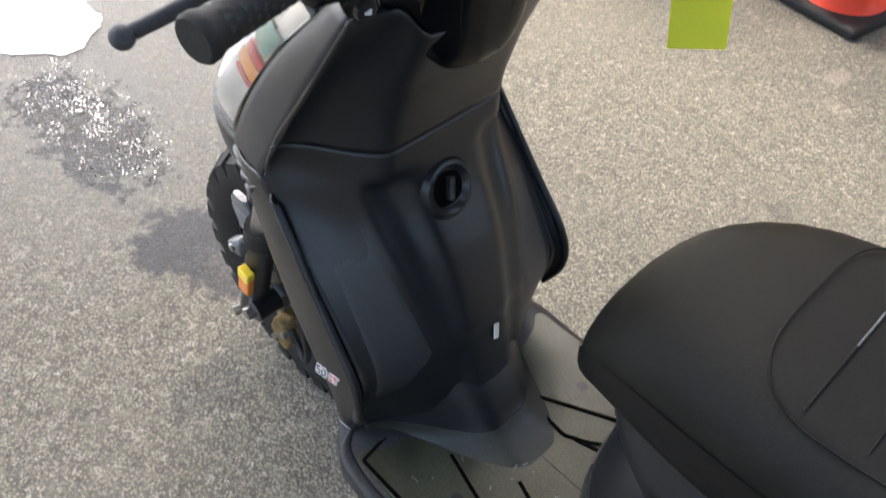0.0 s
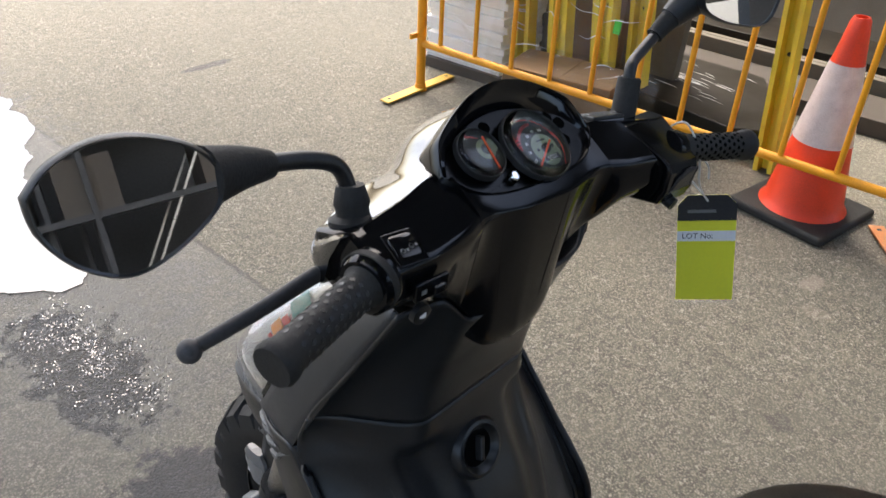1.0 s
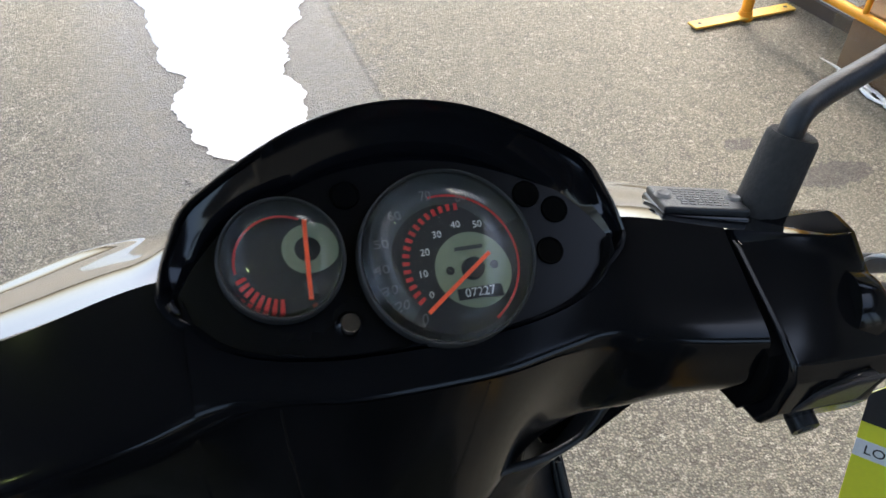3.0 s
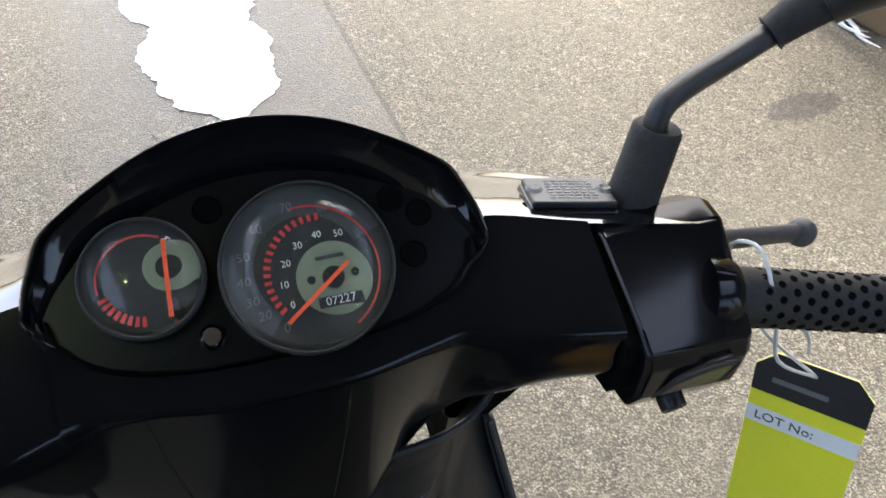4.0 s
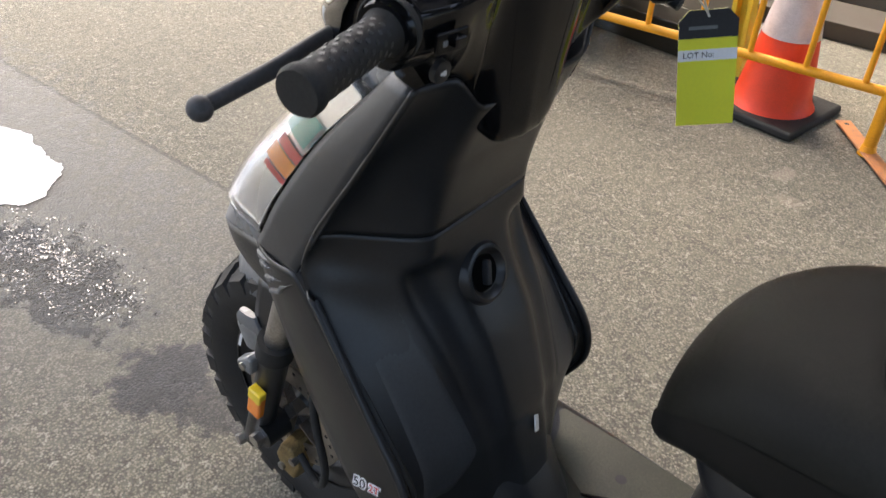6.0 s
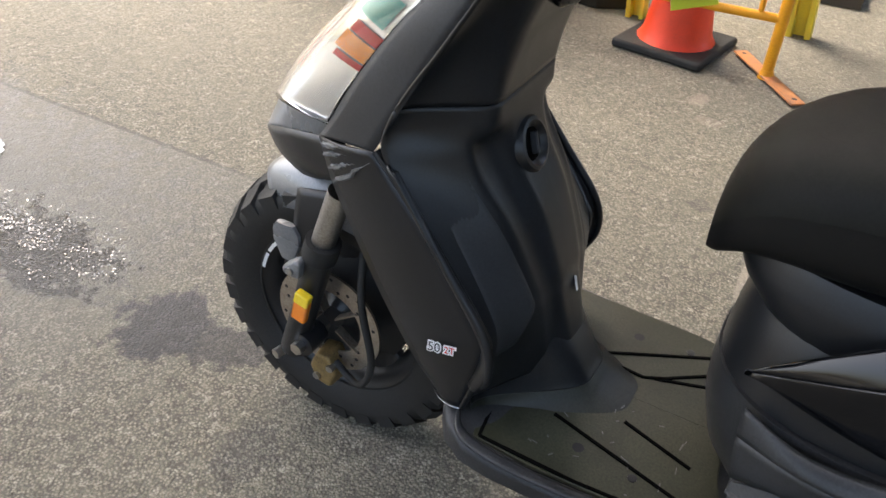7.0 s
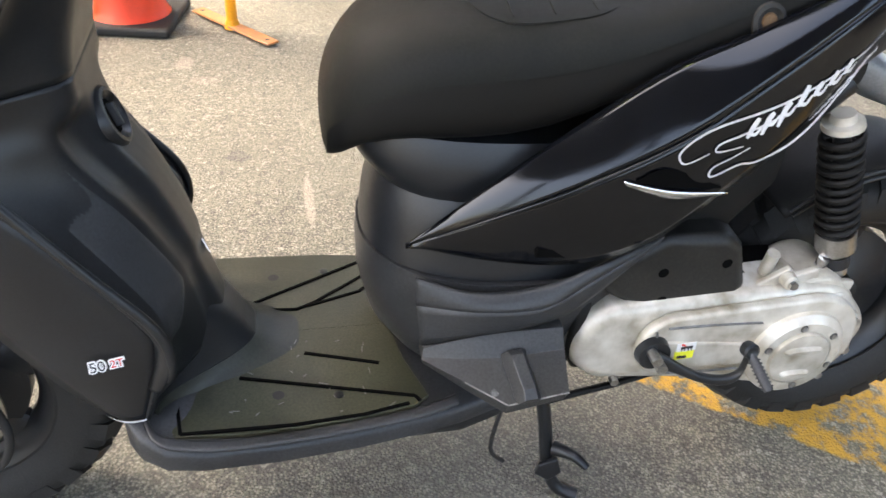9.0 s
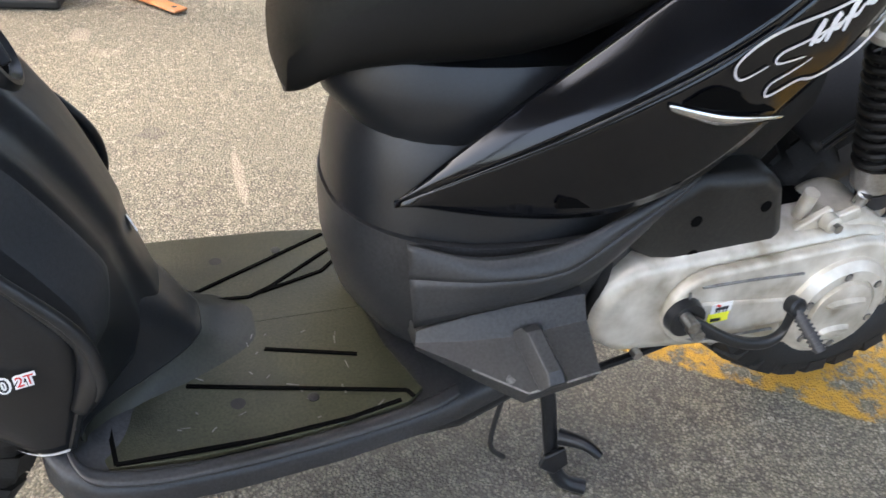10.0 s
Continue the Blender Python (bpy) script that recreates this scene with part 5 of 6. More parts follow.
part("horn_button", lathe([(0.0, 0.0095), (0.005, 0.009), (0.006, 0.0)], (-0.1715, -0.0560, -0.0700), (0, -0.95, -0.10), 20), SATIN, bars)
for dx, w, h in ((-0.002, 0.003, 0.0022), (0.001, 0.0035, 0.004)):
    part("horn_mark", box((-0.1715 + dx, -0.0622, -0.0708), (w, 0.0006, h)), WHITE_PRINT, bars)
# right starter button on the lower slanting face
STARTER = basis((0.181, -0.0682, -0.0535), (1, 0, -0.02), (0, -0.006, 0.025))
st_ob = part("starter_button", loft([[Vector(p) for p in ((-0.019, -0.011, z), (0.019, -0.011, z), (0.019, 0.011, z), (0.004, 0.011, z), (-0.012, 0.003, z))] for z in (-0.003, 0.003)]), SATIN, bars, "recessed starter button", bevel=0.0025)
st_ob.matrix_local = STARTER
part("button_edge", tube([Vector(p) for p in ((-0.019, -0.011, 0.002), (-0.012, 0.004, 0.002), (0.004, 0.012, 0.002), (0.0195, 0.012, 0.002), (0.0195, -0.011, 0.002))], 0.0011, 6), INK, st_ob)
# brake fluid reservoir
LID = pose(0.1500, 0.0215, -0.0110, -14, 3, -12)
res = part("fluid_reservoir", box((0, 0, -0.006), (0.046, 0.030, 0.014)), GLOSS, bars, "square brake fluid reservoir", bevel=0.003)
res.matrix_local = LID
part("reservoir_lid", box((0, 0, 0.0022), (0.043, 0.027, 0.004)), SATIN, res, "worn dark metal lid with embossed writing", bevel=0.0015)
for k in range(7):
    for q in range(6):
        part("lid_writing", box((-0.0105 + 0.0042 * q + 0.0008 * (k % 2), -0.0090 + 0.0030 * k, 0.0043), (0.0030, 0.0011, 0.0004)), SCUFF, res)
for x in (-0.018, 0.018):
    part("lid_screw", lathe([(0.0, 0.0), (0.0015, 0.003), (0.0, 0.0045)], (x, 0, 0.0042), (0, 0, 1), 12), SCUFF, res)

# dashboard: an arched visor over a sunken plate
HALF_ARCH = [(0.0985, 0.0), (0.0960, 0.010), (0.0920, 0.0195), (0.0860, 0.0305), (0.0750, 0.0385), (0.0600, 0.0470), (0.0400, 0.0560), (0.0200, 0.0612)]
ARCH = spline([(x, v, 0) for x, v in HALF_ARCH] + [(0, 0.063, 0)] + [(-x, v, 0) for x, v in reversed(HALF_ARCH)], 48)


def rim_ring(grow, drop, level):
    """The visor's outline on the dash plane: an arch above, the lip of the instrument well below. drop leads from the rim (0) to the plate (1)."""
    out = []
    for i in range(96):
        a = 2 * math.pi * i / 96
        c, q = math.cos(a), math.sin(a)
        if q >= 0:
            p = ARCH[i]
            x, v = p.x, p.y
            h = 0.0185 * (v / 0.0625) ** 1.2
        else:
            x, v = (0.0985 - 0.0085 * min(1.0, -3 * q)) * math.copysign(abs(c) ** 0.77, c), -0.0350 * abs(q) ** 0.77
            h = 0.0025
        x1, v1 = x * (1 - 0.125 * drop * smooth(-0.02, 0.03, v)) * grow, v * (1 - 0.26 * drop * smooth(0.0, 0.04, v)) * grow
        out.append(DASH @ Vector((x1, v1, h * (1 - drop) - 0.0045 * drop + level)))
    return out


hood = loft([rim_ring(1.03, 0.0, -0.062), rim_ring(1.02, 0.0, -0.020), rim_ring(1.004, 0.0, -0.001), rim_ring(0.992, 0.0, 0.0006), rim_ring(0.978, 0.0, -0.0004), rim_ring(0.970, 0.03, -0.0040), rim_ring(0.965, 0.55, 0.0), rim_ring(0.965, 1.0, 0.0)], True, False)
dash = part("dashboard_hood", hood, GLOSS, bars, "glossy black dashboard hood", 40)
part("dash_plate", loft([rim_ring(0.97, 1.0, 0.0), rim_ring(0.97, 1.0, -0.004)]), PIANO, dash)


def dial(name, u, v, r, label):
    o = DASH @ Vector((u, v, 0))
    nrm = (DASH.to_3x3() @ Vector((0, 0, 1))).normalized()
    d = part(name, lathe([(0.0, r + 0.0012), (0.006, r + 0.0008), (0.0068, r), (0.006, r - 0.0006), (0.001, r - 0.0010), (0.001, 0.0)], o, nrm, 56), DIAL_DARK, dash, label)
    gl = part("dial_glass", lathe([(0.0062, r - 0.0008), (0.0080, r * 0.6), (0.0088, 0.0)], o, nrm, 40), DIALGLASS, d, solid=0.0008)
    gl.visible_shadow = False
    return d


def on_dial(u, v, h, a=0.0):
    return DASH @ pose(u, v, h, 0, 0, a)


def flat_ring(u, v, h, r0, r1, a0=0.0, a1=360.0, n=48):
    bm = bmesh.new()
    rows = []
    for i in range(n + 1):
        a = radians(a0 + (a1 - a0) * i / n)
        rows.append([DASH @ Vector((u + math.cos(a) * r, v + math.sin(a) * r, h)) for r in (r0, r1)])
    return loft(rows, False, False, bm)


SU, SV, SR = 0.0155, -0.001, 0.0362
speedo = dial("speedometer", SU, SV, SR, "round speedometer with a red needle")
part("outer_scale", flat_ring(SU, SV, 0.0016, 0.0225, SR - 0.0025, 20, 232), DIAL_GREY, speedo)
part("centre_disc", flat_ring(SU + 0.0095, SV - 0.0065, 0.0020, 0.0005, 0.0158), DIAL_PALE, speedo, "pale green centre of the dial")
part("red_arc", flat_ring(SU + 0.001, SV - 0.002, 0.0021, 0.0272, 0.0279, -60, 100), RED_PRINT, speedo)
for k in range(17):
    a = 214 - k * 8.0
    part("red_mark", flat_ring(SU + 0.006, SV - 0.003, 0.0022, 0.0222, 0.0252, a - 1.9, a + 1.9, 2), RED_PRINT, speedo)
for txt, a in (("0", 240), ("20", 218), ("30", 202), ("40", 183), ("50", 161), ("60", 133), ("70", 99), ("80", 66)):
    a = radians(a)
    lettering("dial_number", txt, 0.0050, on_dial(SU + 0.0262 * math.cos(a), SV + 0.0262 * math.sin(a), 0.0022), NUMERAL, speedo, 0.0001)
for k, txt in enumerate(("0", "10", "20", "30", "40", "50")):
    a = radians(205 - k * 27)
    lettering("dial_number", txt, 0.0042, on_dial(SU + 0.0085 + 0.0200 * math.cos(a), SV - 0.0065 + 0.0195 * math.sin(a), 0.0024), WHITE_PRINT, speedo, 0.0001)
part("odometer", box((0, 0, 0), (0.0185, 0.0046, 0.0010)), INK, speedo, "black odometer window").matrix_local = on_dial(SU + 0.0105, SV - 0.0165, 0.0024)
lettering("odometer_digits", "07227", 0.0052, on_dial(SU + 0.0105, SV - 0.0165, 0.0031), WHITE_PRINT, speedo, 0.0001)
part("maker_bar", box((0, 0, 0), (0.012, 0.0016, 0.0003)), DIAL_GREY, speedo).matrix_local = on_dial(SU + 0.0095, SV + 0.0025, 0.0024)
part("needle_hub", lathe([(0.0, 0.0048), (0.003, 0.0044), (0.0034, 0.0)], on_dial(SU + 0.0095, SV - 0.0065, 0.0022).translation, (DASH.to_3x3() @ Vector((0, 0, 1))), 20), DIAL_DARK, speedo)
part("needle", box((-0.003, 0, 0), (0.036, 0.0017, 0.0008)), NEEDLE, speedo).matrix_local = on_dial(SU + 0.0045, SV - 0.0100, 0.0058, 35)
for du in (-0.0085, 0.0105):
    part("hub_dot", flat_ring(SU + 0.0085 + du, SV - 0.0060, 0.0024, 0.0002, 0.0018, n=16), INK, speedo)
FU, FV, FR = -0.0505, 0.0075, 0.0240
fuel = dial("fuel_gauge", FU, FV, FR, "small round fuel gauge with a red needle")
part("centre_disc", flat_ring(FU + 0.0105, FV + 0.003, 0.0020, 0.0050, 0.0100), DIAL_PALE, fuel, "pale ring of the gauge")
part("red_arc", flat_ring(FU, FV, 0.0021, 0.0168, 0.0174, 60, 190), RED_PRINT, fuel)
for k in range(8):
    a = 200 + k * 9
    part("red_mark", flat_ring(FU, FV, 0.0022, 0.0150, 0.0178, a - 2.6, a + 2.6, 2), RED_PRINT, fuel)
part("needle", box((0, 0, 0), (0.0315, 0.0017, 0.0008)), NEEDLE, fuel).matrix_local = on_dial(FU + 0.0095, FV - 0.002, 0.0058, 86)
part("pump_mark", box((0, 0, 0), (0.004, 0.0045, 0.0003)), DIAL_GREY, fuel).matrix_local = on_dial(FU + 0.009, FV - 0.012, 0.0024)
part("reset_knob", lathe([(0.0, 0.0055), (0.004, 0.0052), (0.006, 0.0036), (0.0062, 0.0)], on_dial(-0.0284, -0.0215, -0.002).translation, DASH.to_3x3() @ Vector((0, 0, 1)), 20), CHROME, dash, "bright reset knob")
for u, v in ((0.058, 0.023), (0.0695, 0.0145), (0.063, -0.0035), (-0.0206, 0.0325)):
    part("warning_lamp", lathe([(0.0004, 0.0062), (0.0012, 0.0058), (0.0008, 0.0052), (0.0004, 0.0050), (0.0004, 0.0)], on_dial(u, v, -0.0045).translation, DASH.to_3x3() @ Vector((0, 0, 1)), 20), GROOVE, dash)

# mirrors
def mirror(s):
    base = Vector((-0.182, 0.011, -0.019)) if s < 0 else Vector((0.184, 0.016, -0.012))
    boot = part("mirror_boot", lathe([(0.0, 0.0195), (0.004, 0.0195), (0.007, 0.0135), (0.012, 0.013), (0.016, 0.0145), (0.024, 0.0125), (0.030, 0.011), (0.030, 0.0)] if s < 0 else
                                     [(-0.006, 0.0140), (0.0, 0.0132), (0.036, 0.0124), (0.038, 0.011), (0.038, 0.0)], base, (0.05, 0.25, 1) if s < 0 else (0.20, 0.14, 1), 24), RUBBER, bars, "black rubber mirror boot")
    if s < 0:
        arm = spline([(-0.181, 0.015, -0.006), (-0.181, 0.021, 0.010), (-0.189, 0.026, 0.026), (-0.214, 0.028, 0.036), (-0.255, 0.026, 0.044)], 24)
        head = [(-0.408, 0.094), (-0.392, 0.110), (-0.366, 0.120), (-0.338, 0.119), (-0.308, 0.107), (-0.293, 0.088), (-0.297, 0.068), (-0.318, 0.050), (-0.345, 0.037), (-0.366, 0.036), (-0.390, 0.050), (-0.405, 0.072)]
        neck = [(-0.246, 0.026, 0.042), (-0.272, 0.024, 0.047), (-0.300, 0.020, 0.050)]
        turn = -9
    else:
        arm = spline([(0.188, 0.019, 0.018), (0.1905, 0.022, 0.033), (0.204, 0.028, 0.039), (0.232, 0.035, 0.0465), (0.262, 0.042, 0.055)], 18)
        head = [(0.284, 0.082), (0.292, 0.068), (0.318, 0.056), (0.350, 0.049), (0.378, 0.047), (0.396, 0.056), (0.406, 0.080), (0.404, 0.106), (0.385, 0.128), (0.350, 0.138), (0.315, 0.128), (0.290, 0.106)]
        neck = [(0.2575, 0.0415, 0.0535), (0.268, 0.040, 0.063), (0.279, 0.037, 0.073)]
        turn = -15
    part("mirror_arm", tube(arm, 0.0068 if s < 0 else 0.0062, 14), SATIN, boot)
    cx, cz = sum(p[0] for p in head) / len(head), sum(p[1] for p in head) / len(head)
    m = Matrix.Translation((cx, 0.016 if s < 0 else -0.004, cz - (0.031 if s < 0 else -0.016))) @ pose(0, 0, 0, -15 if s < 0 else -10, 0, turn)
    loop = spline([(x, 0, z) for x, z in head + head[:1]], 48)[:-1]
    rel = lambda k, y: [m @ Vector(((p.x - cx) * k, y, (p.z - cz) * k)) for p in loop]
    shell = part("mirror_shell", loft([rel(0.955, -0.0005), rel(0.985, -0.0035), rel(1.02, -0.001), rel(1.03, 0.006), rel(0.95, 0.020), rel(0.70, 0.032), rel(0.35, 0.037)]), SATIN, boot, "black mirror shell", 60)
    part("mirror_glass", loft([rel(0.965, -0.0008), rel(0.965, 0.0015)]), MIRROR, shell, "clean mirror glass", 20)
    if s < 0:
        part("mirror_neck", tube(spline(neck, 10), [0.010 + 0.0011 * i for i in range(11)], 16), RUBBER, boot)
        return
    part("mirror_neck", tube(spline(neck, 10), [0.0098] + [0.0090 + 0.00034 * i for i in range(10)], 18), RUBBER, boot)
    stem = spline([(0.277, 0.0375, 0.071), (0.288, 0.034, 0.081), (0.304, 0.028, 0.092), (0.326, 0.020, 0.102)], 14)
    part("mirror_stem", tube(stem, [0.0136] + [0.0138 + 0.0006 * i for i in range(14)], 20), SATIN, shell)


mirror(-1)
mirror(1)

# paper sale tag hanging from the throttle side
TAG = basis((0.293, 0.160, 0.806), (0.55, -0.83, 0.16), (0.10, 0.10, 1.0))
tag_thing = empty("hanging_tag", "card tag, yellow and handwritten white, tied to the handlebar", "tag")
OUTLINE = ((-0.033, -0.068), (0.033, -0.068), (0.033, 0.056), (0.022, 0.068), (-0.022, 0.068), (-0.033, 0.056))


def on_tag(shape, z0, z1):
    return loft([[TAG @ Vector((x, y, z)) for x, y in shape] for z in (z0, z1)])


card_ob = part("card", on_tag(OUTLINE, 0.0, 0.0006), TAG_YELLOW, tag_thing, "yellow front of the card")
part("white_side", on_tag(OUTLINE, -0.0006, -0.0002), TAG_WHITE, card_ob, "white handwritten back of the card")
part("black_head", on_tag(((-0.033, 0.036), (0.033, 0.036), (0.033, 0.056), (0.022, 0.068), (-0.022, 0.068), (-0.033, 0.056)), 0.0008, 0.0011), INK, card_ob, "black printed head")
part("print_bar", on_tag(((-0.022, 0.046), (0.010, 0.046), (0.010, 0.050), (-0.022, 0.050)), 0.0013, 0.0014), NUMERAL, card_ob)
part("white_band", on_tag(((-0.033, 0.010), (0.033, 0.010), (0.033, 0.023), (-0.033, 0.023)), 0.0008, 0.0011), TAG_WHITE, card_ob, "white band for the lot number")
lettering("lot_print", "LOT No:", 0.0095, TAG @ pose(-0.010, 0.0165, 0.0014), INK, card_ob, 0.0001)
for k, txt in enumerate(("A11460", "", "2015", "7227 KMS", "KEY # 57")):
    y = 0.036 - 0.0185 * k
    if txt:
        lettering("handwriting", txt, 0.0150 if len(txt) < 7 else 0.0115, TAG @ pose(0.0, y, -0.0009, 0, 180, 4), INK, card_ob, 0.0001)
    else:
        for q in range(6):
            bar = part("plain_bar", box((0, 0, 0), (0.0050, 0.0095, 0.0003)), INK, card_ob)
            bar.matrix_local = TAG @ pose(-0.019 + 0.0075 * q, y, -0.0008)
part("string", tube(spline([TAG @ Vector((0, 0.060, 0)), (0.252, 0.170, 0.905), (0.238, 0.172, 0.945), (0.234, 0.192, 0.975), (0.236, 0.212, 0.955), (0.250, 0.190, 0.915), TAG @ Vector((0.001, 0.060, 0))], 30), 0.0011, 6), STRING, tag_thing, "white cotton string")
part("string_end", tube(spline([(0.240, 0.176, 0.940), (0.262, 0.170, 0.925), (0.270, 0.168, 0.905)], 8), 0.0010, 6), STRING, tag_thing)

# ---- floor ----
def floor_material():
    m = bpy.data.materials.new("worn_asphalt")
    m.use_nodes = True
    nt = m.node_tree
    N, L = nt.nodes, nt.links
    bs = N["Principled BSDF"]
    co = N.new("ShaderNodeTexCoord").outputs["Object"]

    def tex(kind, scale, **kw):
        n = N.new(kind)
        n.inputs["Scale"].default_value = scale
        for k, v in kw.items():
            n.inputs[k].default_value = v
        L.new(co, n.inputs["Vector"])
        return n

    def math_node(op, a, b=None, clamp=False):
        n = N.new("ShaderNodeMath")
        n.operation, n.use_clamp = op, clamp
        for i, v in enumerate((a, b)):
            if v is None:
                continue
            if isinstance(v, (int, float)):
                n.inputs[i].default_value = v
            else:
                L.new(v, n.inputs[i])
        return n.outputs[0]

    def remap(v, lo, hi, a=0.0, b=1.0):
        n = N.new("ShaderNodeMapRange")
        n.interpolation_type = "SMOOTHSTEP"
        for i, x in enumerate((lo, hi, a, b)):
            n.inputs[i + 1].default_value = x
        L.new(v, n.inputs[0])
        return n.outputs[0]

    def mix(f, a, b):
        n = N.new("ShaderNodeMix")
        n.data_type = "RGBA"
        if isinstance(f, (int, float)):
            n.inputs[0].default_value = f
        else:
            L.new(f, n.inputs[0])
        for i, v in ((6, a), (7, b)):
            if isinstance(v, tuple):
                n.inputs[i].default_value = (*v, 1)
            else:
                L.new(v, n.inputs[i])
        return n.outputs[2]

    stones = tex("ShaderNodeTexVoronoi", 215.0)
    chips = tex("ShaderNodeTexVoronoi", 90.0)
    fine = tex("ShaderNodeTexNoise", 420.0, Detail=4.0)
    mid = tex("ShaderNodeTexNoise", 26.0, Detail=6.0, Roughness=0.65)
    big = tex("ShaderNodeTexNoise", 1.6, Detail=6.0, Roughness=0.6)
    edge = tex("ShaderNodeTexNoise", 9.0, Detail=8.0, Roughness=0.7)
    tone = N.new("ShaderNodeSeparateColor")
    L.new(stones.outputs["Color"], tone.inputs[0])
    tone2 = N.new("ShaderNodeSeparateColor")
    L.new(chips.outputs["Color"], tone2.inputs[0])
    col = mix(remap(math_node("ADD", math_node("MULTIPLY", tone.outputs[0], 0.55), math_node("MULTIPLY", fine.outputs["Fac"], 0.6)), 0.2, 1.0), (0.112, 0.104, 0.082), (0.325, 0.300, 0.236))
    col = mix(remap(tone2.outputs[1], 0.84, 0.96, 0, 0.6), col, (0.44, 0.415, 0.34))
    col = mix(remap(tone2.outputs[2], 0.88, 0.96, 0, 0.35), col, (0.085, 0.078, 0.064))
    col = mix(remap(stones.outputs["Distance"], 0.34, 0.68, 0, 0.75), col, (0.060, 0.056, 0.047))
    col = mix(remap(mid.outputs["Fac"], 0.35, 0.75, 0, 0.38), col, (0.275, 0.257, 0.203))
    col = mix(remap(big.outputs["Fac"], 0.45, 0.70, 0, 0.40), col, (0.172, 0.161, 0.127))
    xyz = N.new("ShaderNodeSeparateXYZ")
    L.new(co, xyz.inputs[0])
    X, Y = xyz.outputs[0], xyz.outputs[1]
    wob = math_node("ADD", math_node("SUBTRACT", edge.outputs["Fac"], 0.5), math_node("MULTIPLY", math_node("SUBTRACT", mid.outputs["Fac"], 0.5), 0.55))

    def blot(x, y, rx, ry, amount, soft=0.32):
        dx = math_node("DIVIDE", math_node("SUBTRACT", X, x), rx)
        dy = math_node("DIVIDE", math_node("SUBTRACT", Y, y), ry)
        d = math_node("SQRT", math_node("ADD", math_node("MULTIPLY", dx, dx), math_node("MULTIPLY", dy, dy)))
        d = math_node("ADD", d, math_node("MULTIPLY", wob, 1.9))
        return remap(d, 1.0 + soft * 0.5, 1.0 - soft * 0.5, 0.0, amount)

    # damp ground round the puddle, dark stains and blots, old yellow floor paint
    damp = blot(0.16, 3.2, 0.38, 1.9, 0.9, 0.6)
    lick = blot(-0.01, 1.44, 0.12, 0.28, 1.0, 0.5)
    stain_blots = math_node("MAXIMUM", blot(-0.035, 0.97, 0.10, 0.10, 1.0), blot(-0.02, 0.83, 0.06, 0.10, 0.8))
    # the widest, faint blot darkens the floor beneath the scooter
    for x, y, rx, ry, a in ((-0.2, 0.62, 0.07, 0.05, 0.35), (1.50, 1.25, 0.10, 0.05, 0.7), (1.34, 1.45, 0.05, 0.03, 0.6), (1.02, 0.16, 0.04, 0.03, 0.4), (0.1, -0.3, 0.28, 0.5, 0.35), (1.3, 2.9, 0.12, 0.03, 0.7)):
        stain_blots = math_node("MAXIMUM", stain_blots, blot(x, y, rx, ry, a))
    # a smoother strip of old repair with a straight joint along one side
    strip = math_node("MULTIPLY", remap(math_node("ADD", X, math_node("MULTIPLY", wob, 0.03)), 0.498, 0.482), remap(math_node("ADD", X, math_node("MULTIPLY", wob, 0.35)), -0.42, -0.20))
    strip = math_node("MULTIPLY", strip, remap(math_node("ADD", Y, math_node("MULTIPLY", wob, 0.8)), 0.75, 1.35))
    joint = math_node("MULTIPLY", math_node("MULTIPLY", remap(X, 0.478, 0.484), remap(X, 0.500, 0.492)), remap(Y, 1.0, 1.4))
    wet = math_node("MAXIMUM", damp, lick)
    col = mix(math_node("MULTIPLY", strip, 0.42), col, (0.150, 0.146, 0.132))
    col = mix(math_node("MULTIPLY", joint, 0.5), col, (0.06, 0.058, 0.052))
    col = mix(math_node("MULTIPLY", damp, 0.42), col, (0.075, 0.075, 0.078))
    col = mix(math_node("MULTIPLY", lick, 0.85), col, (0.024, 0.025, 0.030))
    col = mix(math_node("MULTIPLY", stain_blots, 0.85), col, (0.030, 0.030, 0.035))
    pale = math_node("MAXIMUM", blot(0.80, -0.01, 0.10, 0.012, 0.5), math_node("MAXIMUM", blot(1.63, 0.33, 0.05, 0.03, 0.35), blot(1.50, 0.27, 0.03, 0.05, 0.2)))
    col = mix(pale, col, (0.36, 0.32, 0.26))
    # the paint lies behind a slanting line across the floor
    line = math_node("ADD", math_node("MULTIPLY", X, -1.29), Y)
    inside = remap(math_node("ADD", line, math_node("MULTIPLY", wob, 0.05)), -0.706, -0.722)
    inside = math_node("MULTIPLY", inside, remap(math_node("ADD", line, math_node("MULTIPLY", wob, 0.10)), -1.34, -1.30))
    inside = math_node("MULTIPLY", inside, remap(X, 0.42, 0.36))
    inside = math_node("MULTIPLY", inside, remap(X, -0.80, -0.70))
    worn = remap(math_node("ADD", mid.outputs["Fac"], math_node("MULTIPLY", edge.outputs["Fac"], 0.8)), 0.82, 1.03, 1.0, 0.0)
    col = mix(math_node("MULTIPLY", inside, worn), col, (0.52, 0.29, 0.035))
    L.new(col, bs.inputs["Base Color"])
    rough = math_node("SUBTRACT", remap(mid.outputs["Fac"], 0.3, 0.7, 0.66, 0.86), math_node("ADD", math_node("MULTIPLY", damp, 0.22), math_node("MULTIPLY", lick, 0.50)))
    rough = math_node("SUBTRACT", rough, math_node("MULTIPLY", strip, 0.14))
    rough = math_node("SUBTRACT", rough, math_node("MULTIPLY", stain_blots, 0.18), True)
    L.new(rough, bs.inputs["Roughness"])
    bs.inputs["Specular IOR Level"].default_value = 0.32
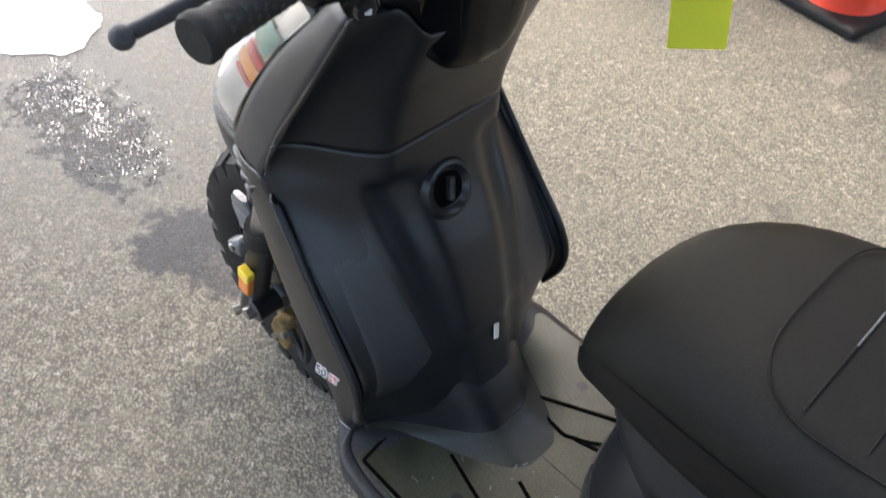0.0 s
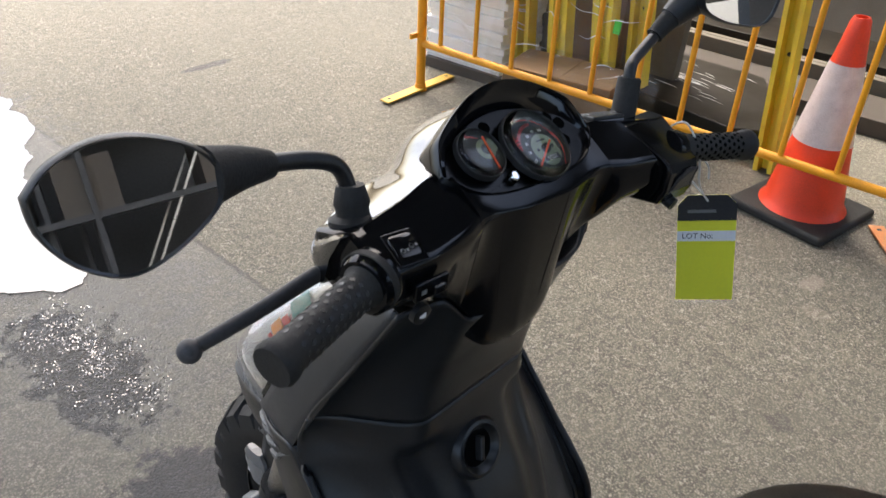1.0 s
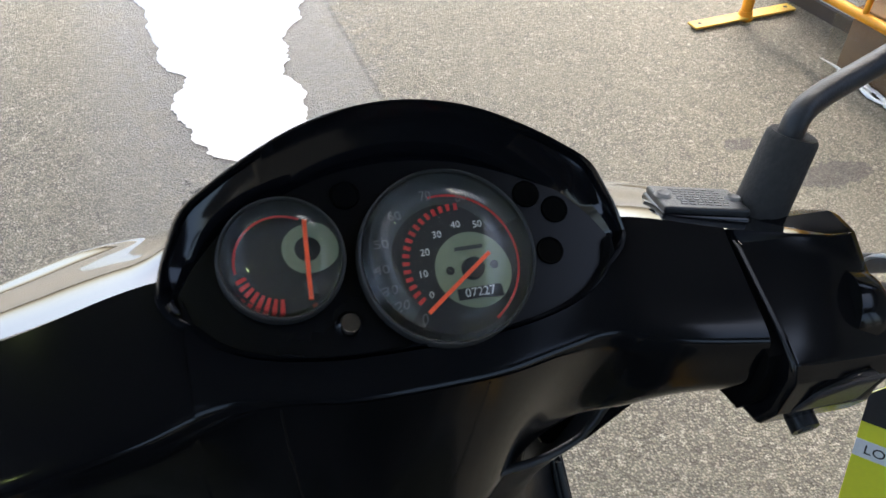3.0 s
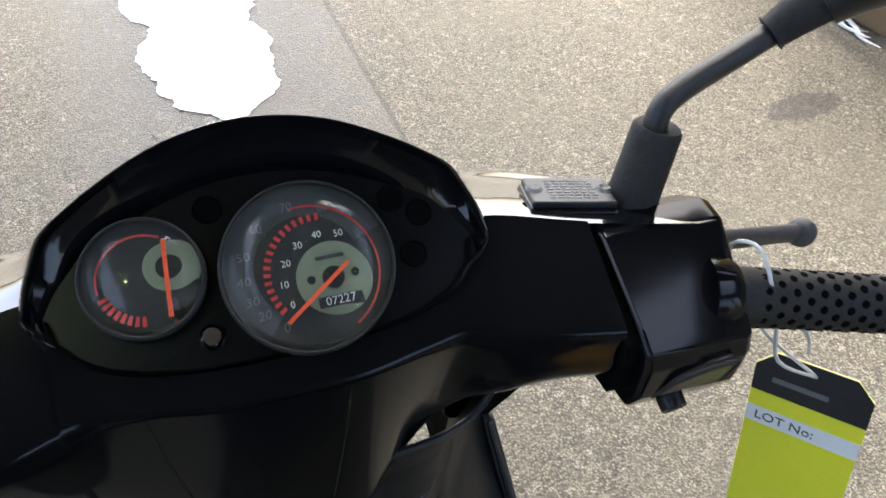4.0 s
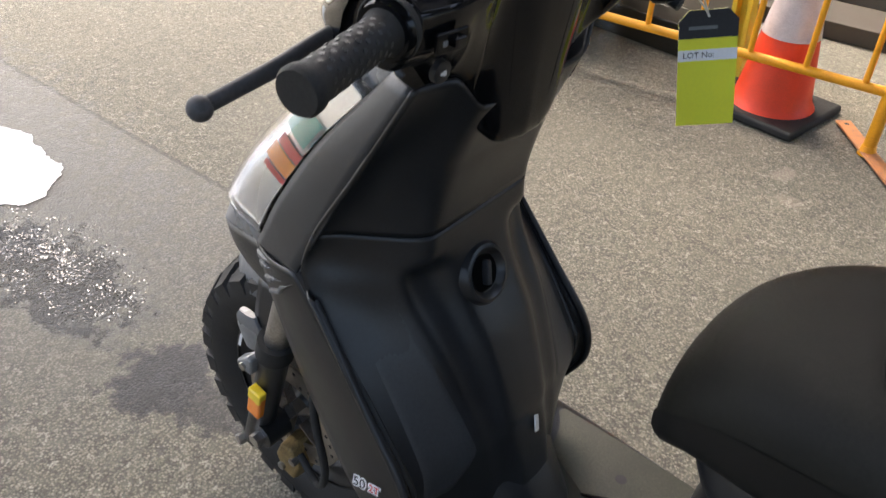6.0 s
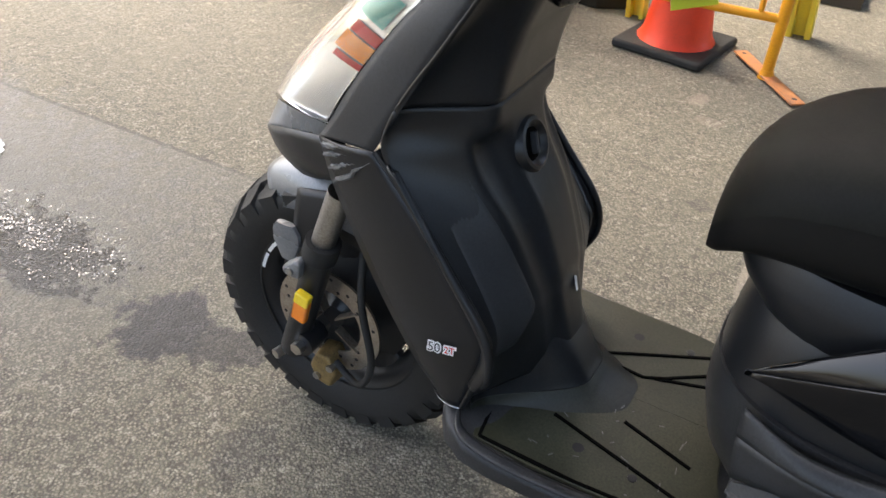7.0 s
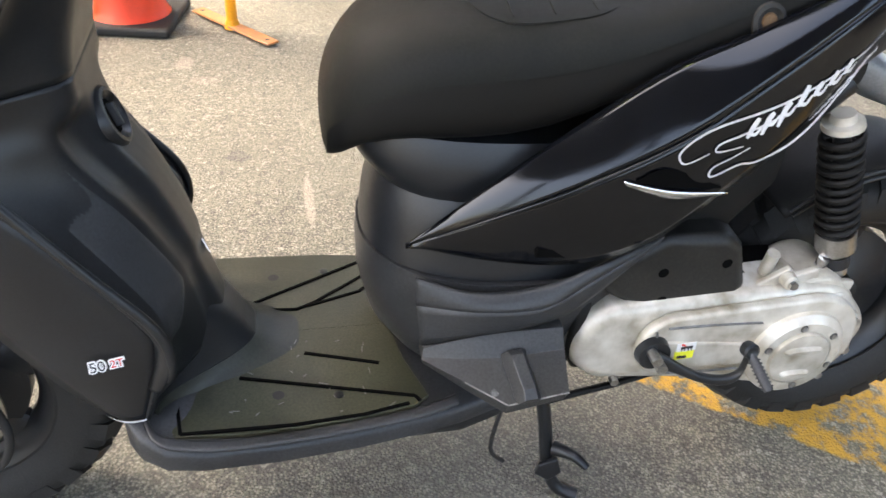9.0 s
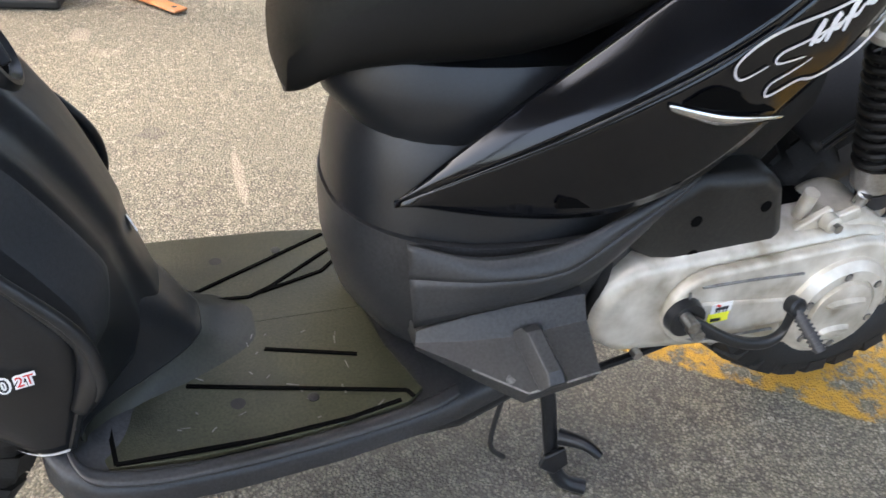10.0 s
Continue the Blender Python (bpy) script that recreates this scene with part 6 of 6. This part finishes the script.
    h = math_node("ADD", math_node("MULTIPLY", math_node("SUBTRACT", 1.0, stones.outputs["Distance"]), 0.6), math_node("MULTIPLY", fine.outputs["Fac"], 0.35))
    h = math_node("ADD", h, math_node("MULTIPLY", mid.outputs["Fac"], 0.9))
    bp = N.new("ShaderNodeBump")
    bp.inputs["Strength"].default_value, bp.inputs["Distance"].default_value = 1.0, 0.0050
    L.new(h, bp.inputs["Height"])
    L.new(bp.outputs[0], bs.inputs["Normal"])
    return m


gm = bmesh.new()
bmesh.ops.create_grid(gm, x_segments=8, y_segments=8, size=400)
ground = tagged(part("ground", gm, floor_material()), "worn grey brown asphalt floor with stains and yellow paint", "floor", kind="structure")

# standing water in a hollow of the floor
WATER = bpy.data.materials.new("standing_water")
WATER.use_nodes = True
wb = WATER.node_tree.nodes["Principled BSDF"]
wb.inputs["Base Color"].default_value = (0.035, 0.036, 0.037, 1)
wb.inputs["Roughness"].default_value = 0.03
wb.inputs["IOR"].default_value = 2.1
pd = bmesh.new()
left_pts, right_pts = [], []
for i in range(700):
    y = 1.74 + 5.2 * (i / 699) ** 1.25
    xr = interp(y, [(1.74, 0.16), (1.84, 0.26), (1.95, 0.27), (2.4, 0.28), (2.6, 0.40), (2.8, 0.50), (3.9, 0.50), (5.2, 0.75), (7.0, 0.9)])
    xl = interp(y, [(1.74, 0.08), (1.85, -0.02), (2.0, -0.06), (2.4, -0.08), (2.9, -0.14), (3.9, -0.55), (5.2, -1.1), (7.0, -1.5)])
    j = 0.05 * noise.noise((y * 7, 0, 0)) + 0.018 * noise.noise((y * 23, 5, 0)) + 0.011 * noise.noise((y * 70, 9, 0)) + 0.006 * noise.noise((y * 190, 3, 0))
    k = 0.06 * noise.noise((y * 6, 20, 0)) + 0.02 * noise.noise((y * 20, 31, 0)) + 0.011 * noise.noise((y * 70, 40, 0)) + 0.006 * noise.noise((y * 190, 13, 0))
    left_pts.append(pd.verts.new((xl + k, y, 0.0025)))
    right_pts.append(pd.verts.new((xr + j, y, 0.0025)))
for i in range(699):
    pd.faces.new((left_pts[i], right_pts[i], right_pts[i + 1], left_pts[i + 1]))
puddle = tagged(part("puddle", pd, WATER), "shallow puddle of water mirroring the bright sky", "puddle", kind="structure")

# wet flecks on the rough floor before the puddle
rng = random.Random(11)
fm = bmesh.new()
for k in range(2300):
    a, r = rng.uniform(0, 2 * math.pi), rng.random() ** 0.7
    x, y = 0.02 + 0.13 * r * math.cos(a) + 0.04 * (rng.random() - 0.5), 1.46 + 0.30 * r * math.sin(a)
    if noise.noise((x * 16, y * 16, 2.0)) < -0.10 or rng.random() < 0.25 * r:
        continue
    q, tilt = rng.uniform(0.0008, 0.0030), Vector((rng.uniform(-0.16, 0.16), rng.uniform(-0.16, 0.16), 1)).normalized()
    e1 = tilt.orthogonal().normalized()
    e2 = tilt.cross(e1)
    fm.faces.new([fm.verts.new(Vector((x, y, 0.0032)) + (e1 * math.cos(t) + e2 * math.sin(t) * 0.7) * q * rng.uniform(0.6, 1.2)) for t in (0.0, 1.05, 2.1, 3.14, 4.19, 5.24)])
tagged(part("wet_flecks", fm, WATER), "wet sparkling flecks on dark asphalt before the puddle", "wet patch", kind="stuff")

# ---- unseen hall that shapes the light: roof, walls with open front and side ----
# roof inferred from the puddle's reflection; its gaps are placed to shape light
roof = bmesh.new()
for x0, x1, y0, y1 in ((-8.2, -3.9, -8.2, 5.9), (-3.9, -3.3, -8.2, 5.9), (-3.3, -1.4, -8.2, -3.8), (-3.3, -1.4, 3.4, 5.9), (-1.4, 2.5, -8.2, 5.9), (2.5, 6.2, -8.2, -5.4), (2.5, 6.2, -0.9, 2.0), (2.5, 6.2, 5.4, 5.9), (6.2, 8.2, -8.2, 5.9)):
    box(((x0 + x1) / 2, (y0 + y1) / 2, 5.6), (x1 - x0, y1 - y0, 0.25), None, roof)
tagged(part("ceiling", roof, ROOFING), "unseen dark roof with gaps placed to shape the light", "ceiling", kind="structure")
# walls are unseen additions; their heights and openings tune light and reflections
tagged(part("wall_right", box((8.1, -0.8, 2.8), (0.25, 14.6, 5.6)), CONCRETE), "unseen grey wall added on the right", "wall", kind="structure")
wb_ = bmesh.new()
box((-1.4, -8.1, 2.8), (5.2, 0.25, 5.6), None, wb_)
box((2.3, -8.1, 1.3), (2.2, 0.25, 2.6), None, wb_)
box((2.3, -8.1, 5.45), (2.2, 0.25, 0.3), None, wb_)
box((5.8, -8.1, 5.42), (4.8, 0.25, 0.36), None, wb_)
box((5.5, -8.1, 2.62), (0.35, 0.25, 5.24), None, wb_)
tagged(part("wall_back", wb_, DARKWALL), "unseen dark wall with openings placed for light and mirror reflections", "wall", kind="structure")
wl_ = bmesh.new()
box((-8.05, -0.8, 0.8), (0.2, 14.6, 1.6), None, wl_)
for y in (-7.9, -3.2, 1.6, 6.3):
    box((-8.05, y, 3.54), (0.3, 0.3, 3.88), None, wl_)
tagged(part("wall_left", wl_, DARKWALL), "unseen low dark wall with posts, kept low to admit side light", "wall", kind="structure")

# ---- crowd barrier ----
PA, PB = Vector((1.815, 2.09, 0)), Vector((1.93, 0.185, 0))
barrier = empty("crowd_barrier", "yellow orange tubular steel crowd barrier with flat feet", "barrier")
for p in (PA, PB):
    part("post", tube([p + Vector((0, 0, 0.02)), p + Vector((0, 0, 1.06))], 0.019, 14), BARRIER, barrier)
for z in (0.205, 1.05):
    part("rail", tube([PA + Vector((0, 0, z)), PB + Vector((0, 0, z))], 0.015, 12), BARRIER, barrier)
for k in range(11):
    p = PA.lerp(PB, (0.10 + 0.1735 * k) / (PB - PA).length)
    part("bar", tube([p + Vector((0, 0, 0.205)), p + Vector((0, 0, 1.05))], 0.0095, 10), BARRIER, barrier)
for p, d, mt, lab in ((PA, Vector((0.98, 0.05, 0)), FOOT_YELLOW, "worn yellow flat foot"), (PB, Vector((0.79, 0.62, 0)), RUST, "rusty orange flat foot")):
    d.normalize()
    foot = part("foot", beam(p - d * 0.22 + Vector((0, 0, 0.012)), p + d * 0.20 + Vector((0, 0, 0.012)), 0.05, 0.008), mt, barrier, lab, bevel=0.003)
    for e in (-0.19, 0.17):
        part("foot_hole", lathe([(0.0, 0.0), (0.0005, 0.008)], p + d * e + Vector((0, 0, 0.0165)), (0, 0, 1), 14), INK, foot)
part("hinge_lug", box(PA + Vector((-0.03, 0.01, 0.24)), (0.05, 0.012, 0.02)), BARRIER, barrier)
part("sign_plate", box(PA.lerp(PB, 0.86) + Vector((-0.012, 0, 0.93)), (0.003, 0.42, 0.16)), CONE, barrier, "orange sign plate")
# a foot block keeps the feet down on the floor
for p in (PA, PB):
    part("foot_collar", lathe([(0.0, 0.0), (0.0, 0.028), (0.03, 0.021), (0.03, 0.0)], p + Vector((0, 0, 0.002)), (0, 0, 1), 16), BARRIER, barrier)

# ---- traffic cone ----
CC = Vector((2.022, 0.530, 0))
cone = empty("traffic_cone", "orange traffic cone with white reflective sleeve on black rubber base", "cone", at=CC)
turn = pose(0, 0, 0, 0, 0, -9)
bs_ = bmesh.new()
box((0, 0, 0.016), (0.34, 0.34, 0.032), turn, bs_)
part("base", bs_, RUBBER, cone, "black rubber base", bevel=0.012)
H = 0.65
rad = lambda z: 0.132 - 0.105 * z / H
part("body", lathe([(0.03, 0.140), (0.045, rad(0.045) + 0.004)] + [(z, rad(z)) for z in np.linspace(0.06, H - 0.01, 14)] + [(H, rad(H) - 0.004), (H, 0.018), (H - 0.05, 0.018)], (0, 0, 0), (0, 0, 1), 48), CONE, cone, "orange plastic cone")
part("sleeve", lathe([(z, rad(z) + 0.002) for z in np.linspace(0.265, 0.515, 8)], (0, 0, 0), (0, 0, 1), 48), SLEEVE, cone, "dirty white reflective sleeve")

# ---- stored goods behind the barrier ----
def crumple(bm, amount, freq, seed):
    for v in bm.verts:
        p = v.co * freq + Vector((seed, seed * 2, 0))
        v.co += Vector((noise.noise(p), noise.noise(p + Vector((9, 0, 0))), noise.noise(p + Vector((0, 9, 0))))) * amount


def wrap(c, size, turn, seed, parent):
    bm = bmesh.new()
    box((0, 0, 0), (1, 1, 1), None, bm)
    bmesh.ops.subdivide_edges(bm, edges=bm.edges[:], cuts=14, use_grid_fill=True)
    bmesh.ops.transform(bm, matrix=Matrix.Translation(c) @ turn @ Matrix.Diagonal((*size, 1)), verts=bm.verts[:])
    crumple(bm, 0.018, 9.0, seed)
    w = part("stretch_wrap", bm, WRAP, parent, "crinkled clear stretch wrap", 60)
    w.visible_shadow = False
    return w


stack = empty("wrapped_stack", "stack of white sheets in clear stretch wrap on the floor", "goods stack")
rng = random.Random(4)
for k in range(30):
    part("sheet", box((2.26 + rng.uniform(-0.012, 0.012), 2.12 + rng.uniform(-0.012, 0.012), 0.06 + 0.032 * k), (0.34, 0.40, 0.0290), pose(0, 0, 0, rng.uniform(-1, 1), -5, 6 + rng.uniform(-2, 2))), PAPER_AND_GLINT, stack)
part("pallet_board", box((2.26, 2.12, 0.022), (0.40, 0.46, 0.044), pose(0, 0, 0, 0, 0, 6)), DARKBOARD, stack)
wrap((2.25, 2.12, 0.53), (0.38, 0.46, 1.0), pose(0, 0, 0, 0, -5, 6), 3.0, stack)
# thin white strokes draw the highlights on creases of the wrap
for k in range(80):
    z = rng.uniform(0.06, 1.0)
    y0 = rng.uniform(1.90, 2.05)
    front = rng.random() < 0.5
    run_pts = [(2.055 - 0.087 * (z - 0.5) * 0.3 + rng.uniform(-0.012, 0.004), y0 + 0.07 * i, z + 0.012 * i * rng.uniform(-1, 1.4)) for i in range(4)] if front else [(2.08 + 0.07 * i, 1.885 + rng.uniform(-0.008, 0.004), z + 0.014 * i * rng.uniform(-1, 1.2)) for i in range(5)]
    part("crease_glint", tube(spline(run_pts, 10), [0.0005 + 0.0022 * math.sin(math.pi * i / 10) for i in range(11)], 5), PAPER_AND_GLINT, stack)


def carton(c, size, turn, label):
    b = empty("cardboard_box", label, "box", at=c)
    part("carton_body", box((0, 0, 0), size, turn), CARD, b, bevel=0.004)
    part("tape", box((0, 0, size[2] / 2 + 0.001), (size[0] * 0.98, 0.03, 0.002), turn), CARD, b, "brown parcel tape")
    return b


c1 = carton((2.03, 1.51, 0.105), (0.24, 0.44, 0.21), pose(0, 0, 0, 0, 0, 12), "brown cardboard box under stretch wrap on the floor")
wrap((0, 0, 0.0), (0.29, 0.50, 0.235), pose(0, 0, 0, 0, 0, 12), 6.0, c1)
hem = random.Random(8)
for k in range(9):
    a, b = hem.uniform(-0.20, 0.10), hem.uniform(0.05, 0.16)
    run_pts = [(-0.165 + hem.uniform(-0.02, 0.02), a + b * i * 0.5, -0.10 + hem.uniform(0, 0.018)) for i in range(4)]
    part("film_hem", tube(spline(run_pts, 10), [0.0008 + 0.0045 * math.sin(math.pi * i / 10) for i in range(11)], 6), PAPER_AND_GLINT, c1, "white crumpled hem of the wrap")
# upright boards behind the channels, under a loose sheet of clear film
tall = empty("wrapped_boards", "upright brown boards under loose clear film behind yellow channels", "board pack")
for k, (y, w, h) in enumerate(((1.90, 0.22, 1.55), (1.66, 0.24, 1.70), (1.40, 0.25, 1.62))):
    part("board", box((2.50 + 0.012 * k, y, h / 2), (0.05, w, h), pose(0, 0, 0, 0, 4, 0)), (BOARD, CARD, BOARD)[k], tall, bevel=0.003)
sheet_bm = loft([[Vector((2.03 + 0.05 * noise.noise((y * 4, z * 5, 1.0)) + 0.018 * noise.noise((y * 16, z * 9, 4.0)) + 0.10 * (z - 0.3), y, z)) for y in np.linspace(1.12, 1.90, 46)] for z in np.linspace(0.02, 1.15, 50)], False, False)
film_sheet = part("film_sheet", sheet_bm, WRAP, tall, "clear crinkled plastic film", 60)
film_sheet.visible_shadow = False
# highlights of the loose film, drawn as white strokes
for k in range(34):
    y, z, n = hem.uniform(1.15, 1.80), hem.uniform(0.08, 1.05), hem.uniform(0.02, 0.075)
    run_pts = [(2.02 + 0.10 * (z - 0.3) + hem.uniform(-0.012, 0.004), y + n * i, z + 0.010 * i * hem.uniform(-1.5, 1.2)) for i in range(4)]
    part("crease_glint", tube(spline(run_pts, 8), [0.0003 + 0.0014 * math.sin(math.pi * i / 8) for i in range(9)], 5), PAPER_AND_GLINT, tall)
for k, (x, y, w) in enumerate(((2.20, 1.84, 0.07), (2.22, 1.67, 0.09), (2.34, 1.55, 0.06), (2.22, 1.46, 0.085), (2.30, 1.345, 0.08), (2.22, 0.74, 0.07), (2.40, 0.16, 0.09))):
    post_bm = bmesh.new()
    ring_pts = [(-w / 2, -0.03), (w / 2, -0.03), (w / 2, 0.03), (w / 4, 0.03), (w / 4, -0.012), (-w / 4, -0.012), (-w / 4, 0.03), (-w / 2, 0.03)]
    tilt = pose(x, y, 0, 2 - 1.3 * k % 3, 5, 90)
    loft([[tilt @ Vector((px, py, z)) for px, py in ring_pts] for z in (0.0, 1.9)], True, True, post_bm)
    channel = tagged(part("yellow_channel", post_bm, YELLOW_WOOD, bevel=0.002), "yellow painted channel standing upright behind the barrier", "channel", group="yellow channels behind the barrier")
    for z in (0.42, 0.80, 1.18, 1.56):
        part("bolt_hole", lathe([(0.0, 0.0), (0.0006, 0.008)], tilt @ Vector((0, -0.0112, z)), (-1, 0, 0), 14), INK, channel, "dark bolt hole")
tagged(part("green_label", box((2.194, 1.42, 0.36), (0.002, 0.030, 0.055), pose(0, 0, 0, 0, 5, 0)), GREEN_PRINT), "small bright green label stuck on a yellow channel", "label")
pack = bmesh.new()
loft([[Vector((x, y, z)) for x, y in ((2.78, 1.50), (2.79, 1.03), (2.30, 0.74), (2.20, 0.90), (2.26, 1.42))] for z in (0.0, 0.12)], True, True, pack)
pack_ob = tagged(part("dark_pack", pack, DARKFILM, bevel=0.006), "flat pack in dark shiny film lying on the floor", "pack")
# glints on the dark film, drawn as fine white strokes
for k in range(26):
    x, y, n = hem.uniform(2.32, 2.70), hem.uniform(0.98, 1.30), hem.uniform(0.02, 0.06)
    part("film_glint", tube(spline([(x, y, 0.121), (x + 0.01, y + n, 0.1215), (x + 0.016, y + 2 * n, 0.121)], 6), [0.0002 + 0.0008 * math.sin(math.pi * i / 6) for i in range(7)], 4), PAPER_AND_GLINT, pack_ob)
for x, y, z, dx, dy, mt, lab in ((2.93, 1.15, 0.035, 0.28, 2.3, DARKBOARD, "dark brown board lying on the floor behind the pack"), (3.10, 1.15, 0.065, 0.035, 2.4, BOARD, "long brown batten lying on edge"), (3.17, 1.15, 0.060, 0.035, 2.4, BOARD, "long brown batten lying on edge"), (3.75, 1.25, 0.07, 1.05, 2.5, DARKFILM, "wide board in dark film lying on the floor")):
    tagged(part("flat_board" if dx > 0.1 else "batten", box((x, y, z), (dx, dy, 2 * z), pose(0, 0, 0, 0, 0, 3)), mt, bevel=0.003), lab, "board")
tagged(part("grey_board", box((3.75, 1.5, 0.70), (0.03, 2.4, 1.40), pose(0, 0, 0, 0, 16, 2)), BOARD, bevel=0.003), "grey brown sheet board leaning against the stack", "board")
tagged(part("grey_board", box((3.95, 0.4, 0.85), (0.03, 2.2, 1.70), pose(0, 0, 0, 0, 13, -3)), BOARD, bevel=0.003), "grey brown sheet board leaning against the stack", "board")

# ---- storage racks and high lamps that the mirrors and glossy covers show ----
def rack(c, length, turn, label):
    r = empty("storage_rack", label, "rack", at=c)
    r.rotation_euler = (0, 0, radians(turn))
    for x in (-length / 2, 0, length / 2):
        for y in (-0.4, 0.4):
            part("upright", box((x, y, 1.5), (0.045, 0.045, 3.0)), STEEL_PAINT, r)
    for y in (-0.4, 0.4):
        for x in (-length / 2, 0):
            part("brace", beam((x, y, 0.2), (x + length / 2, y, 2.9), 0.018, 0.018, (0, 1, 0)), STEEL, r, "bare steel diagonal brace")
    for z in (0.15, 1.2, 2.2, 2.95):
        part("shelf", box((0, 0, z), (length, 0.9, 0.05)), STEEL_PAINT, r)
        for k in range(3):
            w = 0.25 + 0.2 * ((k * 7 + int(z * 5)) % 3)
            part("stored_carton", box((-length / 2 + 0.6 + k * length / 3, 0.05, z + 0.025 + 0.22), (w, 0.6, 0.44)), (DARKBOARD, DARKBOARD, STEEL_PAINT)[(k + int(z * 2)) % 3], r)
    return r


rack((-2.6, -6.9, 0), 3.6, 12, "dark steel storage rack filled with cartons")
rack((-0.6, -6.4, 0), 3.6, -4, "dark steel storage rack filled with cartons")
LAMP = bpy.data.materials.new("lamp_glow")
LAMP.use_nodes = True
LAMP.node_tree.nodes["Principled BSDF"].inputs["Emission Color"].default_value = (0.85, 1.0, 0.35, 1)
LAMP.node_tree.nodes["Principled BSDF"].inputs["Emission Strength"].default_value = 9.0
for x, y in ((-0.9, -1.6), (-0.9, 2.5), (-0.6, 0.5)):
    lamp = tagged(empty("high_bay_lamp", "round high bay lamp hanging under the roof", "lamp", "high bay lamps", at=(x, y, 5.0)))
    part("lamp_shade", lathe([(0.30, 0.06), (0.22, 0.10), (0.0, 0.20)], (0, 0, 0), (0, 0, 1), 28), STEEL_PAINT, lamp, solid=0.004)
    part("bulb", lathe([(-0.01, 0.0), (0.0, 0.06), (0.08, 0.05), (0.12, 0.0)], (0, 0, 0), (0, 0, 1), 20), LAMP, lamp, "glowing yellow green bulb")
    part("hanger", tube([(0, 0, 0.28), (0, 0, 0.48)], 0.012, 8), STEEL_PAINT, lamp)
